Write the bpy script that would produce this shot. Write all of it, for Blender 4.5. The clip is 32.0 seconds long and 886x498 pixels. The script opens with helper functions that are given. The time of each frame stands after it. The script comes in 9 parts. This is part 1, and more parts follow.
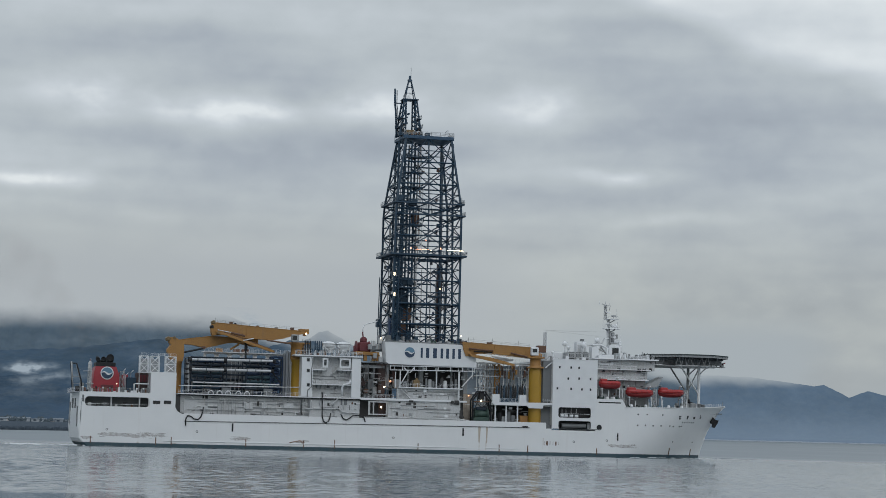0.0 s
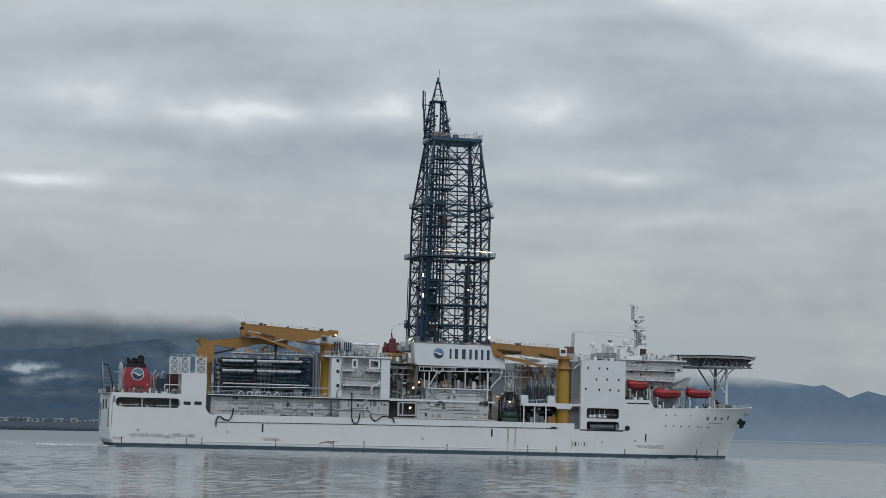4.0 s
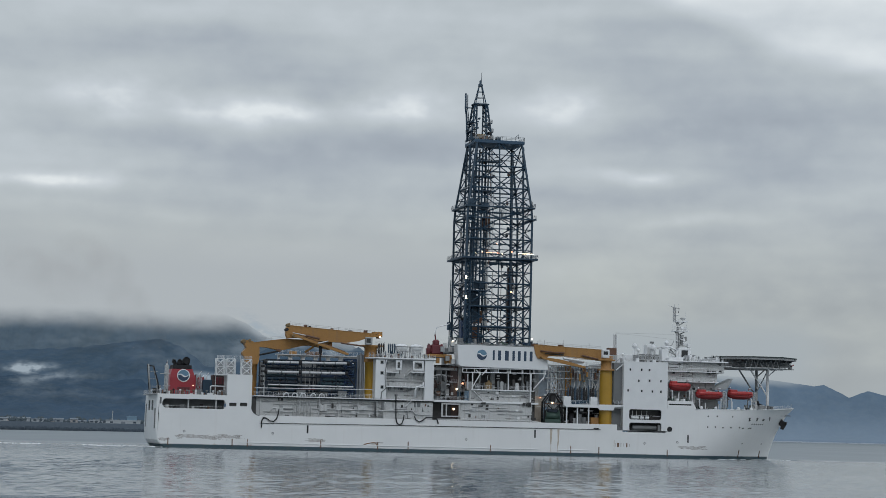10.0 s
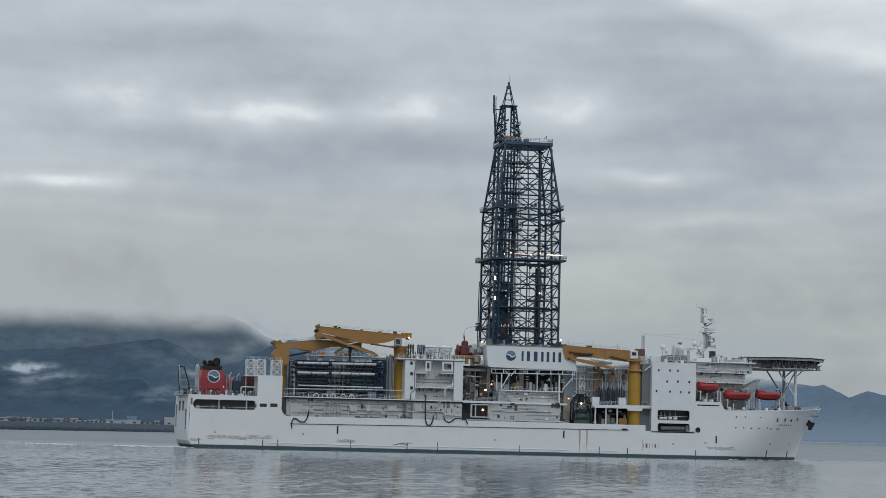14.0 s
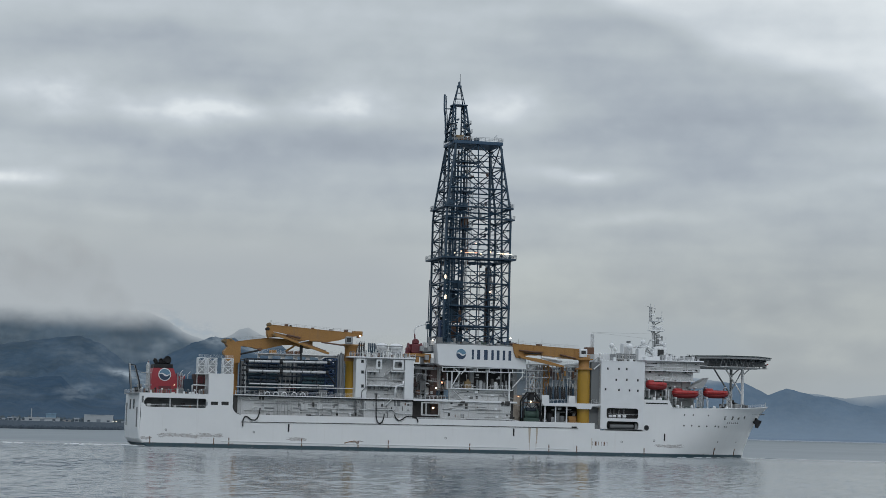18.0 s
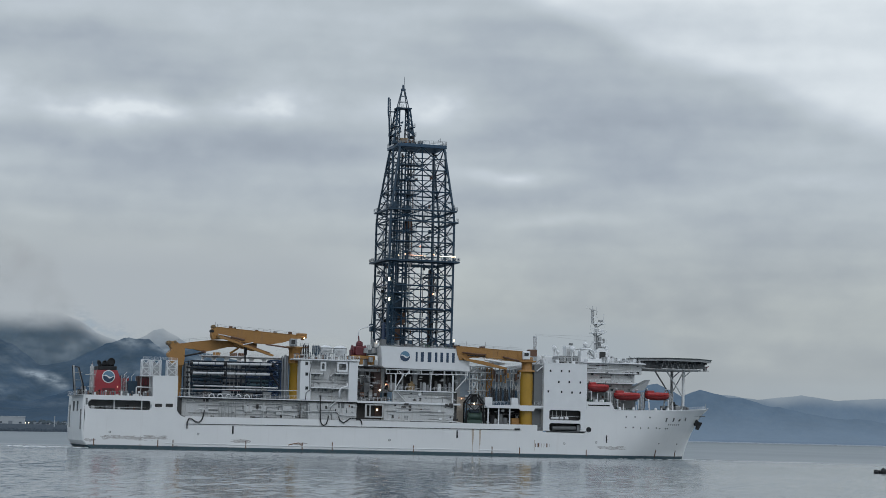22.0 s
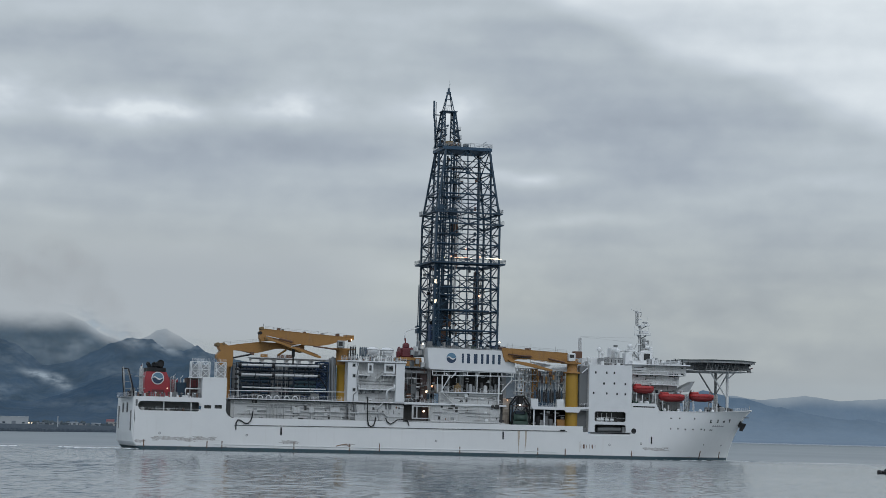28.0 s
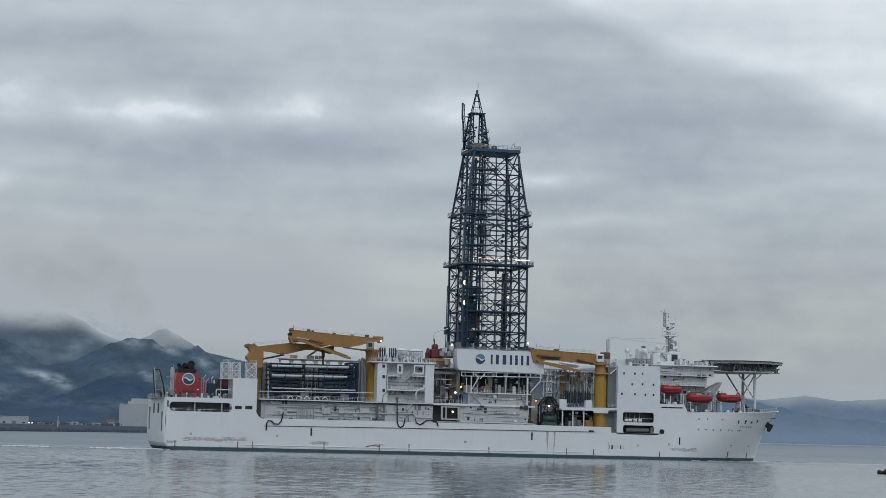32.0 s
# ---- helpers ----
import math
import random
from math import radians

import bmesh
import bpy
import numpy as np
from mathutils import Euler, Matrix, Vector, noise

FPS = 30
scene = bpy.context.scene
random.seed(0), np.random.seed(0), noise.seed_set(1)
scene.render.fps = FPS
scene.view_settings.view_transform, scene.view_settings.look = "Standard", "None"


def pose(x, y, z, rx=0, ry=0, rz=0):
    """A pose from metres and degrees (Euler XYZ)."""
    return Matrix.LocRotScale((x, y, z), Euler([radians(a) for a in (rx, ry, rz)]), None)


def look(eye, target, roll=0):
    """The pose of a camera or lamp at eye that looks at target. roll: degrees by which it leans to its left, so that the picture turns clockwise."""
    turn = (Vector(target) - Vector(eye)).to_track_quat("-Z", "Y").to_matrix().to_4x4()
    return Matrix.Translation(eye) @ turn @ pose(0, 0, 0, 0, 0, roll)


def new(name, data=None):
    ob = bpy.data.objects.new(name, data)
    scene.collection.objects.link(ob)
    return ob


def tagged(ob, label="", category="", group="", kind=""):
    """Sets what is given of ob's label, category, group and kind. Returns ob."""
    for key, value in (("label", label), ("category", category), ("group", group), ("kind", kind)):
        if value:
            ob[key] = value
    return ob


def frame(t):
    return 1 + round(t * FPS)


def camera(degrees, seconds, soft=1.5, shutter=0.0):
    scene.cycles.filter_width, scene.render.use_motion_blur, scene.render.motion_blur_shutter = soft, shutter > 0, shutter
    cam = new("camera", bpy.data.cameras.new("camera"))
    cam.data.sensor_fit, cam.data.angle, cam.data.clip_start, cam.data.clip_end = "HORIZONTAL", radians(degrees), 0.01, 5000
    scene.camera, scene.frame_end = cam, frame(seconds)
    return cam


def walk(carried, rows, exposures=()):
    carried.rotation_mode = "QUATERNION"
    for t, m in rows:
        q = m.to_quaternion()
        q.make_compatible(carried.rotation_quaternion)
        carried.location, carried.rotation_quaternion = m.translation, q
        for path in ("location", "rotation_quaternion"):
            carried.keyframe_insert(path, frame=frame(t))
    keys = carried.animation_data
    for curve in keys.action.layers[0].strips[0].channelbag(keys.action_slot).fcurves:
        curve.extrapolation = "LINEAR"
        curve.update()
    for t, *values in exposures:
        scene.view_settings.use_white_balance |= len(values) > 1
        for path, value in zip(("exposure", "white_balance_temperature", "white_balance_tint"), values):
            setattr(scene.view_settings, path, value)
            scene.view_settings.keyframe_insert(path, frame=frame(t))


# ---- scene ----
# camera on a tripod on the shore: still, one pan to the right, still again
CAM_H = 7.16


def aim(yaw, pitch, roll):
    return pose(0, 0, CAM_H, 90 + pitch, 0, -yaw) @ pose(0, 0, 0, 0, 0, roll)


cam = camera(23.93, 32.0, soft=0.8)
walk(cam, [
    (0.0, aim(0.0, 4.946, 1.428)), (7.0, aim(0.0, 4.946, 1.430)), (14.0, aim(0.0, 4.943, 1.430)),
    (14.5, aim(0.06, 4.935, 1.428)), (15.0, aim(0.17, 4.925, 1.425)), (15.5, aim(0.33, 4.912, 1.422)), (16.0, aim(0.53, 4.902, 1.420)),
    (16.5, aim(0.79, 4.897, 1.419)), (17.0, aim(1.207, 4.904, 1.418)), (17.5, aim(1.67, 4.912, 1.415)), (18.0, aim(2.15, 4.923, 1.408)),
    (18.5, aim(2.625, 4.937, 1.404)), (19.0, aim(3.082, 4.950, 1.405)), (19.5, aim(3.534, 4.962, 1.399)), (20.0, aim(3.945, 4.972, 1.388)),
    (20.5, aim(4.272, 4.983, 1.372)), (21.0, aim(4.45, 4.998, 1.363)), (21.5, aim(4.521, 5.010, 1.362)), (22.0, aim(4.478, 5.012, 1.375)),
    (22.5, aim(4.41, 5.015, 1.386)), (23.0, aim(4.394, 5.018, 1.396)), (24.0, aim(4.39, 5.018, 1.400)), (28.0, aim(4.39, 5.016, 1.402)),
    (32.0, aim(4.385, 5.015, 1.404))],
    exposures=[(0.0, -0.03, 6420, 10), (16.0, -0.03, 6420, 10), (22.0, -0.05, 6270, 10), (32.0, -0.05, 6270, 10)])

# ---- overcast daylight: veiled sun high behind the camera, grey sky ----
SUN_EL, SUN_AZ = 46.0, 172.0
world = bpy.data.worlds.new("overcast_sky")
scene.world = world
world.use_nodes = True
wn, wl = world.node_tree.nodes, world.node_tree.links
bg = wn["Background"]
skytex = wn.new("ShaderNodeTexSky")
skytex.sky_type, skytex.sun_disc = "NISHITA", False
skytex.sun_elevation, skytex.sun_rotation = radians(SUN_EL), radians(SUN_AZ)
wtc = wn.new("ShaderNodeTexCoord")
wsep = wn.new("ShaderNodeSeparateXYZ")
wl.new(wtc.outputs["Generated"], wsep.inputs[0])
wramp = wn.new("ShaderNodeValToRGB")
wramp.color_ramp.elements[0].position, wramp.color_ramp.elements[0].color = 0.0, (4.25, 4.8, 5.35, 1)
wramp.color_ramp.elements[1].position, wramp.color_ramp.elements[1].color = 0.55, (7.3, 8.2, 9.15, 1)
wl.new(wsep.outputs["Z"], wramp.inputs["Fac"])
wmix = wn.new("ShaderNodeMix")
wmix.data_type = "RGBA"
wmix.inputs["Factor"].default_value = 0.88
wl.new(skytex.outputs[0], wmix.inputs["A"])
wl.new(wramp.outputs["Color"], wmix.inputs["B"])
wl.new(wmix.outputs["Result"], bg.inputs["Color"])
bg.inputs["Strength"].default_value = 0.092
sun_data = bpy.data.lights.new("veiled_sun", "SUN")
sun_data.energy, sun_data.angle, sun_data.color = 0.5, radians(24), (0.97, 0.985, 1.0)
sun = new("veiled_sun", sun_data)
sun_dir = Vector((math.sin(radians(SUN_AZ)) * math.cos(radians(SUN_EL)), math.cos(radians(SUN_AZ)) * math.cos(radians(SUN_EL)), math.sin(radians(SUN_EL))))
sun.matrix_world = look(sun_dir * 400, (0, 0, 0))


# ---- materials ----
def nodes_of(name):
    m = bpy.data.materials.new(name)
    m.use_nodes = True
    return m, m.node_tree.nodes, m.node_tree.links, m.node_tree.nodes["Principled BSDF"]


def noise_node(n, l, coord, scale, detail=5.0, rough=0.55, stretch=None):
    t = n.new("ShaderNodeTexNoise")
    t.inputs["Scale"].default_value, t.inputs["Detail"].default_value, t.inputs["Roughness"].default_value = scale, detail, rough
    if stretch:
        mp = n.new("ShaderNodeMapping")
        mp.inputs["Scale"].default_value = stretch
        l.new(coord, mp.inputs["Vector"])
        coord = mp.outputs["Vector"]
    l.new(coord, t.inputs["Vector"])
    return t.outputs["Fac"]


def ramp_node(n, l, fac, a, b, ca, cb):
    r = n.new("ShaderNodeValToRGB")
    e = r.color_ramp.elements
    e[0].position, e[1].position = a, b
    e[0].color, e[1].color = (*ca, 1), (*cb, 1)
    l.new(fac, r.inputs["Fac"])
    return r.outputs["Color"]


def mix_node(n, l, fac, a, b, kind="MIX"):
    m = n.new("ShaderNodeMix")
    m.data_type, m.blend_type = "RGBA", kind
    for key, v in (("Factor", fac), ("A", a), ("B", b)):
        if isinstance(v, (int, float)):
            m.inputs[key].default_value = v
        elif isinstance(v, tuple):
            m.inputs[key].default_value = (*v, 1)
        else:
            l.new(v, m.inputs[key])
    return m.outputs["Result"]


def math_node(n, l, op, a, b=0.0, clamp=False):
    m = n.new("ShaderNodeMath")
    m.operation, m.use_clamp = op, clamp
    for k, v in ((0, a), (1, b)):
        if isinstance(v, (int, float)):
            m.inputs[k].default_value = v
        else:
            l.new(v, m.inputs[k])
    return m.outputs[0]


def paint(name, colour, rough=0.45, dirt=0.25, dirt_colour=(0.16, 0.13, 0.10), metal=0.0, streak=0.0, grain=1.1):
    """Weathered ship's paint: blotches, fine grime, vertical run marks, slight plate waviness."""
    m, n, l, b = nodes_of(name)
    tc = n.new("ShaderNodeTexCoord").outputs["Object"]
    blot = noise_node(n, l, tc, 0.35 * grain, 6)
    fine = noise_node(n, l, tc, 4.0 * grain, 4)
    col = mix_node(n, l, ramp_node(n, l, blot, 0.3, 0.75, (0, 0, 0), (0.35, 0.35, 0.35)), colour, tuple(c * 0.8 for c in colour))
    grime = math_node(n, l, "MULTIPLY", ramp_node(n, l, fine, 0.45, 0.8, (0, 0, 0), (1, 1, 1)), dirt)
    col = mix_node(n, l, grime, col, dirt_colour)
    if streak:
        run = noise_node(n, l, tc, 1.0, 4, 0.6, (1.6, 1.6, 0.07))
        s = math_node(n, l, "MULTIPLY", ramp_node(n, l, run, 0.56, 0.78, (0, 0, 0), (1, 1, 1)), streak)
        col = mix_node(n, l, s, col, (0.20, 0.13, 0.08))
    l.new(col, b.inputs["Base Color"])
    b.inputs["Metallic"].default_value = metal
    l.new(ramp_node(n, l, blot, 0.2, 0.8, (rough * 0.8,) * 3, (min(1, rough * 1.3),) * 3), b.inputs["Roughness"])
    bp = n.new("ShaderNodeBump")
    bp.inputs["Strength"].default_value, bp.inputs["Distance"].default_value = 0.25, 0.05
    l.new(blot, bp.inputs["Height"])
    l.new(bp.outputs["Normal"], b.inputs["Normal"])
    return m


def glow(name, colour, strength):
    m, n, l, b = nodes_of(name)
    b.inputs["Base Color"].default_value = (*colour, 1)
    b.inputs["Emission Color"].default_value = (*colour, 1)
    b.inputs["Emission Strength"].default_value = strength
    return m


def hull_paint():
    """White hull side: plate seams, run marks, a grey scuffed belt near the stern and rust spots."""
    m, n, l, b = nodes_of("hull_white")
    tc = n.new("ShaderNodeTexCoord").outputs["Object"]
    sep = n.new("ShaderNodeSeparateXYZ")
    l.new(tc, sep.inputs[0])
    blot = noise_node(n, l, tc, 0.12, 6)
    col = mix_node(n, l, ramp_node(n, l, blot, 0.3, 0.75, (0, 0, 0), (0.5, 0.5, 0.5)), (0.765, 0.77, 0.765), (0.655, 0.665, 0.665))
    run = noise_node(n, l, tc, 1.0, 5, 0.6, (0.9, 0.9, 0.05))
    col = mix_node(n, l, math_node(n, l, "MULTIPLY", ramp_node(n, l, run, 0.58, 0.8, (0, 0, 0), (1, 1, 1)), 0.14), col, (0.42, 0.36, 0.30))
    # scuffed belts: ragged bare patches low on the quarter, and a small one on the shoulder
    rag = noise_node(n, l, tc, 0.8, 9, 0.72, (0.20, 0.20, 1.6))
    def patch(x0, z0, sx, sz):
        a = math_node(n, l, "DIVIDE", math_node(n, l, "SUBTRACT", sep.outputs["X"], x0), sx)
        c = math_node(n, l, "DIVIDE", math_node(n, l, "SUBTRACT", sep.outputs["Z"], z0), sz)
        return math_node(n, l, "SUBTRACT", 1.0, math_node(n, l, "ADD", math_node(n, l, "POWER", math_node(n, l, "ABSOLUTE", a), 4.0), math_node(n, l, "POWER", math_node(n, l, "ABSOLUTE", c), 2.0)), True)
    belt = math_node(n, l, "MAXIMUM", patch(-88.5, 3.4, 16.5, 1.9), patch(-57.0, 3.1, 5.0, 1.4))
    belt = math_node(n, l, "MAXIMUM", belt, patch(64.0, 3.4, 8.0, 1.6))
    belt = math_node(n, l, "MAXIMUM", belt, patch(-38.0, 2.6, 3.5, 0.9))
    belt = math_node(n, l, "MAXIMUM", belt, patch(-102.5, 2.4, 2.6, 1.6))
    scuff = ramp_node(n, l, math_node(n, l, "MULTIPLY", rag, belt), 0.472, 0.50, (0, 0, 0), (0.8, 0.8, 0.8))
    tint = ramp_node(n, l, noise_node(n, l, tc, 1.3, 4), 0.35, 0.7, (0.56, 0.56, 0.56), (0.30, 0.27, 0.25))
    col = mix_node(n, l, scuff, col, tint)
    # lifted paint leaves a darker torn rim
    wear = math_node(n, l, "MULTIPLY", rag, belt)
    rim = math_node(n, l, "SUBTRACT", ramp_node(n, l, wear, 0.448, 0.464, (0, 0, 0), (1, 1, 1)), ramp_node(n, l, wear, 0.474, 0.496, (0, 0, 0), (1, 1, 1)), True)
    col = mix_node(n, l, math_node(n, l, "MULTIPLY", rim, 0.85), col, (0.15, 0.12, 0.10))
    rust = noise_node(n, l, tc, 0.9, 5, 0.6, (0.5, 0.5, 0.3))
    low = math_node(n, l, "MULTIPLY", math_node(n, l, "SUBTRACT", 5.0, sep.outputs["Z"]), 0.25, True)
    col = mix_node(n, l, ramp_node(n, l, math_node(n, l, "MULTIPLY", rust, low), 0.6, 0.72, (0, 0, 0), (0.8, 0.8, 0.8)), col, (0.24, 0.13, 0.07))
    l.new(col, b.inputs["Base Color"])
    b.inputs["Roughness"].default_value = 0.42
    plate = n.new("ShaderNodeTexBrick")
    plate.inputs["Scale"].default_value = 1.0
    plate.inputs["Brick Width"].default_value, plate.inputs["Row Height"].default_value, plate.inputs["Mortar Size"].default_value = 9.0, 2.6, 0.03
    cmb = n.new("ShaderNodeCombineXYZ")
    l.new(sep.outputs["X"], cmb.inputs[0])
    l.new(sep.outputs["Z"], cmb.inputs[1])
    l.new(cmb.outputs[0], plate.inputs["Vector"])
    bp = n.new("ShaderNodeBump")
    bp.inputs["Strength"].default_value, bp.inputs["Distance"].default_value = 0.35, 0.06
    l.new(mix_node(n, l, 0.015, blot, plate.outputs["Fac"]), bp.inputs["Height"])
    l.new(bp.outputs["Normal"], b.inputs["Normal"])
    return m


M_HULL = hull_paint()
M_RACK = paint("rack_dark_paint", (0.013, 0.027, 0.044), 0.5, 0.4, (0.05, 0.04, 0.03))
M_BROWN = paint("brown_container_paint", (0.055, 0.032, 0.030), 0.6, 0.3)
M_TEAL = paint("riser_teal_paint", (0.02, 0.065, 0.085), 0.5, 0.3)
# pale tan of rust runs; also paints lamplight onto the rig-tower bulkhead
M_RUNS_LAMPLIT = paint("rust_run_and_lamplit_tan", (0.50, 0.44, 0.37), 0.7, 0.5, (0.30, 0.20, 0.13), streak=0.6)
# darker copy of the boat red, painting shade on the lower hull
M_BOATLOW = paint("lifeboat_shaded_red", (0.27, 0.022, 0.024), 0.4, 0.2)
M_WHITE = paint("white_paint", (0.56, 0.57, 0.57), 0.5, 0.6, (0.22, 0.20, 0.17), streak=0.5)
M_CLEAN = paint("clean_white_paint", (0.735, 0.745, 0.75), 0.4, 0.06, (0.5, 0.48, 0.45))
M_GREYWHITE = paint("grey_white_paint", (0.33, 0.345, 0.35), 0.55, 0.5, (0.16, 0.14, 0.12), streak=0.6)
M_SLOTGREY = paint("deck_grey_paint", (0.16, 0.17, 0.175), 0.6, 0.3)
# near-black that paints in the unlit dark of recesses, bays and openings
M_DARKIN = paint("recess_shade_dark", (0.045, 0.045, 0.045), 0.7, 0.3)
M_BOOT = paint("boot_topping_paint", (0.035, 0.075, 0.095), 0.5, 0.35, (0.10, 0.09, 0.07), streak=0.3)
M_NAVY = paint("derrick_navy_paint", (0.017, 0.047, 0.080), 0.5, 0.3, (0.028, 0.033, 0.042))
M_BLUE = paint("blue_paint", (0.016, 0.045, 0.11), 0.5, 0.3)
M_CROWN = paint("crown_blue_paint", (0.022, 0.068, 0.125), 0.5, 0.3)
M_BLACK = paint("black_rubber", (0.015, 0.016, 0.018), 0.7, 0.2, (0.05, 0.045, 0.04))
M_TAN = paint("tan_paint", (0.20, 0.135, 0.06), 0.6, 0.4)
M_YELLOW = paint("crane_yellow_paint", (0.40, 0.23, 0.02), 0.45, 0.3, (0.20, 0.10, 0.03), streak=0.35)
M_OCHRE = paint("crane_ochre_paint", (0.37, 0.188, 0.050), 0.55, 0.55, (0.11, 0.06, 0.03), streak=0.5)
M_RED = paint("funnel_red_paint", (0.34, 0.028, 0.042), 0.45, 0.2)
M_BOATRED = paint("lifeboat_red_fibreglass", (0.41, 0.030, 0.030), 0.35, 0.15)
M_MAROON = paint("maroon_paint", (0.13, 0.02, 0.028), 0.5, 0.3)
M_RUSTY = paint("rusty_steel", (0.15, 0.08, 0.05), 0.7, 0.5, (0.06, 0.035, 0.025))
M_RUST = paint("rust_stain", (0.26, 0.15, 0.09), 0.8, 0.5, (0.12, 0.06, 0.03))
M_STEEL = paint("galvanised_pipe", (0.58, 0.59, 0.60), 0.35, 0.3, metal=0.1)
M_STANDPIPE = paint("standpipe_grey", (0.23, 0.25, 0.27), 0.4, 0.3, metal=0.2)
M_GREEN = paint("winch_green_paint", (0.035, 0.075, 0.06), 0.5, 0.3)
M_LTBLUE = paint("pale_blue_panel", (0.29, 0.35, 0.405), 0.5, 0.3)
M_LOGO = paint("sign_blue_paint", (0.022, 0.048, 0.095), 0.4, 0.05)
M_LOGO2 = paint("emblem_mid_blue", (0.12, 0.24, 0.34), 0.4, 0.05)
M_GLASS, _n, _l, _b = nodes_of("dark_window_glass")
_b.inputs["Base Color"].default_value, _b.inputs["Roughness"].default_value = (0.012, 0.016, 0.02, 1), 0.08
M_LAMP = glow("lit_warm_lamp", (1.0, 0.80, 0.52), 5.0)
M_LAMPR = glow("lit_orange_lamp", (1.0, 0.42, 0.22), 3.5)


# ---- mesh helpers ----
class Shape:
    """Collects vertices and faces of one part."""

    def __init__(self):
        self.v, self.f, self.smooth = [], [], set()

    def add(self, verts, faces, smooth=False):
        k = len(self.v)
        self.v += [tuple(p) for p in verts]
        if smooth:
            self.smooth.update(range(len(self.f), len(self.f) + len(faces)))
        self.f += [tuple(i + k for i in f) for f in faces]
        return self

    def box(self, x0, x1, y0, y1, z0, z1, c=0.0):
        """A box; c: chamfer of its edges."""
        if c <= 0:
            v = [(x, y, z) for x in (x0, x1) for y in (y0, y1) for z in (z0, z1)]
            return self.add(v, [(0, 1, 3, 2), (4, 6, 7, 5), (0, 4, 5, 1), (2, 3, 7, 6), (0, 2, 6, 4), (1, 5, 7, 3)])
        X, Y, Z = (x0, x1), (y0, y1), (z0, z1)
        sg = (1, -1)
        v, at = [], {}
        for i in (0, 1):
            for j in (0, 1):
                for k in (0, 1):
                    for ax in range(3):
                        p = [X[i] + sg[i] * c, Y[j] + sg[j] * c, Z[k] + sg[k] * c]
                        p[ax] = (X, Y, Z)[ax][(i, j, k)[ax]]
                        at[i, j, k, ax] = len(v)
                        v.append(tuple(p))
        f = []
        for s in (0, 1):
            f.append([at[s, a, b, 0] for a, b in ((0, 0), (1, 0), (1, 1), (0, 1))])
            f.append([at[a, s, b, 1] for a, b in ((0, 0), (1, 0), (1, 1), (0, 1))])
            f.append([at[a, b, s, 2] for a, b in ((0, 0), (1, 0), (1, 1), (0, 1))])
        for a in (0, 1):
            for b in (0, 1):
                f.append([at[a, b, 0, 0], at[a, b, 1, 0], at[a, b, 1, 1], at[a, b, 0, 1]])
                f.append([at[a, 0, b, 0], at[a, 1, b, 0], at[a, 1, b, 2], at[a, 0, b, 2]])
                f.append([at[0, a, b, 1], at[1, a, b, 1], at[1, a, b, 2], at[0, a, b, 2]])
                for d in (0, 1):
                    f.append([at[a, b, d, 0], at[a, b, d, 1], at[a, b, d, 2]])
        return self.add(v, f)

    def rod(self, p, q, r, n=6, r2=None, smooth=True):
        """A round bar from p to q."""
        p, q = Vector(p), Vector(q)
        d = (q - p).normalized()
        a = d.cross(Vector((0, 0, 1)) if abs(d.z) < 0.9 else Vector((1, 0, 0))).normalized()
        b = d.cross(a)
        r2 = r if r2 is None else r2
        v = []
        for c, rr in ((p, r), (q, r2)):
            v += [c + (a * math.cos(2 * math.pi * i / n) + b * math.sin(2 * math.pi * i / n)) * rr for i in range(n)]
        self.add(v, [(i, (i + 1) % n, n + (i + 1) % n, n + i) for i in range(n)], smooth and n > 4)
        return self.add(v, [tuple(range(n))[::-1], tuple(range(n, 2 * n))])

    def tube(self, pts, r, n=6, closed=False):
        """A bent round bar along points."""
        pts = [Vector(p) for p in pts]
        m = len(pts)
        v = []
        for i, p in enumerate(pts):
            a, b = pts[(i - 1) % m if closed else max(0, i - 1)], pts[(i + 1) % m if closed else min(m - 1, i + 1)]
            d = (b - a).normalized()
            e = d.cross(Vector((0, 1, 0)) if abs(d.y) < 0.9 else Vector((0, 0, 1))).normalized()
            g = d.cross(e)
            v += [p + (e * math.cos(2 * math.pi * (k + 0.5) / n) + g * math.sin(2 * math.pi * (k + 0.5) / n)) * r for k in range(n)]
        f = [(i * n + k, i * n + (k + 1) % n, (i + 1) % m * n + (k + 1) % n, (i + 1) % m * n + k) for i in range(m if closed else m - 1) for k in range(n)]
        if not closed:
            f += [tuple(range(n)), tuple(range((m - 1) * n, m * n))]
        return self.add(v, f, n > 4)

    def bar(self, p, q, w, h=None):
        """A square bar from p to q."""
        return self.rod(p, q, w * 0.7071, 4, smooth=False)

    def path(self, pts, r, n=6):
        for a, b in zip(pts, pts[1:]):
            self.rod(a, b, r, n)
        return self

    def prism(self, poly, y0, y1):
        """A polygon of (x, z) carried from y0 to y1."""
        n = len(poly)
        v = [(x, y0, z) for x, z in poly] + [(x, y1, z) for x, z in poly]
        return self.add(v, [tuple(range(n)), tuple(range(n, 2 * n))[::-1]] + [(i, n + i, n + (i + 1) % n, (i + 1) % n) for i in range(n)])

    def slab(self, poly, z0, z1):
        """A polygon of (x, y) carried from z0 to z1."""
        n = len(poly)
        v = [(x, y, z0) for x, y in poly] + [(x, y, z1) for x, y in poly]
        return self.add(v, [tuple(range(n))[::-1], tuple(range(n, 2 * n))] + [(i, (i + 1) % n, n + (i + 1) % n, n + i) for i in range(n)])

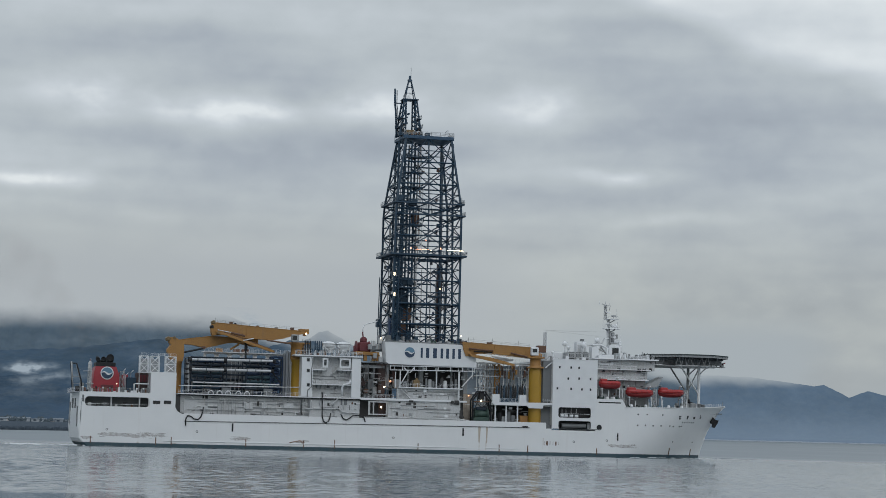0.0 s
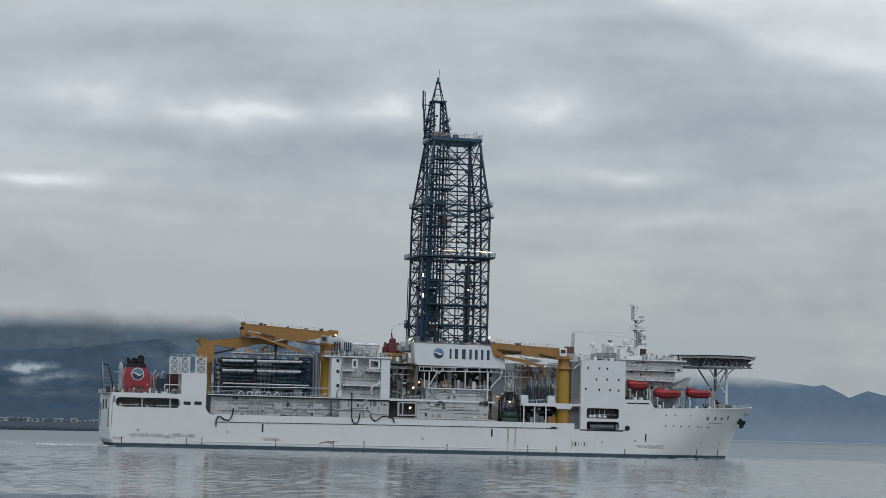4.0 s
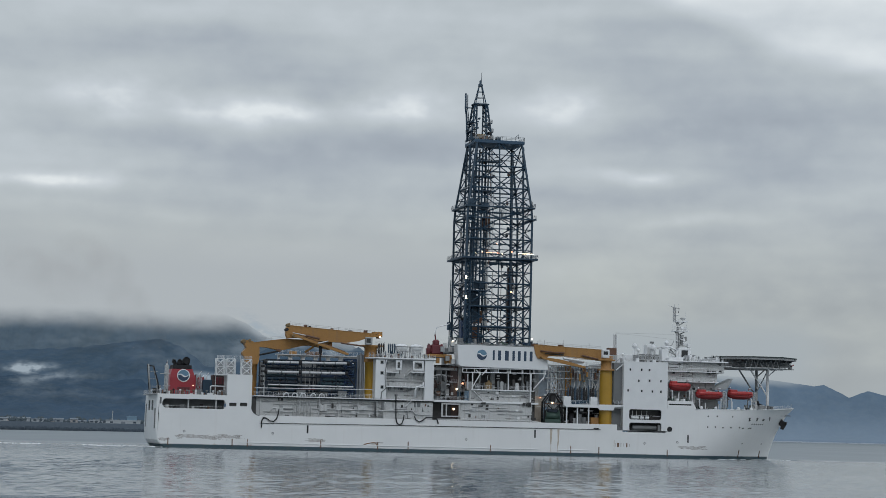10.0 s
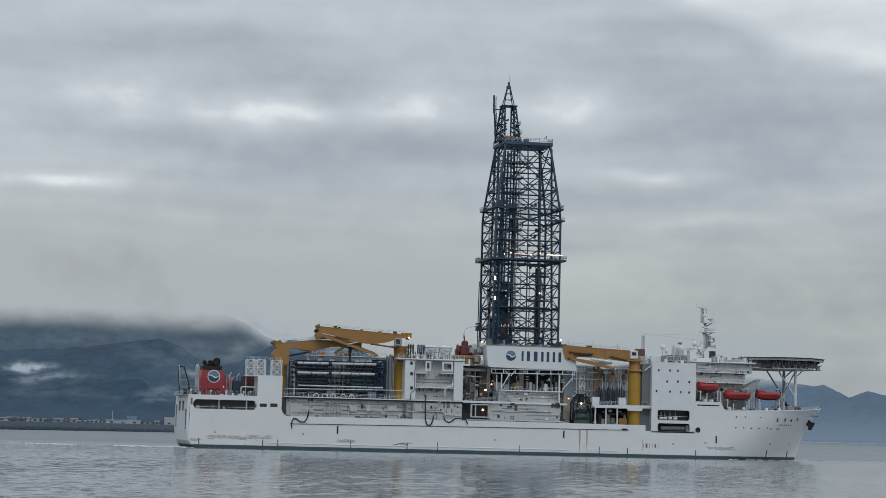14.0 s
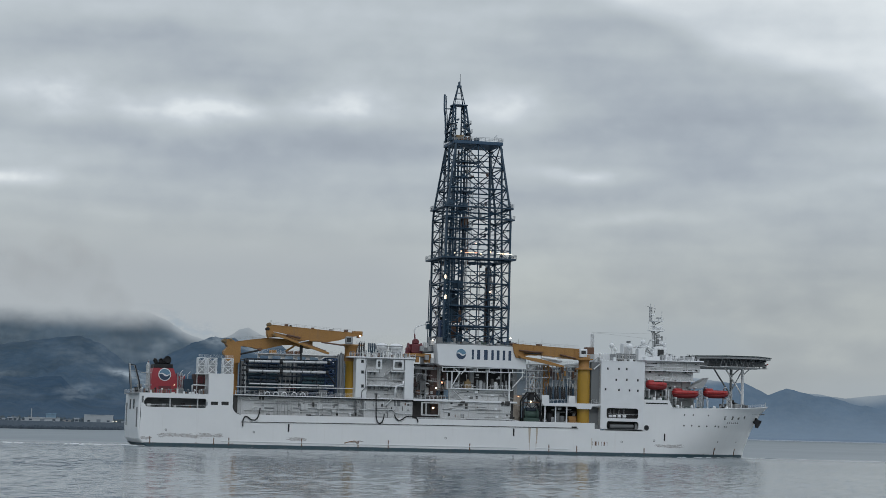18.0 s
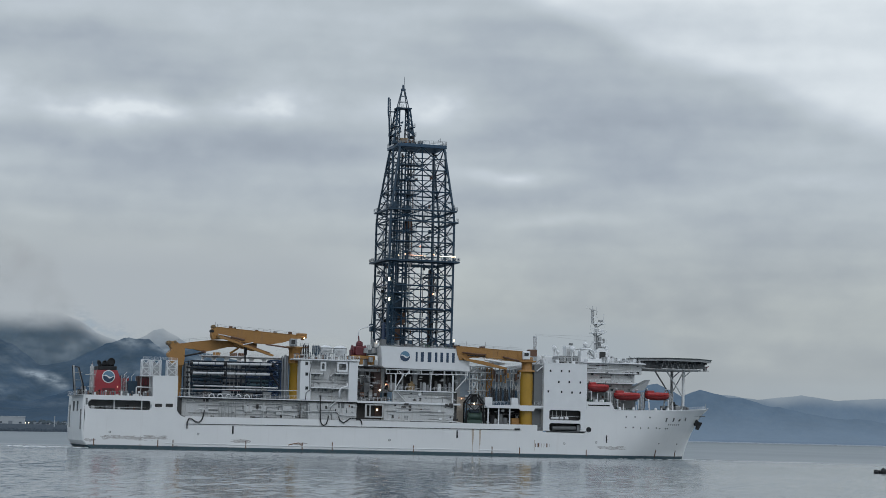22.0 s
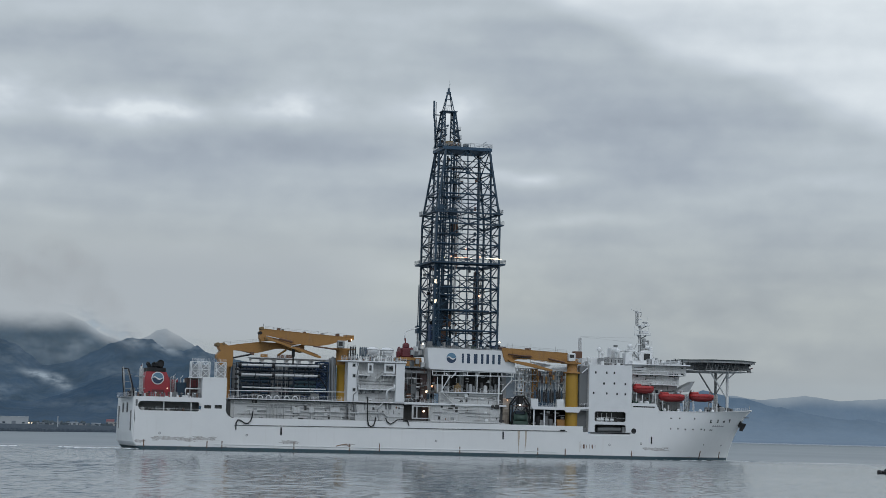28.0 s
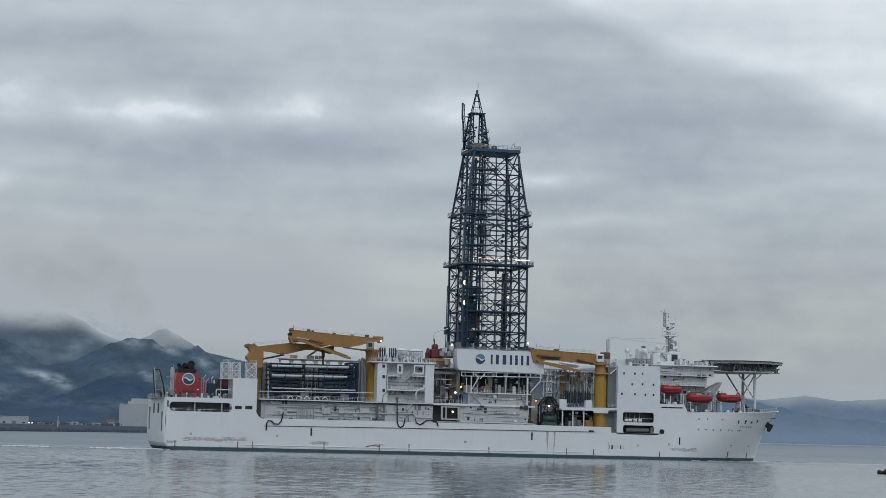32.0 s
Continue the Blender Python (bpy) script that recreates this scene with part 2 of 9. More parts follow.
    def lathe(self, c, prof, n=16, axis="Z"):
        """A profile of (radius, height) turned about an axis through c."""
        v = []
        for r, h in prof:
            for i in range(n):
                a = 2 * math.pi * i / n
                u, w = r * math.cos(a), r * math.sin(a)
                o = {"Z": (u, w, h), "X": (h, u, w), "Y": (u, h, w)}[axis]
                v.append((c[0] + o[0], c[1] + o[1], c[2] + o[2]))
        f = [(k * n + i, k * n + (i + 1) % n, (k + 1) * n + (i + 1) % n, (k + 1) * n + i) for k in range(len(prof) - 1) for i in range(n)]
        self.add(v, f, True)
        m = len(prof) - 1
        return self.add([v[i] for i in range(n)] + [v[m * n + i] for i in range(n)], [tuple(range(n))[::-1], tuple(range(n, 2 * n))])

    def wall(self, x0, x1, z0, z1, y, thick, holes=(), r=0.0):
        """A wall in the plane y (thickness to +y) with rectangular holes (hx0, hx1, hz0, hz1); r rounds the holes' corners."""
        xs = sorted({x0, x1, *[h[0] for h in holes], *[h[1] for h in holes]})
        zs = sorted({z0, z1, *[h[2] for h in holes], *[h[3] for h in holes]})
        for a, b in zip(xs, xs[1:]):
            z_from = None
            for c, d in zip(zs, zs[1:]):
                inside = any(h[0] <= (a + b) / 2 <= h[1] and h[2] <= (c + d) / 2 <= h[3] for h in holes)
                if not inside and z_from is None:
                    z_from = c
                if inside and z_from is not None:
                    self.box(a, b, y, y + thick, z_from, c)
                    z_from = None
            if z_from is not None:
                self.box(a, b, y, y + thick, z_from, z1)
        if r:
            for h in holes:
                for cx, cz, sx, sz in ((h[0], h[2], 1, 1), (h[1], h[2], -1, 1), (h[1], h[3], -1, -1), (h[0], h[3], 1, -1)):
                    arc = [(cx + sx * r * (1 - math.sin(t)), cz + sz * r * (1 - math.cos(t))) for t in [i * math.pi / 10 for i in range(6)]]
                    self.prism([(cx - sx * 0.02, cz - sz * 0.02)] + arc, y + 0.01, y + thick - 0.01)
        return self


def mesh_of(name, s, material):
    me = bpy.data.meshes.new(name)
    me.from_pydata(s.v, [], s.f)
    me.materials.append(material)
    if s.smooth:
        me.polygons.foreach_set("use_smooth", [i in s.smooth for i in range(len(s.f))])
    me.validate()
    me.update()
    bm = bmesh.new()
    bm.from_mesh(me)
    bmesh.ops.recalc_face_normals(bm, faces=bm.faces)
    bm.to_mesh(me)
    bm.free()
    return me


def part(name, s, material, parent=None, label=""):
    ob = new(name, mesh_of(name, s, material))
    if parent:
        ob.parent = parent
    if label:
        ob["label"] = label
    return ob


def again(name, ob, parent, m):
    """Another part on the same mesh, at the pose m."""
    o = new(name, ob.data)
    o.parent = parent
    o.matrix_basis = m
    return o


# ---- sky, far land and sea ----
def polar(az, r, z):
    return (r * math.sin(radians(az)), r * math.cos(radians(az)), z)


def sky_coords(n, l, dist):
    """Azimuth and elevation in degrees on a wall round the origin, from the object's own coordinates."""
    tc = n.new("ShaderNodeTexCoord").outputs["Object"]
    sep = n.new("ShaderNodeSeparateXYZ")
    l.new(tc, sep.inputs[0])
    u = math_node(n, l, "MULTIPLY", math_node(n, l, "ARCTAN2", sep.outputs["X"], sep.outputs["Y"]), 57.2958)
    v = math_node(n, l, "MULTIPLY", math_node(n, l, "ARCTANGENT", math_node(n, l, "DIVIDE", math_node(n, l, "SUBTRACT", sep.outputs["Z"], CAM_H), dist)), 57.2958)
    cmb = n.new("ShaderNodeCombineXYZ")
    l.new(u, cmb.inputs[0])
    l.new(v, cmb.inputs[1])
    return u, v, cmb.outputs[0]


def blob(n, l, u, v, u0, v0, su, sv, slope=0.0):
    """A soft bump about (u0, v0)."""
    du = math_node(n, l, "SUBTRACT", u, u0)
    dv = math_node(n, l, "SUBTRACT", math_node(n, l, "SUBTRACT", v, v0), math_node(n, l, "MULTIPLY", du, slope))
    a, b = math_node(n, l, "DIVIDE", du, su), math_node(n, l, "DIVIDE", dv, sv)
    q = math_node(n, l, "ADD", math_node(n, l, "MULTIPLY", a, a), math_node(n, l, "MULTIPLY", b, b))
    return math_node(n, l, "EXPONENT", math_node(n, l, "MULTIPLY", q, -1.0))


def smooth(n, l, x, a, b):
    m = n.new("ShaderNodeMapRange")
    m.interpolation_type = "SMOOTHSTEP"
    for k, val in (("From Min", a), ("From Max", b)):
        m.inputs[k].default_value = val
    l.new(x, m.inputs["Value"])
    return m.outputs["Result"]


def warped(n, l, uv, amount, scale, stretch, detail=5):
    """The coordinates pushed about by noise, for ragged cloud edges."""
    t = n.new("ShaderNodeTexNoise")
    t.inputs["Scale"].default_value, t.inputs["Detail"].default_value = scale, detail
    mp = n.new("ShaderNodeMapping")
    mp.inputs["Scale"].default_value = stretch
    l.new(uv, mp.inputs["Vector"])
    l.new(mp.outputs["Vector"], t.inputs["Vector"])
    sp = n.new("ShaderNodeSeparateXYZ")
    l.new(t.outputs["Color"], sp.inputs[0])
    s2 = n.new("ShaderNodeSeparateXYZ")
    l.new(uv, s2.inputs[0])
    wu = math_node(n, l, "ADD", s2.outputs[0], math_node(n, l, "MULTIPLY", math_node(n, l, "SUBTRACT", sp.outputs[0], 0.5), amount * 3))
    wv = math_node(n, l, "ADD", s2.outputs[1], math_node(n, l, "MULTIPLY", math_node(n, l, "SUBTRACT", sp.outputs[1], 0.5), amount))
    return wu, wv


def emitter(m, n, l, colour, strength=1.0):
    for o in list(n):
        if o.type == "BSDF_PRINCIPLED":
            n.remove(o)
    e = n.new("ShaderNodeEmission")
    l.new(colour, e.inputs["Color"]) if not isinstance(colour, tuple) else None
    if isinstance(colour, tuple):
        e.inputs["Color"].default_value = (*colour, 1)
    e.inputs["Strength"].default_value = strength
    l.new(e.outputs[0], n["Material Output"].inputs["Surface"])
    m.cycles.emission_sampling = "NONE"
    return e


RING = 4750.0


def cloud_material():
    """Layers of grey stratus: streaked noise, a lighter low band, placed bright gaps and a bright opening above."""
    m, n, l, _b = nodes_of("overcast_cloud")
    u, v, uv = sky_coords(n, l, RING)
    wu, wv = warped(n, l, uv, 0.8, 0.55, (0.5, 1.0, 1), 2)
    big = noise_node(n, l, uv, 0.30, 3, 0.4, (0.32, 1.15, 1))
    mid = noise_node(n, l, uv, 0.75, 4, 0.45, (0.5, 1.0, 1))
    puff = noise_node(n, l, uv, 1.6, 4, 0.5, (0.7, 1.0, 1))
    tone = math_node(n, l, "ADD", math_node(n, l, "MULTIPLY", math_node(n, l, "SUBTRACT", big, 0.5), 0.60), math_node(n, l, "MULTIPLY", math_node(n, l, "SUBTRACT", mid, 0.5), 0.22))
    tone = math_node(n, l, "ADD", tone, math_node(n, l, "MULTIPLY", math_node(n, l, "SUBTRACT", puff, 0.5), 0.14))
    strat = noise_node(n, l, uv, 1.0, 2, 0.4, (0.13, 1.1, 1))
    tone = math_node(n, l, "ADD", tone, math_node(n, l, "MULTIPLY", math_node(n, l, "SUBTRACT", strat, 0.5), 0.33))
    tone = math_node(n, l, "MULTIPLY", tone, math_node(n, l, "ADD", 0.7, math_node(n, l, "MULTIPLY", smooth(n, l, v, 2.0, 6.0), 0.3)))
    prof = n.new("ShaderNodeFloatCurve")
    pts = prof.mapping.curves[0].points
    for k, (p, q) in enumerate(((0.0, 0.36), (0.10, 0.38), (0.22, 0.50), (0.33, 0.57), (0.42, 0.54), (0.55, 0.53), (0.70, 0.52), (0.85, 0.56), (1.0, 0.66))):
        if k < 2:
            pts[k].location = (p, q)
        else:
            pts.new(p, q)
    prof.mapping.update()
    l.new(math_node(n, l, "DIVIDE", wv, 13.0, True), prof.inputs["Value"])
    tone = math_node(n, l, "ADD", tone, prof.outputs[0])
    lump = ramp_node(n, l, noise_node(n, l, uv, 1.2, 3, 0.45, (0.7, 1.1, 1)), 0.30, 0.68, (0.5,) * 3, (1.3,) * 3)
    for u0, v0, su, sv, k in CLOUD_SPOTS:
        tone = math_node(n, l, "ADD", tone, math_node(n, l, "MULTIPLY", math_node(n, l, "MULTIPLY", blob(n, l, wu, wv, u0, v0, su, sv), lump), k))
    # bright opening above the ragged upper edge of the bank
    edge = math_node(n, l, "SUBTRACT", math_node(n, l, "ADD", wv, math_node(n, l, "MULTIPLY", wu, 0.36)), 13.6)
    tone = math_node(n, l, "ADD", tone, math_node(n, l, "MULTIPLY", smooth(n, l, edge, -0.45, 0.55), 0.36))
    r = n.new("ShaderNodeValToRGB")
    el = r.color_ramp.elements
    el[0].position, el[0].color = 0.15, (0.298, 0.338, 0.391, 1)
    el[1].position, el[1].color = 1.0, (0.745, 0.792, 0.812, 1)
    for p, c in ((0.40, (0.385, 0.432, 0.481)), (0.58, (0.478, 0.528, 0.559)), (0.78, (0.573, 0.624, 0.662))):
        e = el.new(p)
        e.color = (*c, 1)
    l.new(tone, r.inputs["Fac"])
    lowsky = math_node(n, l, "SUBTRACT", 1.0, smooth(n, l, v, 3.0, 7.5))
    emitter(m, n, l, mix_node(n, l, lowsky, r.outputs["Color"], (1.035, 1.0, 0.915), "MULTIPLY"))
    return m


CLOUD_SPOTS = [(-6.4, 8.55, 1.7, 0.44, 0.44), (-5.3, 8.75, 0.8, 0.26, 0.20), (-1.9, 8.7, 1.5, 0.46, 0.45), (2.5, 8.9, 1.4, 0.45, 0.38), (-9.9, 8.8, 1.2, 0.55, 0.34), (-11.4, 6.45, 1.8, 0.22, 0.52), (4.9, 7.05, 1.5, 0.22, 0.34), (6.3, 5.85, 2.0, 0.2, 0.14),
               (-4.0, 9.3, 7.0, 0.5, 0.06), (-6.0, 7.6, 6.0, 0.45, -0.13), (6.5, 8.4, 4.5, 0.9, -0.13), (4.5, 6.4, 3.5, 0.25, -0.08), (-9.0, 5.75, 4.0, 0.22, 0.08), (-6.0, 4.4, 5.0, 0.75, 0.13), (3.0, 5.2, 4.0, 0.25, -0.07), (8.0, 3.6, 5.0, 0.9, -0.13), (9.5, 2.2, 4.5, 0.6, -0.12),
               (-4.0, 11.5, 5.0, 0.7, 0.05), (-9.0, 10.4, 3.5, 0.5, -0.07), (1.0, 10.4, 4.0, 0.6, 0.05), (12.5, 6.9, 2.0, 0.25, 0.12), (-15.0, 8.2, 2.0, 0.5, 0.20), (-11.3, 3.4, 1.4, 0.5, -0.16)]


def sky_wall(name, dist, az0, az1, v0, v1, step, material, label):
    """An upright wall of cloud round the origin."""
    s = Shape()
    k = int(round((az1 - az0) / step))
    zs = [CAM_H + dist * math.tan(radians(v0 + (v1 - v0) * j / 6)) for j in range(7)]
    for i in range(k + 1):
        for z in zs:
            s.v.append(polar(az0 + i * step, dist, z))
    for i in range(k):
        for j in range(6):
            s.f.append((i * 7 + j, i * 7 + j + 1, i * 7 + j + 8, i * 7 + j + 7))
    s.smooth = set(range(len(s.f)))
    ob = part(name, s, material)
    return tagged(ob, label, "clouds", kind="structure")


clouds = sky_wall("backdrop", RING, -180, 180, -0.6, 27, 3, cloud_material(), "overcast grey cloud layer with brighter gaps, drifting slowly")


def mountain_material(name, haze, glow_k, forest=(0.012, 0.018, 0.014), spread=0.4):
    """Wooded slopes; haze of several kilometres of damp air painted in as bluish emission."""
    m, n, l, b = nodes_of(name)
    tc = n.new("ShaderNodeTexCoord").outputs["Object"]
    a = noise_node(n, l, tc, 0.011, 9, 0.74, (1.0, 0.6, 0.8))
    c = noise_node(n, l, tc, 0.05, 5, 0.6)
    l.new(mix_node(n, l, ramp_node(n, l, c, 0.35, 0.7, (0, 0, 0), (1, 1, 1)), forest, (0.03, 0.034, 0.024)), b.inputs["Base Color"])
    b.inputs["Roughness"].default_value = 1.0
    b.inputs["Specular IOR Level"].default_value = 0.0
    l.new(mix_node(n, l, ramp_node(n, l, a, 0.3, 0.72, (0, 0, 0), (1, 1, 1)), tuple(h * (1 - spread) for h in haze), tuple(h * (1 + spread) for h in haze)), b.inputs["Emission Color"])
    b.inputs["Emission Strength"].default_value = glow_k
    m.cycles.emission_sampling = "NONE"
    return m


def ridge(name, prof, dist, depth, rough, material, label, seed=0):
    """A mountain range: crest given as (azimuth, elevation), slopes falling towards the viewer."""
    s = Shape()
    az0, az1 = prof[0][0], prof[-1][0]
    k = int((az1 - az0) / 0.05)
    J = 22
    xs, ys = [p[0] for p in prof], [p[1] for p in prof]
    for i in range(k + 1):
        az = az0 + (az1 - az0) * i / k
        e = float(np.interp(az, xs, ys))
        e += rough * (noise.fractal(Vector((az * 2.2, seed, 0)), 1.0, 2.1, 5) * 0.55 + noise.noise(Vector((az * 14, seed, 4))) * 0.12)
        top = max(6.0, dist * math.tan(radians(e)) + CAM_H)
        for j in range(J + 1):
            f = j / J
            r = dist - depth * (1 - f)
            spur = noise.fractal(Vector((az * 1.6, f * 2.5, seed + 3)), 1.0, 2.0, 5)
            h = 5 + (top - 5) * (f ** 1.15) * (1 - 0.45 * (1 - f) * abs(spur) - 0.15 * (1 - f))
            h += 7 * f * (1 - f) * noise.fractal(Vector((az * 9, f * 12, seed)), 1.0, 2.0, 4)
            s.v.append(polar(az, r, h))
        s.v.append(polar(az, dist + 60, 0))
    w = J + 2
    for i in range(k):
        for j in range(w - 1):
            s.f.append((i * w + j, i * w + j + 1, (i + 1) * w + j + 1, (i + 1) * w + j))
    s.smooth = set(range(len(s.f)))
    ob = part(name, s, material)
    return tagged(ob, label, "mountain", kind="structure")


# haze glows from each range's own surface, paler with distance
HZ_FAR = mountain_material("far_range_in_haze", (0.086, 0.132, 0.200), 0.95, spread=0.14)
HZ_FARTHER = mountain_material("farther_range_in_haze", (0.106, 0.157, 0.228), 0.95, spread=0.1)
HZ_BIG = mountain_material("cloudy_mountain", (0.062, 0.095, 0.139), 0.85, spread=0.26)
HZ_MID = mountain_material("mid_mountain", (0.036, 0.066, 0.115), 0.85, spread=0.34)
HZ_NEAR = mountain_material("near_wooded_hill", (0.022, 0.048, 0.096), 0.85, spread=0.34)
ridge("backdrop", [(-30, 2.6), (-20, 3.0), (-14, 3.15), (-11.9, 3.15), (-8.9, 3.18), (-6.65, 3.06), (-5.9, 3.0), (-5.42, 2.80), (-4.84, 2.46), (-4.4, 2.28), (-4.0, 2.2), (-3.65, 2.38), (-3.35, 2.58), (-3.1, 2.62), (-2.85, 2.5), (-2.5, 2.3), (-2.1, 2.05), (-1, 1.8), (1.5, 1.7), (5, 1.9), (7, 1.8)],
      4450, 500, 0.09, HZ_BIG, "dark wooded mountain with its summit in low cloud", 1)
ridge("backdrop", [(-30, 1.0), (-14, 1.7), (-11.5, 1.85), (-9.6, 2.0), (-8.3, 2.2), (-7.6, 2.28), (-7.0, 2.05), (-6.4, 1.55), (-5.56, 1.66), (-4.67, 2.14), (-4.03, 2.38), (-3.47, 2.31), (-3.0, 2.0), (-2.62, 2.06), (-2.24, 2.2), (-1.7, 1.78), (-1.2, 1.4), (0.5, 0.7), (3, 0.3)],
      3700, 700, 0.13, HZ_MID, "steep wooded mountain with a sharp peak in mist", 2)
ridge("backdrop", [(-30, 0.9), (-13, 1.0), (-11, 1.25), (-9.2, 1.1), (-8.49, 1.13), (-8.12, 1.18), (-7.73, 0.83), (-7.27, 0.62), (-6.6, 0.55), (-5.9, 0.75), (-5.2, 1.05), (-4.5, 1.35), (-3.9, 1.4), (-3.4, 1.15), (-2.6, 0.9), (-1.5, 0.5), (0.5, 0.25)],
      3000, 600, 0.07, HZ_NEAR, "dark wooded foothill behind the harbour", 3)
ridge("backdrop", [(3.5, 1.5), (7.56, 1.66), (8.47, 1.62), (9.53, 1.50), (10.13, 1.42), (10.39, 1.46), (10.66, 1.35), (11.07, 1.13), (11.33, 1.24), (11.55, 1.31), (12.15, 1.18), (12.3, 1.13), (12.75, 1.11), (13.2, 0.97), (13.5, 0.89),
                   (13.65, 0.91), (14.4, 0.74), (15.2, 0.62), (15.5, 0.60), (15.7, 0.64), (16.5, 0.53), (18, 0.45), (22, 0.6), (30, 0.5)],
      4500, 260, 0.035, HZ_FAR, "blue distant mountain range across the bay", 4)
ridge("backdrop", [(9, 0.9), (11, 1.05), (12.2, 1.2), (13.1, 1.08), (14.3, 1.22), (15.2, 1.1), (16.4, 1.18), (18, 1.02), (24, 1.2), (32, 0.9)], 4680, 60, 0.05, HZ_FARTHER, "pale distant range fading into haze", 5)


# cloud, mist and haze drawn as glowing see-through sheets
def mist_material(name, kind):
    m, n, l, b = nodes_of(name)
    dist = {"deck": 4050.0, "wisp": 2420.0, "right": 4590.0, "low": 4170.0, "crest": 4180.0, "veil": 1250.0}[kind]
    u, v, uv = sky_coords(n, l, dist)
    wu, wv = warped(n, l, uv, {"deck": 0.5, "wisp": 0.5, "right": 0.4, "low": 0.3, "crest": 0.45, "veil": 0.6}[kind], 1.3, (0.5, 1.1, 1))
    if kind == "deck":
        low = math_node(n, l, "SUBTRACT", 0.1, math_node(n, l, "MULTIPLY", smooth(n, l, u, -5.6, -4.2), 0.38))
        low = math_node(n, l, "SUBTRACT", low, math_node(n, l, "MULTIPLY", blob(n, l, u, v, -4.6, 2.4, 0.6, 1.5), 0.24))
        a = math_node(n, l, "MULTIPLY", smooth(n, l, math_node(n, l, "SUBTRACT", wv, low), 2.30, 3.00), math_node(n, l, "SUBTRACT", 1.0, smooth(n, l, v, 4.0, 6.2)))
        a = math_node(n, l, "MULTIPLY", a, math_node(n, l, "SUBTRACT", 1.0, smooth(n, l, u, 0.0, 5.0)))
        a = math_node(n, l, "MULTIPLY", a, math_node(n, l, "SUBTRACT", 1.0, math_node(n, l, "MULTIPLY", blob(n, l, wu, wv, -3.2, 2.5, 0.42, 0.26), 0.34)))
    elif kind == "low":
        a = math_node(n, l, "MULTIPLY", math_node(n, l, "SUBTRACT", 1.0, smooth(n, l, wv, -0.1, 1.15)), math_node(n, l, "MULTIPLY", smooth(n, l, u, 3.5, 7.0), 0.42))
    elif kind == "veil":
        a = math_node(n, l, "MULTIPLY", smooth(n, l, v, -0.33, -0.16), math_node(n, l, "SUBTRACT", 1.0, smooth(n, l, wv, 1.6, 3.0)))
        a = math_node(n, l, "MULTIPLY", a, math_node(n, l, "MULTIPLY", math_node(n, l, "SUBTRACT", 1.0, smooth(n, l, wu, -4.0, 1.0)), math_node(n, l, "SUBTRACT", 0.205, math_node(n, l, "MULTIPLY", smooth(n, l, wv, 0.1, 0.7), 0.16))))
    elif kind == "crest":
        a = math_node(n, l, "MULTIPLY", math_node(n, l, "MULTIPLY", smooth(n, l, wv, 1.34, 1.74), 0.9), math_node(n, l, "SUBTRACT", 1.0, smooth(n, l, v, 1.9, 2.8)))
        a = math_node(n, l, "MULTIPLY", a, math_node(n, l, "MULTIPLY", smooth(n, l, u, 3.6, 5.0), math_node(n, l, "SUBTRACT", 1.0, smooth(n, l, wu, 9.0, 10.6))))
    elif kind == "right":
        a = math_node(n, l, "MULTIPLY", smooth(n, l, wv, 1.2, 1.7), math_node(n, l, "SUBTRACT", 1.0, smooth(n, l, v, 2.4, 3.6)))
        a = math_node(n, l, "MULTIPLY", a, math_node(n, l, "MULTIPLY", smooth(n, l, u, 1.0, 4.0), math_node(n, l, "SUBTRACT", 1.0, smooth(n, l, wu, 9.2, 11.0))))
        far = math_node(n, l, "MULTIPLY", math_node(n, l, "MULTIPLY", smooth(n, l, wv, 0.8, 1.3), 0.6), smooth(n, l, u, 10.5, 13.5))
        a = math_node(n, l, "MAXIMUM", a, math_node(n, l, "MULTIPLY", far, math_node(n, l, "SUBTRACT", 1.0, smooth(n, l, v, 1.25, 1.9))))
    else:
        a = None
        for u0, v0, su, sv, k, sl in MIST_SPOTS:
            p = math_node(n, l, "MULTIPLY", blob(n, l, wu, wv, u0, v0, su, sv, sl), k)
            a = p if a is None else math_node(n, l, "MAXIMUM", a, p)
        frag = noise_node(n, l, uv, 3.0, 6, 0.6, (0.7, 1.6, 1))
        a = math_node(n, l, "MULTIPLY", a, ramp_node(n, l, frag, 0.36, 0.6, (0.12, 0.12, 0.12), (1.15, 1.15, 1.15)))
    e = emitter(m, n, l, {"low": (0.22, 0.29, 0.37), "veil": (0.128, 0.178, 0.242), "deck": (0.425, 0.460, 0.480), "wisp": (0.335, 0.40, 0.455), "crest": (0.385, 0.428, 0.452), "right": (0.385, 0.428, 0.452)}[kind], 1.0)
    tr = n.new("ShaderNodeBsdfTransparent")
    mx = n.new("ShaderNodeMixShader")
    l.new(a, mx.inputs[0])
    l.new(tr.outputs[0], mx.inputs[1])
    l.new(e.outputs[0], mx.inputs[2])
    l.new(mx.outputs[0], n["Material Output"].inputs["Surface"])
    return m


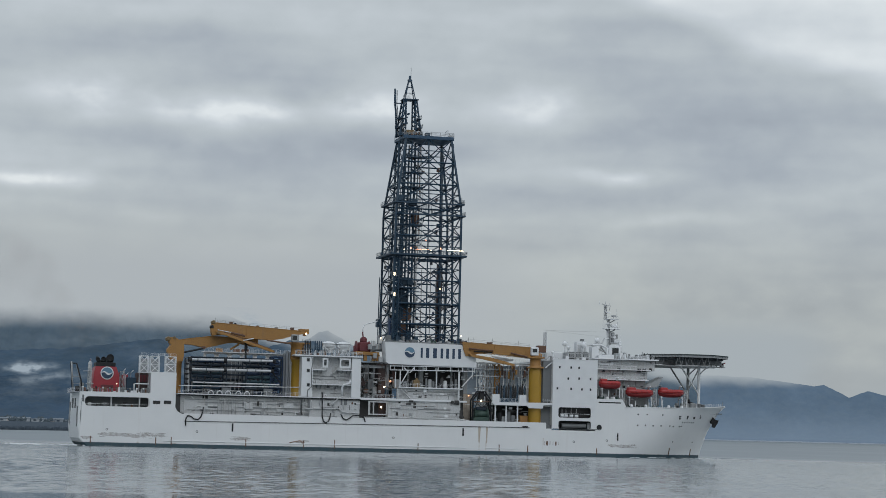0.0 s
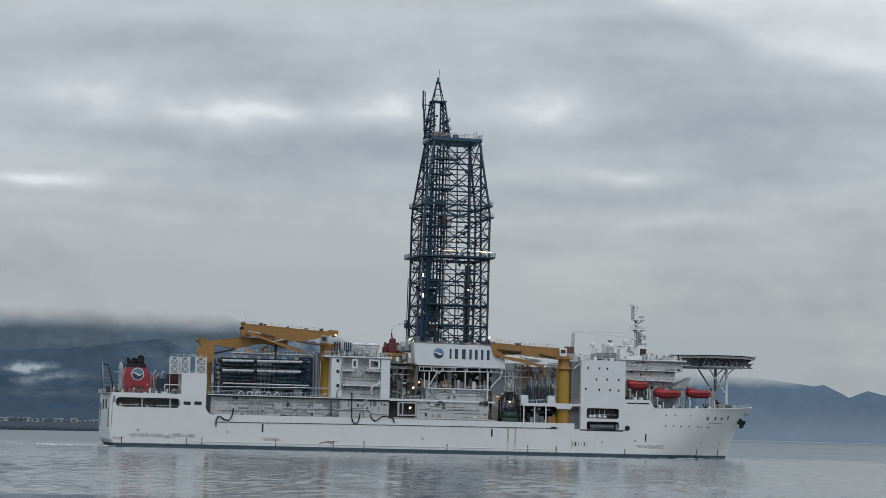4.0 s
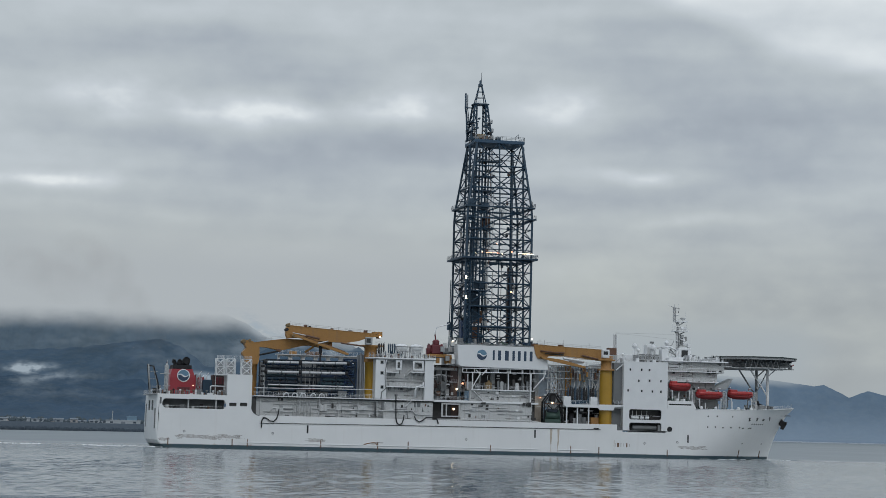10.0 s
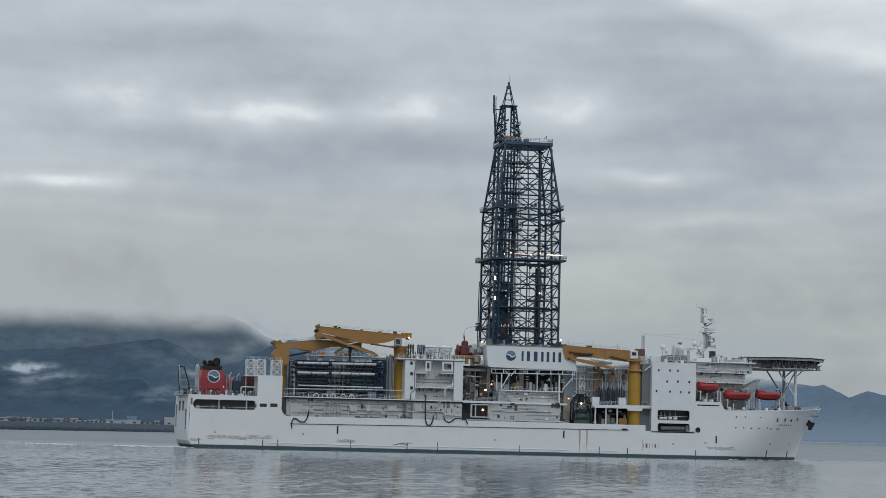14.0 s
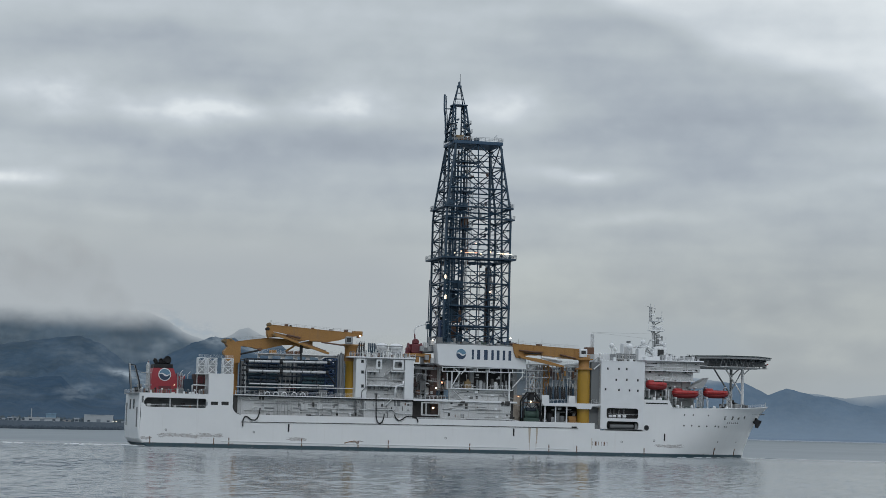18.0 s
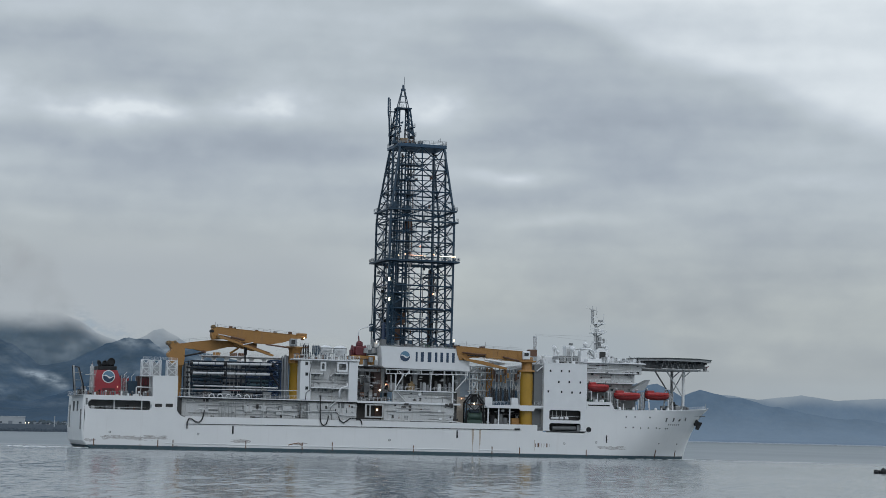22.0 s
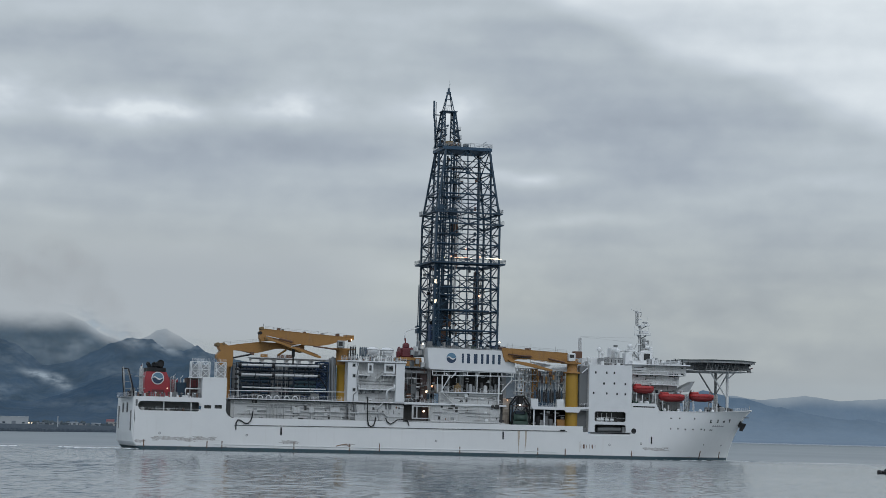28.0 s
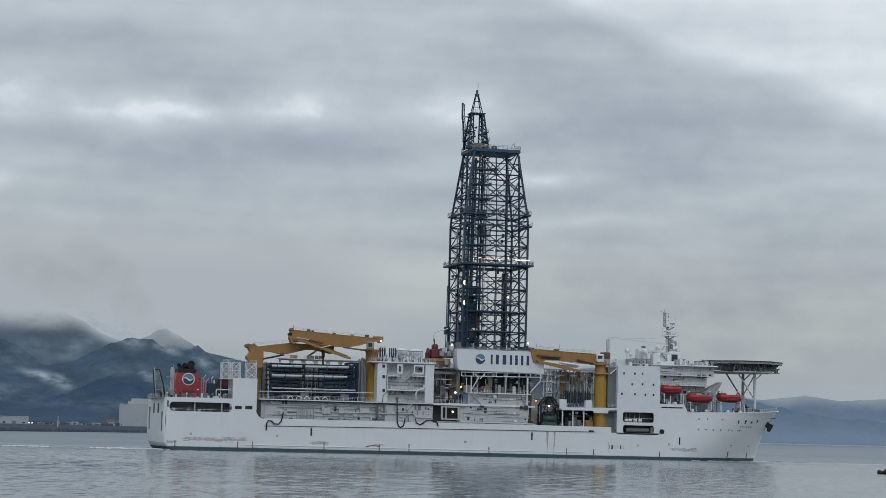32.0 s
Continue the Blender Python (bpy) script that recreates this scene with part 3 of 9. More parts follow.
MIST_SPOTS = [(-5.0, 2.66, 0.6, 0.2, 0.75, -0.5), (-4.25, 2.42, 0.4, 0.24, 0.7, -0.3), (-2.2, 2.2, 0.5, 0.2, 0.25, -0.4), (-3.2, 2.2, 0.5, 0.16, 0.5, -0.4), (-6.6, 2.0, 1.2, 0.3, 0.14, 0.0),
              (-11.2, 1.38, 0.42, 0.12, 2.3, -0.05), (-10.6, 1.05, 1.0, 0.15, 0.45, 0.1), (-6.3, 1.2, 0.6, 0.16, 0.8, -0.28), (-7.6, 0.85, 0.7, 0.12, 0.3, 0.1), (-3.1, 2.3, 0.35, 0.25, 0.25, -0.6), (-3.35, 1.35, 0.3, 0.16, 0.5, -0.7), (-1.9, 1.75, 0.35, 0.2, 0.4, -0.5),
              (-7.6, 0.62, 0.35, 0.08, 0.3, 0.0), (-2.75, 1.0, 0.3, 0.15, 0.35, 0.0),
              (-9.6, 2.2, 1.6, 0.22, 0.10, 0.1), (-7.6, 1.75, 1.2, 0.25, 0.12, -0.25), (-5.6, 2.0, 0.7, 0.25, 0.25, 0.4), (-10.5, 0.7, 2.5, 0.18, 0.12, 0.0), (-5.0, 0.55, 1.6, 0.15, 0.14, 0.0), (-4.4, 1.5, 0.8, 0.2, 0.14, 0.0)]
sky_wall("backdrop", 4050, -30, 6, 1.0, 6.4, 1, mist_material("low_cloud", "deck"), "low cloud hiding the mountain tops")
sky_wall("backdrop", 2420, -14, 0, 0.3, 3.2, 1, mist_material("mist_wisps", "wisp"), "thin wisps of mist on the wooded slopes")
# distance haze over shore and hills, put in as a self-lit sheet
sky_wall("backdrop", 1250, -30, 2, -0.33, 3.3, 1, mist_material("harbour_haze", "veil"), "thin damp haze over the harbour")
# far-shore haze, likewise a glowing sheet, densest near the water
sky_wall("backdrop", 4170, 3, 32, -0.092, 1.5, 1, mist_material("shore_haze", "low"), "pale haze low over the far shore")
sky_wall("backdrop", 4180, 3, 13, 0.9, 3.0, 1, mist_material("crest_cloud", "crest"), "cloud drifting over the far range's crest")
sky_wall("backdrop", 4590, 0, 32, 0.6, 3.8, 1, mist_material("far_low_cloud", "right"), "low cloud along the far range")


def sea_material():
    m, n, l, b = nodes_of("harbour_water")
    tc = n.new("ShaderNodeTexCoord").outputs["Object"]
    b.inputs["Base Color"].default_value = (0.132, 0.164, 0.186, 1)
    b.inputs["IOR"].default_value = 1.34
    calm = noise_node(n, l, tc, 1.0, 5, 0.55, (0.012, 0.0045, 1))
    # waves too small and far to be modelled widen the gloss
    vl = n.new("ShaderNodeVectorMath")
    vl.operation = "LENGTH"
    l.new(tc, vl.inputs[0])
    far = math_node(n, l, "MULTIPLY", smooth(n, l, vl.outputs["Value"], 610.0, 780.0), 0.30)
    l.new(math_node(n, l, "ADD", far, ramp_node(n, l, calm, 0.36, 0.66, (0.07,) * 3, (0.12,) * 3)), b.inputs["Roughness"])
    bp = n.new("ShaderNodeBump")
    bp.inputs["Strength"].default_value, bp.inputs["Distance"].default_value = 0.012, 1.0
    l.new(noise_node(n, l, tc, 1.0, 4, 0.55, (1.1, 0.7, 1)), bp.inputs["Height"])
    l.new(bp.outputs["Normal"], b.inputs["Normal"])
    return m


M_SEA = sea_material()


def sea():
    """One sheet of water round the bay with small wind waves, finest where the channel lies."""
    rs = [2.0, 60.0, 130.0, 190.0]
    while rs[-1] < 4900:
        r = rs[-1]
        rs.append(r + (0.5 if r < 690 else 0.5 + (r - 690) * 0.016))
    az = [-180 + 6 * i for i in range(28)] + [-13.4 + 0.06 * i for i in range(521)] + [20 + 5 * i for i in range(32)]
    r, a = np.array(rs)[:, None], np.radians(np.array(az))[None, :]
    x, y = r * np.sin(a), r * np.cos(a)
    step = np.gradient(np.array(rs))[:, None] + 0.0 * a
    inside = np.clip((np.degrees(a) + 13.3) / 0.5, 0, 1) * np.clip((17.7 - np.degrees(a)) / 0.5, 0, 1) * np.clip((r - 192) / 10, 0, 1)
    step = np.maximum(step, r * radians(0.06) * 0.85)
    gust = np.zeros_like(x)
    rnd = random.Random(12)
    for _k in range(10):
        lx, ly = rnd.uniform(60, 220), rnd.uniform(90, 420)
        gust += np.sin(x * 6.283 / lx * rnd.choice((-1, 1)) + y * 6.283 / ly + rnd.uniform(0, 6.28))
    gust = np.clip(1.0 + 0.07 * gust, 0.7, 1.3)
    z = np.zeros_like(x)
    count = 46
    for k in range(count):
        lam = 1.05 * (4.2 / 1.05) ** (k / (count - 1.0))
        th = rnd.gauss(0.08, 0.6)
        kk = 6.2832 / lam
        slope = WAVE_SLOPE * math.sqrt(2.0 / count) * (2.0 / lam) ** 0.6
        z += slope / kk * np.clip((lam / step - 2.0) / 1.2, 0, 1) * np.sin(kk * (x * math.sin(th) + y * math.cos(th)) + rnd.uniform(0, 6.28))
    z *= gust * inside
    nr, na = len(rs), len(az)
    co = np.stack([x, y, z], -1).reshape(-1, 3)
    i, j = np.meshgrid(np.arange(nr - 1), np.arange(na), indexing="ij")
    j2 = (j + 1) % na
    quads = np.stack([i * na + j, (i + 1) * na + j, (i + 1) * na + j2, i * na + j2], -1).reshape(-1, 4)
    me = bpy.data.meshes.new("water")
    me.from_pydata(co.tolist() + [(0, 0, 0)], [], quads.tolist() + [(nr * na, k, (k + 1) % na) for k in range(na)])
    me.polygons.foreach_set("use_smooth", [True] * len(me.polygons))
    me.materials.append(M_SEA)
    me.update()
    return tagged(new("water", me), "calm grey harbour water with fine ripples", "sea", kind="structure")


WAVE_SLOPE = 0.058
water = sea()

# ---- the ship: bow to +x, port to +y, waterline z = 0 ----
ship = tagged(new("drill_ship"), "white deep-sea drilling ship with a dark blue lattice derrick, under way", "ship")


def bow_half(x, z):
    """Half breadth of the forebody at x and height z: fine at the waterline, flared above."""
    k = min(1.0, max(0.0, z / 17.0))
    x0 = 60 + 9 * k
    xe = float(np.interp(z, [-3, 0, 2.7, 9, 14.8, 17.2], [95.3, 96.0, 96.5, 99.0, 102.6, 105.2]))
    if x <= x0:
        return 19.0, xe
    t = min(1.0, (x - x0) / (xe - x0))
    return 19.0 * (1 - t ** (1.75 + 1.5 * k)), xe


def build_hull():
    hull = new("hull")
    hull.parent = ship
    # long low side from the stern to the break of the forecastle
    s = Shape()
    side = [(-104.35, 8.4), (-104.5, 4.6), (-104.2, 2.2), (-103.2, 0.9), (-101.2, -0.7), (-99.0, -2.0), (40.2, -2.0), (40.2, 8.4)]
    part("side_plating", s.prism(side, -19, -18.6), M_HULL, hull)
    part("side_plating", Shape().prism(side, 18.6, 19), M_HULL, hull)
    s = Shape()
    s.wall(-74.2, 38.4, 8.4, 10.2, -19, 0.4)
    part("bulwark_plating", s, M_HULL, hull)
    part("bulwark_plating", Shape().wall(-76.6, 38.4, 8.4, 10.2, 18.6, 0.4), M_HULL, hull)
    # stern: raked counter, rounded corner, transom
    s = Shape()
    prof = [(-105, 15.9), (-105.2, 9), (-105.2, 5), (-104.9, 2.2), (-103.6, 0.6), (-101.5, -1.0), (-99, -2)]
    ring = []
    for x, z in prof:
        row = []
        for y, dx in ((-19, 0.7), (-18.8, 0.3), (-18.3, 0.05), (-17.5, 0), (17.5, 0), (18.3, 0.05), (18.8, 0.3), (19, 0.7)):
            row.append((x + dx, y, z))
        ring.append(row)
    v = [p for r in ring for p in r]
    f = [(i * 8 + j, i * 8 + j + 1, i * 8 + j + 9, i * 8 + j + 8) for i in range(len(prof) - 1) for j in range(7)]
    s.add(v, f)
    part("transom", s, M_HULL, hull)
    # stern side with the long opening
    holes = [(-103.4, -84.3, 11.7, 14.5), (-83.4, -81.2, 12.7, 13.7), (-80.2, -77.95, 12.75, 13.8), (-104.0 - 0.0, -103.75 + 0.0, 12.8, 15.0)]
    for y in (-19, 18.6):
        part("stern_plating", Shape().wall(-104.3, -84.2, 8.4, 15.9, y, 0.4, holes[:1], 1.25), M_HULL, hull)
        part("stern_house_side", Shape().wall(-84.2, -76.7, 8.4, 22.2, y, 0.4, holes[1:3], 0.2), M_HULL, hull)
    # bow
    s = Shape()
    nu, nv = 60, 26
    for side in (-1, 1):
        base = len(s.v)
        for i in range(nu + 1):
            u = i / nu
            for j in range(nv + 1):
                zt = 15.7 + 1.4 * u * u
                z = -2.5 + (zt + 2.5) * j / nv
                xe = bow_half(0, z)[1]
                x = 64 + (xe - 64) * (1 - (1 - u) ** 1.3)
                s.v.append((x, side * bow_half(x, z)[0], z))
        w = nv + 1
        for i in range(nu):
            for j in range(nv):
                s.f.append((base + i * w + j, base + (i + 1) * w + j, base + (i + 1) * w + j + 1, base + i * w + j + 1))
    s.smooth = set(range(len(s.f)))
    part("bow_plating", s, M_HULL, hull)
    # blend from the flat side to the fine bow, below the forecastle
    s = Shape()
    for side in (-1,):
        base = len(s.v)
        for i in range(21):
            x = 40 + 24.05 * i / 20
            for j in range(27):
                z = -2.5 + 18.2 * j / 26
                s.v.append((x, side * (bow_half(x, z)[0] + 0.02), z))
        for i in range(20):
            for j in range(26):
                if j >= 15 and i < 12:
                    continue
                s.f.append((base + i * 27 + j, base + (i + 1) * 27 + j, base + (i + 1) * 27 + j + 1, base + i * 27 + j + 1))
    s.smooth = set(range(len(s.f)))
    o = part("shoulder_plating", s, M_HULL, hull)
    again("shoulder_plating", o, hull, Matrix.Diagonal((1, -1, 1, 1)))
    # boot topping
    s = Shape()
    for side in (-1, 1):
        base = len(s.v)
        xs = [-101.0 + 141 * i / 20 for i in range(21)] + [40 + 56 * i / 70 for i in range(1, 71)]
        zs = (-1.6, -0.5, 0.0, 0.55, 1.08)
        for x in xs:
            for z in zs:
                b, xe = bow_half(min(x, bow_half(0, z)[1] - 0.02), z)
                xx = min(x, xe) + (0.02 if x > 90 else 0)
                s.v.append((xx if x > -100.9 else -103.2 + 1.25 * (0.95 - z), side * (b + 0.07), z))
        for i in range(len(xs) - 1):
            for j in range(4):
                s.f.append((base + i * 5 + j, base + (i + 1) * 5 + j, base + (i + 1) * 5 + j + 1, base + i * 5 + j + 1))
    s.add([(-104.15, -18.7, 0.95), (-104.15, 18.7, 0.95), (-101.6, 18.7, -1.2), (-101.6, -18.7, -1.2), (-103.2, -19.05, 0.95), (-100.2, -19.05, -1.4)], [(0, 1, 2, 3), (0, 3, 5, 4)])
    part("boot_topping", s, M_BOOT, hull, "dark blue-green antifouling band at the waterline")
    # decks
    s = Shape()
    s.box(-104.2, -76.7, -18.6, 18.6, 10.0, 10.25)
    part("aft_deck", s, M_SLOTGREY, hull)
    s = Shape()
    s.box(-104.4, -84.2, -18.6, 18.6, 15.55, 15.85)
    part("upper_aft_deck", s, M_SLOTGREY, hull)
    s = Shape()
    s.box(-76.7, 38, -18.6, 18.6, 9.3, 9.6)
    part("main_deck", s, M_SLOTGREY, hull)
    s = Shape()
    outline = [(54.5, -18.6)]
    for i in range(1, 31):
        x = 62 + 42.2 * i / 30
        outline.append((x, -max(0.05, bow_half(x, 14.8)[0] - 0.3)))
    outline += [(x, -y) for x, y in outline[::-1]]
    s.slab(outline, 14.4, 14.7)
    part("forecastle_deck", s, M_SLOTGREY, hull)
    return hull


hull = build_hull()


# ---- derrick ----
DX = 1.7
LEVELS = [33.6, 39.8, 46.2, 53.6, 61.0, 67.6, 74.2, 77.8, 84.0, 91.0, 98.4]


def der_half(z):
    t = max(0.0, (z - 76.0) / 22.4)
    lo = max(0.0, (44.0 - z) / 10.4)
    return 10.6 - 3.2 * t - 0.1 * lo, 8.8 - 2.4 * t


def corner(sx, sy, z):
    hx, hy = der_half(z)
    return Vector((DX + sx * hx, sy * hy, z))


def build_derrick():
    d = new("derrick")
    d.parent = ship
    for sx in (-1, 1):
        for sy in (-1, 1):
            part("leg", Shape().tube([corner(sx, sy, z) for z in LEVELS], 0.41, 4), M_NAVY, d)

    def bar(name, a, b, w, m=M_NAVY):
        return part(name, Shape().bar(a, b, w), m, d)

    for k, (a, b) in enumerate(zip(LEVELS, LEVELS[1:])):
        for (p, q) in (((-1, -1), (1, -1)), ((-1, 1), (1, 1)), ((-1, -1), (-1, 1)), ((1, -1), (1, 1))):
            bar("girt", corner(*p, a), corner(*q, a), 0.34)
            pm, qm = corner(*p, a), corner(*q, a)
            pt, qt = corner(*p, b), corner(*q, b)
            if p[1] == q[1]:
                m0, m1 = (pm + qm) / 2, (pt + qt) / 2
                bar("post", m0, m1, 0.3)
                for e0, e1, f0, f1 in ((pm, pt, m0, m1), (m0, m1, qm, qt)):
                    bar("brace", e0, f1, 0.24)
                    bar("brace", f0, e1, 0.24)
                bar("tie", (pm + pt) / 2, (qm + qt) / 2, 0.2)
            else:
                m0, m1 = (pm + qm) / 2, (pt + qt) / 2
                bar("brace", pm, qt, 0.28)
                bar("brace", qm, pt, 0.28)
                bar("tie", (pm + pt) / 2, (qm + qt) / 2, 0.2)
    return d


derrick = build_derrick()


def assembly(name, label=""):
    """An empty under the ship that carries the pieces of one part."""
    o = new(name)
    o.parent = ship
    if label:
        o["label"] = label
    return o


def block(name, x0, x1, y0, y1, z0, z1, mat, parent=ship, label="", c=0.06):
    return part(name, Shape().box(x0, x1, y0, y1, z0, z1, c), mat, parent, label)


def railing(parent, pts, h=1.1, gap=1.6, mat=None, bars=3, r=0.032):
    """Posts and bars along a line of deck-edge points."""
    s = Shape()
    pts = [Vector(p) for p in pts]
    for k in range(1, bars + 1):
        s.tube([p + Vector((0, 0, h * k / bars)) for p in pts], r, 4)
    for a, b in zip(pts, pts[1:]):
        n = max(1, int(round((b - a).length / gap)))
        for i in range(n + 1):
            p = a.lerp(b, i / n)
            s.rod(p, p + Vector((0, 0, h)), r * 1.2, 4)
    return part("railing", s, mat or M_CLEAN, parent)


def lattice(parent, name, x0, x1, y0, y1, z0, z1, bays, w=0.16, mat=None):
    """An upright X-braced frame tower."""
    s = Shape()
    zs = [z0 + (z1 - z0) * i / bays for i in range(bays + 1)]
    cs = [(x0, y0), (x1, y0), (x1, y1), (x0, y1)]
    for x, y in cs:
        s.bar((x, y, z0), (x, y, z1), w * 1.3)
    for a, b in zip(zs, zs[1:]):
        for i in range(4):
            p, q = cs[i], cs[(i + 1) % 4]
            s.bar((*p, b), (*q, b), w)
            s.bar((*p, a), (*q, b), w)
            s.bar((*q, a), (*p, b), w)
    return part(name, s, mat or M_CLEAN, parent)


def stair(parent, x0, z0, x1, z1, y, w=0.8):
    s = Shape()
    for dy in (0, w):
        s.bar((x0, y + dy, z0), (x1, y + dy, z1), 0.22)
    n = max(2, int(abs(z1 - z0) / 0.22))
    for i in range(n):
        t = (i + 0.5) / n
        s.box(x0 + (x1 - x0) * t - 0.12, x0 + (x1 - x0) * t + 0.12, y, y + w, z0 + (z1 - z0) * t, z0 + (z1 - z0) * t + 0.04)
    for dy in (0, w):
        s.bar((x0, y + dy, z0 + 1), (x1, y + dy, z1 + 1), 0.06)
    return part("stair", s, M_WHITE, parent)


def lamp(parent, x, y, z, r=0.3, mat=None):
    s = Shape().lathe((x, y, z), [(0.02, -r), (r * 0.7, -r * 0.7), (r, 0), (r * 0.7, r * 0.7), (0.02, r)], 10)
    return part("lamp", s, mat or M_LAMP, parent, "lit deck lamp")


def emblem(parent, x, y, z, r):
    """A round blue emblem with a pale swirl, as plain shapes."""
    def disc(rr, yy, m, name):
        s = Shape()
        s.prism([(x + rr * math.cos(a), z + rr * math.sin(a)) for a in [i * math.pi / 18 for i in range(36)]], yy, yy + 0.03)
        return part(name, s, m, parent)
    disc(r, y - 0.03, M_CLEAN, "emblem")
    disc(r * 0.86, y - 0.065, M_LOGO2, "emblem")
    # dark lower half under a pale wave
    rim = [(x + 0.86 * r * math.cos(a), z + 0.86 * r * math.sin(a)) for a in [math.radians(-168 + 8.5 * i) for i in range(21)]]
    crest = [(x + r * (0.85 - 1.7 * i / 10), z + r * (0.02 - 0.16 * math.sin(i * 0.63))) for i in range(11)]
    part("emblem", Shape().prism(rim + crest, y - 0.10, y - 0.07), M_LOGO, parent)
    top = [(x + r * (-0.8 + 1.6 * i / 10), z + r * (0.10 + 0.17 * math.sin(i * 0.63 + 0.2))) for i in range(11)]
    bot = [(px, pz - r * 0.30 * (1 - abs(i / 5 - 1) * 0.7)) for i, (px, pz) in enumerate(top)]
    part("emblem", Shape().prism(top + bot[::-1], y - 0.13, y - 0.105), M_CLEAN, parent)


def clutter(parent, x0, x1, z0, z1, y, count, seed, depth=0.5):
    """Small fittings on a deck wall: conduits, boxes, brackets and dark vents."""
    rnd = random.Random(seed)
    for i in range(count):
        x, z = rnd.uniform(x0, x1), rnd.uniform(z0 + 0.2, z1 - 0.2)
        k = rnd.random()
        if k < 0.28:
            e = min(x1, x + rnd.uniform(1.5, 7))
            # the darkest conduits stand in for shadow lines on the wall
            part("conduit", Shape().tube([(x, y - 0.12, z), (e, y - 0.12, z + rnd.uniform(-0.05, 0.05))], rnd.uniform(0.05, 0.13), 6), rnd.choice((M_CLEAN, M_GREYWHITE, M_SLOTGREY, M_DARKIN)), parent)
        elif k < 0.45:
            t = min(z1, z + rnd.uniform(0.8, 2.6))
            part("riser", Shape().tube([(x, y - 0.12, z), (x, y - 0.12, t)], rnd.uniform(0.06, 0.14), 6), rnd.choice((M_CLEAN, M_GREYWHITE, M_SLOTGREY)), parent)
        elif k < 0.7:
            w, h = rnd.uniform(0.25, 1.1), rnd.uniform(0.25, 0.9)
            block("fitting_box", x - w / 2, x + w / 2, y - rnd.uniform(0.2, depth), y + 0.05, z - h / 2, z + h / 2, rnd.choice((M_WHITE, M_GREYWHITE, M_CLEAN)), parent, c=0.04)
        elif k < 0.9:
            w, h = rnd.uniform(0.2, 0.8), rnd.uniform(0.2, 0.9)
            # dark vents also paint the shade of small openings
            block("vent", x - w / 2, x + w / 2, y - 0.08, y + 0.05, z - h / 2, z + h / 2, rnd.choice((M_DARKIN, M_BLACK, M_RUSTY, M_DARKIN)), parent, c=0.02)
        else:
            w = rnd.uniform(0.8, 2.4)
            block("ledge", x - w / 2, x + w / 2, y - depth, y + 0.02, z - 0.05, z + 0.06, M_CLEAN, parent, c=0.02)


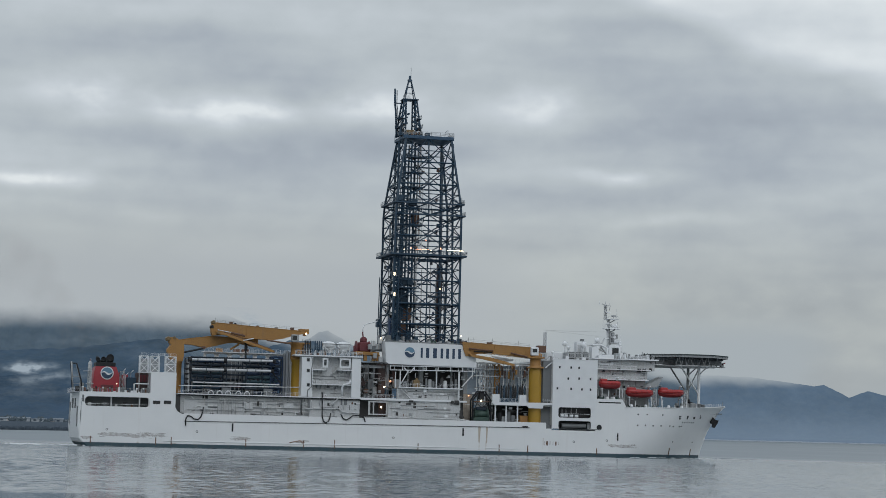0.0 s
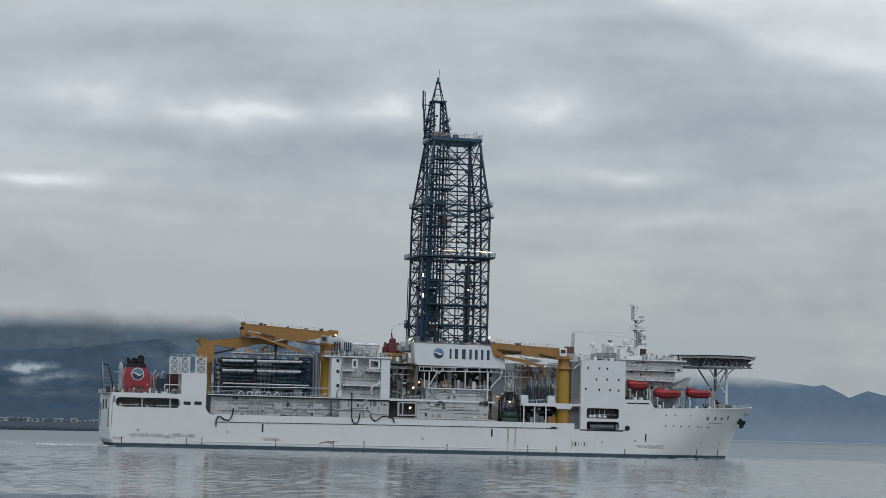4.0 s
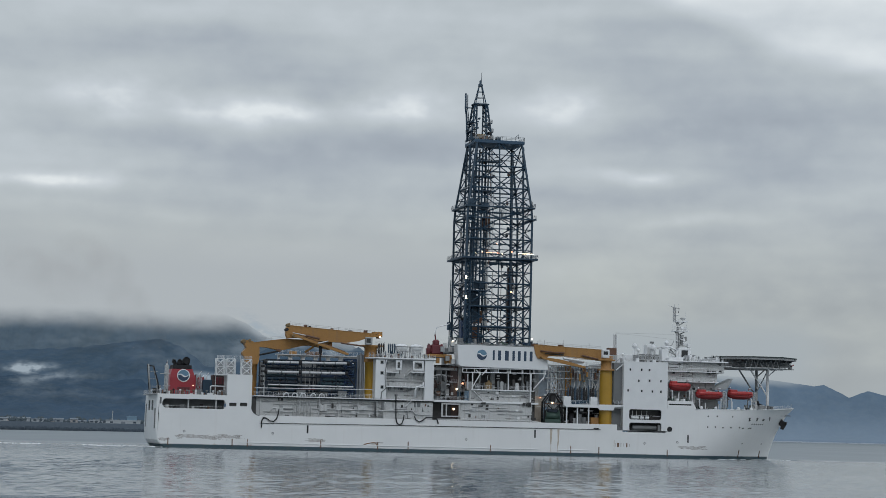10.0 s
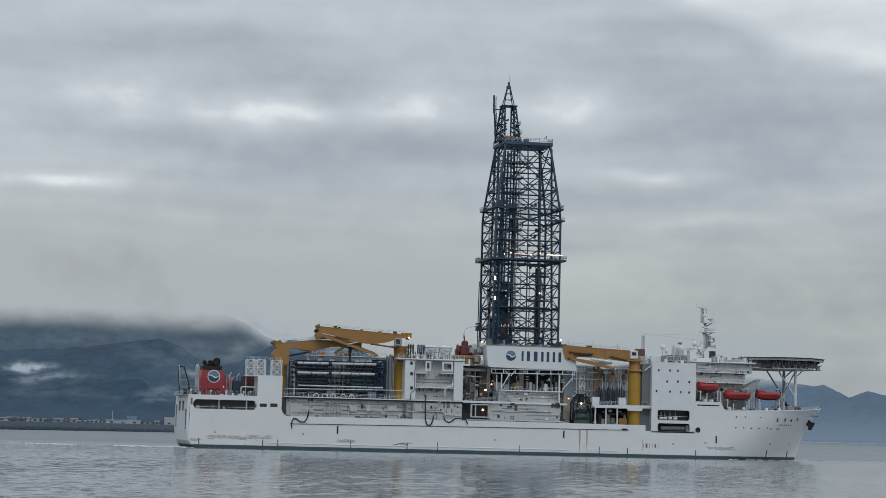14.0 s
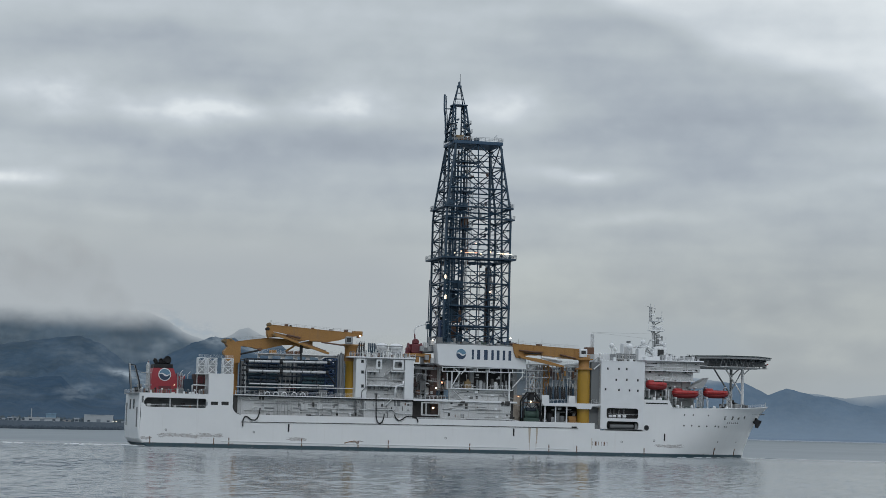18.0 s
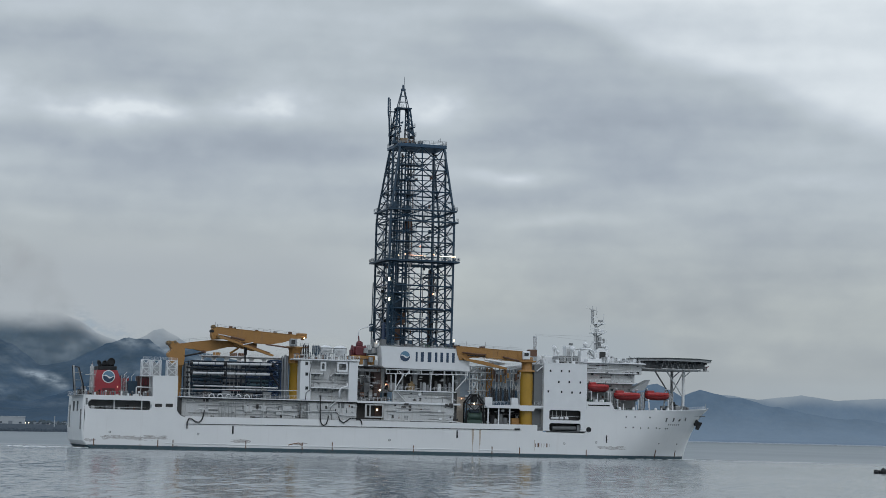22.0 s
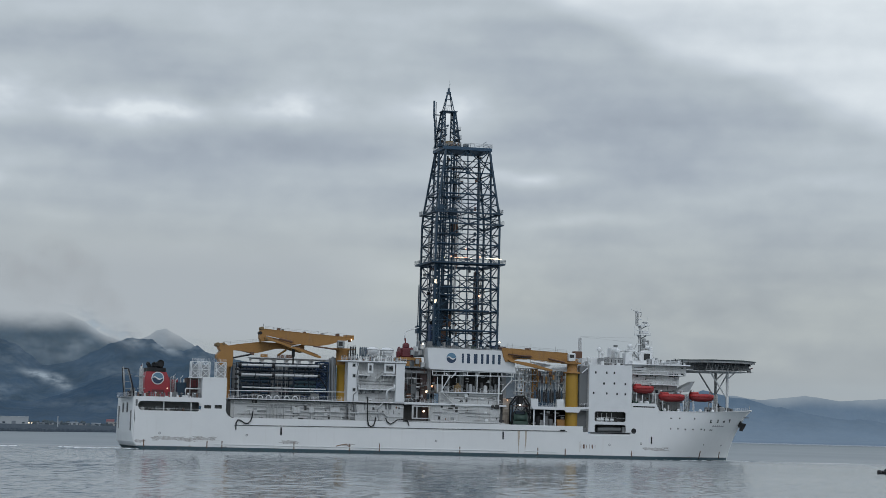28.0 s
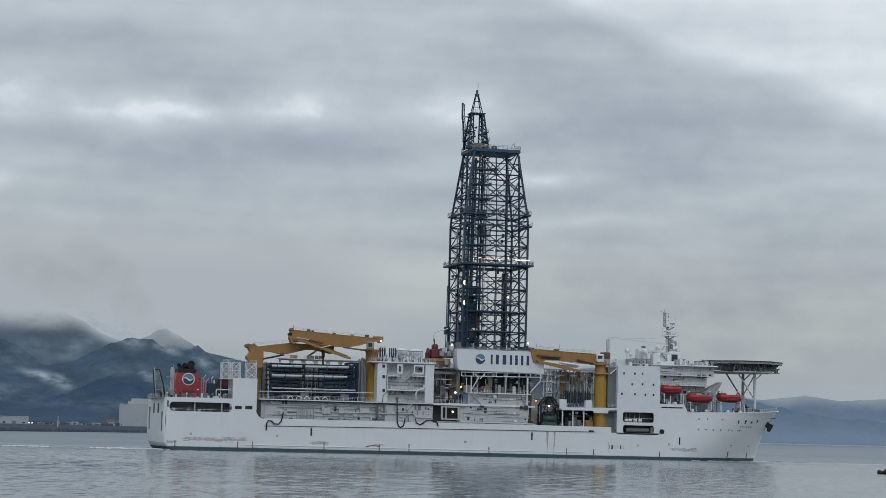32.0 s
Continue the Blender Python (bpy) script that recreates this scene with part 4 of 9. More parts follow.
# ---- hull fittings ----
def hull_fittings():
    # dark band line below the bulwark and white rubbing strips near the water
    part("band", Shape().tube([(-74.0, -19.08, 7.85), (-30.0, -19.08, 8.2), (33.0, -19.08, 8.5)], 0.12, 4), M_BLACK, hull, "black line along the white side")
    for x0, x1, z in ((-80.0, -61.5, 1.95), (-60.5, 13.0, 1.9), (19.0, 29.5, 1.95)):
        part("rubbing_strake", Shape().box(x0, x1, -19.2, -18.95, z - 0.14, z + 0.14, 0.05), M_CLEAN, hull)
    # rusty fender bars at the waterline
    for px, z1 in ((-101.34, 2.9), (-82.17, 2.9), (-77.59, 3.0), (-55.3, 3.1), (-37.74, 3.0), (-28.26, 3.3), (-2.3, 2.9),
                   (23.41, 3.1), (32.58, 3.0), (55.01, 2.7)):
        part("fender_bar", Shape().box(px - 0.14, px + 0.14, -19.16, -18.9, 0.7, z1, 0.04), M_RUSTY, hull, "rusty upright bar")
    for px, z1 in ((81.24, 3.2), (91.32, 3.0)):
        part("fender_bar", Shape().tube([(px, -bow_half(px, z)[0] - 0.1, z) for z in (0.7, 1.6, 2.4, z1)], 0.15, 6), M_RUSTY, hull)
    # long rust runs amidships
    for px, z0, z1, w in ((17, 3.6, 8.3, 0.42), (19.37, 3.4, 8.3, 0.34), (19.18, 1.2, 4.2, 0.13), (17, 1.2, 5.0, 0.13), (37.52, 2.0, 5.4, 0.1)):
        s = Shape()
        s.add([(px - w, -19.012, z1), (px + w, -19.012, z1), (px + w * 0.4, -19.012, z0), (px - w * 0.5, -19.012, z0)], [(0, 1, 2, 3)])
        part("rust_run", s, M_RUNS_LAMPLIT, hull)
    part("rust_patch", Shape().tube([(-42.13, -19, 2.14), (-40.4, -19, 2.6), (-38.84, -19, 2.9), (-38.12, -19, 2.23), (-37.75, -19, 1.55)], 0.16, 6), M_RUST, hull, "rusty bent pipe on the side")
    # upright slots, like draught openings, with rims
    for px, pz in ((-59.43, 6.33), (11.83, 6.67), (61.86, 6.26)):
        part("slot", Shape().box(px - 0.29, px + 0.29, -19.05, -18.7, pz - 1.25, pz + 1.25, 0.08), M_BLACK, hull, "dark upright slot in the plating")
    # round hull openings
    for px, pz in ((-96.63, 4.92), (-70.03, 4.89), (-10.07, 4.42), (47.5, 4.52), (58.31, 5.12)):
        part("discharge_port", Shape().lathe((px, -18.95, pz), [(0.36, 0.0), (0.36, -0.14), (0.24, -0.14), (0.2, 0.0)], 14, "Y"), M_SLOTGREY, hull)
    # bow portlights follow the flare
    for px, pz in ((68.51, 13.53), (71.54, 13.61), (76.87, 13.57), (68.37, 10.14), (71.02, 10.2), (73.68, 10.09), (76.53, 10.15), (79.78, 10.23), (81.13, 10.08), (83.63, 10.13), (84.4, 10.15), (81.96, 5.23), (91.27, 5.2)):
        b = bow_half(px, pz)[0]
        part("portlight", Shape().lathe((px, -b, pz), [(0.23, 0.25), (0.23, -0.08), (0.02, -0.06)], 12, "Y"), M_GLASS, hull)
    # the ship's name: plain bars, too small to read
    for px, pz in ((83.2, 13.01), (86.29, 13.09), (89.2, 13.16), (91.92, 13.32)):
        for dx, dz, w, h in {83.2: ((0, 0.3, 0.46, 0.12), (0.0, -0.1, 0.14, 0.58), (0.15, -0.4, 0.36, 0.13)), 86.29: ((0, 0.32, 0.44, 0.1), (0.05, 0.05, 0.4, 0.1), (0.1, 0.0, 0.12, 0.5), (-0.1, -0.5, 0.34, 0.12)), 89.2: ((0, 0.0, 0.4, 0.1), (-0.2, -0.15, 0.12, 0.4), (0.22, -0.15, 0.12, 0.4)), 91.92: ((0.05, 0.4, 0.3, 0.1), (0.0, 0.05, 0.42, 0.11), (0.28, -0.2, 0.12, 0.36))}[px]:
            b0 = bow_half(px + dx, pz + dz)[0]
            part("name_mark", Shape().box(px + dx - w, px + dx + w, -b0 - 0.1, -b0 + 0.5, pz + dz - h, pz + dz + h, 0.03), M_BLACK, hull)
    for i in range(6):
        px = 84.58 + i * 0.95
        pz = 11.42 + 0.01 * i
        b0 = bow_half(px, pz)[0]
        part("name_mark", Shape().box(px - 0.22, px + 0.22, -b0 - 0.08, -b0 + 0.4, pz - 0.22, pz + 0.22, 0.03), M_SLOTGREY, hull)
    # faint bars of lettering amidships forward
    for i, (w, h) in enumerate(((0.08, 1.2), (0.3, 1.3), (0.06, 1.2), (0.06, 1.3), (0.22, 1.25), (0.05, 1.0))):
        px = 37.88 + i * 0.95
        part("hull_mark", Shape().box(px - w, px + w, -19.03, -18.9, 3.82 - h / 2, 3.82 + h / 2, 0.02), M_RUSTY, hull, "faint worn mark on the side")
    # anchor stowed on the flare
    a = new("anchor")
    a.parent = ship
    a["label"] = "black anchor stowed at the bow"
    ax, az = 100.4, 11.9
    ay = -bow_half(99.3, 11.9)[0] - 0.9
    k = 1.0
    part("shank", Shape().tube([(ax - 1.6, ay + 1.6, az + 0.3), (ax - 0.2, ay, az + 0.1), (ax + 0.4, ay - 0.2, az)], 0.5, 8), M_BLACK, a)
    for poly in ([(-0.4, -1.7), (0.5, -1.9), (1.5, -0.3), (1.8, 0.6), (0.6, 0.3), (-0.2, -0.6)], [(-0.1, 1.5), (0.4, 0.9), (1.6, 0.5), (1.5, -0.4), (0.3, -0.2), (-0.6, 0.4)], [(-1.0, 0.3), (0.2, 0.5), (0.2, -0.9), (-0.8, -0.5)]):
        part("fluke", Shape().prism([(ax - 0.6 + k * px, az + k * pz) for px, pz in poly], ay - 0.55, ay + 0.15), M_BLACK, a)
    # stem post closes the two bow shells
    s = Shape()
    s.tube([(bow_half(0, z)[1] + 0.02, 0, z) for z in (-2, 0, 1.5, 2.7, 5, 7, 9, 11, 13, 14.8, 16, 17.1)], 0.22, 8)
    part("stem", s, M_HULL, hull)
    # bow bulwark cap
    for side in (-1, 1):
        pts = []
        for i in range(31):
            u = i / 30
            z = 15.7 + 1.4 * u * u
            xe = bow_half(0, z)[1]
            x = 64 + (xe - 64) * (1 - (1 - u) ** 1.3)
            pts.append((x, side * bow_half(x, z)[0], z))
        part("rail_cap", Shape().tube(pts, 0.13, 6), M_CLEAN, hull)
    # raised bulwark beside the bridge, with its long slot
    part("bulwark_plating", Shape().wall(54.9, 63.2, 15.6, 18.1, -19, 0.3, [(55.4, 62.9, 16.75, 17.15)], 0.12).prism([(63.2, 18.1), (64.6, 15.7), (63.2, 15.6)], -19, -18.7), M_HULL, hull)
    # near-black sheet painting the dark behind the slot
    part("slot_backing", Shape().box(55.2, 63.1, -18.4, -18.2, 16.4, 17.5), M_DARKIN, hull)


hull_fittings()


# ---- stern ----
def stern_things():
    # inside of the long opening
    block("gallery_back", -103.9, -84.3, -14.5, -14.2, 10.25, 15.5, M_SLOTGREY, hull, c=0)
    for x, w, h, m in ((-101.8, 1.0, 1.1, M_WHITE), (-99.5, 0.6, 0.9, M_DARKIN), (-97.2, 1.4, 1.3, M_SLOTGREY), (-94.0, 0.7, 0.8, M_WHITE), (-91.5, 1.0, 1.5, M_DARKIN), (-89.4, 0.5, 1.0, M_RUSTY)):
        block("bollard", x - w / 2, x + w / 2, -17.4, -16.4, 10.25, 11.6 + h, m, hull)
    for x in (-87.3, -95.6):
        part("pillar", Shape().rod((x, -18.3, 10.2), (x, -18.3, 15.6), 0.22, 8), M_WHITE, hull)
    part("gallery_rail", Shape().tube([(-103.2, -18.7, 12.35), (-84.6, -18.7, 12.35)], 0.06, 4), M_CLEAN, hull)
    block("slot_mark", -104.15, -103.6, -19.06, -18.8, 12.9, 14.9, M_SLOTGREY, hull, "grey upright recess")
    # dark panel painting the unlit inside behind the house windows
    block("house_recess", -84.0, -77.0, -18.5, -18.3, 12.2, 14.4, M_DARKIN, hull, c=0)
    # transom gear
    for y, z0, z1, m in ((-17.2, 5.5, 11.5, M_SLOTGREY), (-8, 11.0, 14.0, M_SLOTGREY), (2, 11, 14, M_SLOTGREY), (12, 6, 13, M_GREYWHITE)):
        block("transom_ladder", -105.5, -105.1, y - 0.25, y + 0.25, z0, z1, m, hull)
    part("stern_platform", Shape().box(-106.5, -104.6, -18.5, 10, 15.6, 15.85, 0.05), M_GREYWHITE, hull)
    railing(ship, [(-104.6, -18.9, 15.85), (-106.4, -18.4, 15.85), (-106.4, 9.8, 15.85)], 1.2, r=0.022)
    railing(ship, [(-104.4, -18.9, 15.9), (-84.3, -18.9, 15.9)], 1.1, 2.4, M_GREYWHITE, 2, 0.02)
    # stern gallows with two dark posts
    g = assembly("stern_gallows", "dark steel mooring gallows at the stern rail")
    for y, m in ((-7.2, M_GREYWHITE), (-5.0, M_BLACK)):
        part("post", Shape().tube([(-106.8, y, 24.85), (-106.5, y, 21.0), (-106.0, y, 15.88)], 0.26, 6), m, g)
        part("stay", Shape().tube([(-106.6, y, 24.4), (-105.24, y, 24.3), (-103.77, y, 19.36), (-103.3, y, 15.97)], 0.22, 6), M_BLACK if m == M_GREYWHITE else M_GREYWHITE, g)
    part("crossbar", Shape().rod((-106.75, -7.4, 24.7), (-106.75, -4.8, 24.7), 0.2, 6), M_GREYWHITE, g)
    for z in (18.2, 20.4, 22.6):
        part("rung", Shape().rod((-106.3, -7.2, z), (-104.0, -7.2, z), 0.07, 5), M_GREYWHITE, g)
    block("winch", -103.97, -102.78, -6, -3, 15.85, 18.6, M_GREYWHITE, g)
    block("winch_motor", -105.4, -104.2, -8, -6.5, 15.85, 17.6, M_BLACK, g)
    # ladder mast between gallows and funnel
    v = assembly("vent_mast", "white vent mast with crossbars and platforms abaft the funnel")
    lattice(v, "frame", -101.9, -100.9, -9, -8, 15.9, 24.6, 7, 0.075, M_WHITE)
    part("trunk", Shape().rod((-101.2, -7.6, 15.9), (-101.3, -7.6, 25.2), 0.34, 8), M_CLEAN, v)
    for z, a, b in ((22.1, -103.3, -100.4), (18.4, -102.4, -100.2)):
        part("platform", Shape().box(a, b, -9.2, -7.4, z - 0.08, z + 0.08, 0.02), M_WHITE, v)
    part("tip_lamp", Shape().rod((-101.3, -7.6, 25.2), (-101.3, -7.6, 25.6), 0.16, 6), M_MAROON, v)
    part("aerial", Shape().rod((-101.11, -8, 24.36), (-101.17, -8, 26.07), 0.06, 4), M_WHITE, ship)
    # funnel casing
    f = assembly("funnel", "red funnel with a round blue emblem and black pipes")
    x0, x1, zb = -100.19, -91.8, 15.85
    t0, t1, zt = -99.57, -93.4, 23.68
    s = Shape()
    lo = [(x0, -6.5, zb), (x1, -6.5, zb), (x1, 3, zb), (x0, 3, zb)]
    mi = [(t0 - 0.5, -6.5, zt - 2.5), (t1 + 1.0, -6.5, zt - 2.5), (t1 + 1.0, 3, zt - 2.5), (t0 - 0.5, 3, zt - 2.5)]
    hi = [(t0, -6.3, zt), (t1, -6.3, zt), (t1, 2.8, zt), (t0, 2.8, zt)]
    s.add(lo + mi + hi, [(i, (i + 1) % 4, 4 + (i + 1) % 4, 4 + i) for i in range(4)] + [(4 + i, 4 + (i + 1) % 4, 8 + (i + 1) % 4, 8 + i) for i in range(4)] + [(8, 9, 10, 11)])
    part("casing", s, M_RED, f)
    part("cap", Shape().box(t0 + 0.2, t1 - 0.2, -6.2, 2.6, zt, zt + 1.25, 0.1), M_BLACK, f, "black soot-stained funnel top")
    for px, py, r, h, lean in ((-98.51, -4.2, 0.55, 0.7, -0.5), (-96.79, -4.6, 0.5, 0.8, -0.3), (-95.86, 0.4, 0.6, 0.9, 0.7), (-94.6, -3.6, 0.5, 0.5, 0.3)):
        z = zt + 1.15
        part("exhaust_pipe", Shape().tube([(px, py, z - 0.3), (px, py, z + h), (px + lean * 0.5, py, z + h + 0.6), (px + lean * 1.7, py, z + h + 0.75)], r, 12), M_BLACK, f)
    for px, pz, rr in ((-98.85, 25.75, 0.62), (-97.3, 25.95, 0.66), (-95.2, 26.35, 1.12)):
        part("exhaust_mouth", Shape().lathe((px, -5.6, pz), [(rr * 0.7, 1.6), (rr * 0.95, 0.9), (rr, 0.0), (rr * 0.86, -0.05), (rr * 0.8, 0.3)], 18, "Y"), M_BLACK, f)
    part("silencer", Shape().lathe((-97.02, -3, zt + 1.5), [(0.1, -1.5), (0.5, -1.45), (0.5, 1.9), (0.1, 1.95)], 12, "X"), M_BLACK, f)
    emblem(f, -96.08, -6.62, 21.72, 1.95)
    block("base_vent", -97.81, -94.04, -6.75, -6.4, 17.35, 18.21, M_MAROON, f)
    lamp(f, -93.1, -7, 18.63, 0.13)
    # red locker, ladders and containers abaft the stern house
    block("red_locker", -91.46, -89.57, -5, 0, 15.85, 21.48, M_RED, label="red painted machinery casing")
    lattice(assembly("vent_frame"), "frame", -92.48, -91.12, -10, -9, 15.9, 22.23, 4, 0.06, M_GREYWHITE)
    block("blue_container", -90.37, -87.28, -9, -4, 15.85, 20.58, M_NAVY, label="dark blue deck container")
    c = assembly("brown_container", "dark brown container with red doors")
    block("body", -87.57, -83.11, -10, -5, 15.85, 22.06, M_BROWN, c)
    for k in range(3):
        xx = -86.78 + k * 1.15
        block("door_panel", xx, xx + 0.95, -10.08, -9.95, 19.32, 21.37, M_MAROON, c)
    part("pipe_rail", Shape().tube([(-88.77, -16, 16.59), (-88.83, -16, 18.45), (-88.5, -16, 18.63), (-84.25, -16, 18.58)], 0.2, 8), M_CLEAN, ship)
    for px in (-92.43, -85.65):
        block("mooring_winch", px - 1.0, px + 1.0, -17.6, -15.8, 15.85, 17.4, M_SLOTGREY)
    gear = assembly("mooring_gear", "vents, fairleads and lockers along the stern deck edge")
    rg = random.Random(17)
    for i in range(30):
        px, w, hh = -104.0 + 0.66 * i, rg.uniform(0.12, 0.5), rg.uniform(0.25, 1.5)
        k = rg.choice((M_BLACK, M_SLOTGREY, M_CLEAN, M_GREYWHITE, M_SLOTGREY, M_RUSTY))
        if i % 3:
            block("fitting", px - w, px + w, -18.0, -17.2, 15.85, 15.9 + hh, k, gear, c=0.04)
        else:
            part("vent_head", Shape().lathe((px, -17.4, 0), [(0.14, 15.85), (0.14, 16.4 + 0.4 * hh), (0.34, 16.5 + 0.4 * hh), (0.3, 16.8 + 0.4 * hh), (0.04, 16.95 + 0.4 * hh)], 10), k, gear)
    for i in range(16):
        px, z0 = -92.4 + 0.5 * i, 15.85
        part("riser", Shape().rod((px, -3.5, z0), (px + rg.uniform(-0.3, 0.3), -3.5, z0 + rg.uniform(3.0, 6.4)), rg.uniform(0.07, 0.16), 6), rg.choice((M_MAROON, M_CLEAN, M_SLOTGREY, M_BLACK)), gear)
    for px, pz in ((-91.2, 22.4), (-90.4, 21.2), (-88.9, 22.0)):
        part("davit", Shape().tube([(px, -6, 15.9), (px, -6, pz), (px + 0.7, -6, pz + 0.8)], 0.1, 6), M_CLEAN, gear)
    # stern house and the frames on it
    h = assembly("stern_house", "plain white stern deckhouse")
    block("casing", -84.15, -76.75, -18.6, -9, 15.8, 22.15, M_CLEAN, h)
    for x0, x1 in ((-87.37, -84.91), (-84.23, -81.67), (-79.71, -76.72)):
        lattice(h, "frame", x0, x1, -17, -14, 22.15, 26.9, 2, 0.13)
        part("frame_back", Shape().box(x0 + 0.3, x1 - 0.3, -15.2, -14.9, 22.2, 26.0, 0.04), M_GREYWHITE, h)
    railing(h, [(-87.2, -17, 26.9), (-76.8, -17, 26.9)], 0.9)
    part("ledge", Shape().box(-87.6, -84.1, -17.2, -13, 21.9, 22.15, 0.04), M_CLEAN, h)
    for px in (-87.3, -84.6):
        part("leg", Shape().rod((px, -15, 15.8), (px, -15, 22), 0.15, 6), M_WHITE, h)
    # shaded gap forward of the stern house, painted near-black; curved bulwark step
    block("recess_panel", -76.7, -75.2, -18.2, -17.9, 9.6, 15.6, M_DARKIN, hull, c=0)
    s = Shape()
    arc = [(-76.7 + 2.5 * (1 - math.cos(t)), 10.15 + 2.6 * (1 - math.sin(t))) for t in [i * math.pi / 20 for i in range(11)]]
    for (xa, za), (xb, zb) in zip(arc, arc[1:]):
        s.add([(xa, -19, 8.4), (xb, -19, 8.4), (xb, -19, zb), (xa, -19, za), (xa, -18.6, za), (xb, -18.6, zb)], [(0, 1, 2, 3), (3, 2, 5, 4)])
    part("step_plating", s, M_HULL, hull)
    part("step_trim", Shape().tube([(x, -19.03, z) for x, z in arc], 0.09, 5), M_BLACK, hull, "dark edge of the curved bulwark step")


stern_things()


# ---- aft cranes ----
def crane_column(c, x, y, z0, z1, r, mat, name="column"):
    return part(name, Shape().lathe((x, y, 0), [(r * 1.05, z0), (r * 1.05, z0 + 0.4), (r, z0 + 0.5), (r, z1 - 1.0), (r * 1.08, z1 - 0.9), (r * 1.08, z1)], 24), mat, c)


def boom_ribs(c, top, bot, xs, y, mat):
    """Thin stiffener plates on a boom's side between its top and bottom edges."""
    tx, tz = zip(*sorted(top))
    bx, bz = zip(*sorted(bot))
    for x in xs:
        z1, z0 = float(np.interp(x, tx, tz)) - 0.1, float(np.interp(x, bx, bz)) + 0.1
        part("stiffener", Shape().box(x - 0.05, x + 0.05, y - 0.09, y + 0.02, z0, z1), mat, c)
    part("flange", Shape().tube([(x, y - 0.02, z - 0.06) for x, z in sorted(top)], 0.1, 4), mat, c)
    part("flange", Shape().tube([(x, y - 0.02, z + 0.06) for x, z in sorted(bot)], 0.1, 4), mat, c)


def box_boom(c, name, poly, y0, y1, mat):
    """A box girder: side plates standing proud of the web edges."""
    s = Shape().prism(poly, y0, y1)
    return part(name, s, mat, c)


def aft_cranes():
    # after crane: column by the stern house, boom lowered forward
    c = assembly("knuckle_crane", "ochre knuckle-boom crane folded down over the pipe racks")
    crane_column(c, -76.05, -11, 9.6, 26.2, 1.75, M_OCHRE)
    part("slew_house", Shape().prism([(-78.9, 32.4), (-78.1, 32.95), (-76.1, 32.6), (-73.99, 31.2), (-73.9, 28.1), (-74.2, 25.8), (-77.9, 25.7), (-78.2, 27.7), (-79.0, 28.5), (-79.0, 29.3), (-77.9, 30.6)], -13, -9), M_OCHRE, c)
    part("head_drum", Shape().lathe((-78.75, -11, 32.5), [(0.45, -2.2), (0.62, -2.15), (0.62, 2.15), (0.45, 2.2)], 16, "Y"), M_TAN, c)
    part("head_drum", Shape().lathe((-77.0, -11, 32.75), [(0.4, -2.2), (0.45, -2.15), (0.45, 2.15), (0.4, 2.2)], 14, "Y"), M_TAN, c)
    box_boom(c, "main_boom", [(-76.1, 32.2), (-72.0, 32.9), (-65.69, 33.75), (-58.0, 33.6), (-51.5, 33.4), (-51.5, 31.0), (-52.4, 30.8), (-58.0, 31.9), (-60.4, 31.8), (-64.2, 30.8), (-67.3, 30.1), (-69.0, 30.3), (-71.1, 30.8), (-74.0, 31.0)], -12.2, -9.8, M_OCHRE)
    boom_ribs(c, [(-76.0, 32.2), (-72.0, 32.9), (-65.69, 33.75), (-51.5, 33.4)], [(-74.0, 31.05), (-71.1, 30.8), (-67.3, 30.15), (-60.4, 31.8), (-58.0, 31.9), (-52.4, 30.85)], (-71.5, -67.3, -62.5), -12.2, M_OCHRE)
    part("hydraulic_ram", Shape().rod((-74.0, -13, 28.5), (-68.2, -13, 29.85), 0.27, 8), M_BLACK, c)
    part("ram_lug", Shape().box(-68.7, -67.5, -13.2, -12.2, 29.6, 30.5, 0.1), M_RUSTY, c)
    part("strut", Shape().rod((-60.0, -13, 29.8), (-57.4, -13, 31.5), 0.3, 8), M_OCHRE, c)
    railing(c, [(-77.0, -12, 32.5), (-65.7, -12, 33.75)], 0.9, 2.2, M_SLOTGREY, 2, 0.025)
    # forward one of the two: its tip rests aft and high
    c = assembly("knuckle_crane", "tall ochre knuckle-boom crane with its boom laid aft")
    crane_column(c, -39.31, -13, 9.6, 27.56, 1.8, M_YELLOW)
    crane_column(c, -39.46, -13, 27.38, 32.59, 2.0, M_OCHRE, "slew_ring")
    part("platform", Shape().box(-42.58, -35.7, -15, -10.5, 32.15, 32.58, 0.05), M_OCHRE, c)
    railing(c, [(-38.36, -15, 32.56), (-35.7, -15, 32.48)], 1.1, 1.5, M_SLOTGREY)
    box_boom(c, "main_boom", [(-66.2, 36.9), (-65.7, 37.7), (-64.6, 37.75), (-47.5, 36.62), (-38.6, 36.15), (-37.0, 36.0), (-36.6, 35.3), (-38.5, 35.1), (-40.6, 34.8), (-44.0, 33.6), (-47.4, 33.0), (-51.5, 33.1), (-58.0, 33.3), (-62.1, 34.1), (-65.8, 33.75), (-66.3, 35.0)], -15.2, -12.4, M_OCHRE)
    boom_ribs(c, [(-64.6, 37.7), (-47.5, 36.6), (-37.2, 36.0)], [(-65.8, 33.8), (-62.1, 34.1), (-58.0, 33.3), (-51.5, 33.1), (-47.4, 33.0), (-44.0, 33.6), (-40.6, 34.8), (-37.2, 35.2)], (-61.5, -55.5, -49.5, -43.8), -15.2, M_OCHRE)
    part("head_sheave", Shape().lathe((-65.6, -13.8, 37.8), [(0.34, -1.5), (0.58, -1.45), (0.58, 1.45), (0.34, 1.5)], 14, "Y"), M_TAN, c)
    part("head_sheave", Shape().lathe((-66.0, -13.8, 36.4), [(0.35, -1.5), (0.5, -1.45), (0.5, 1.45), (0.35, 1.5)], 14, "Y"), M_BLACK, c)
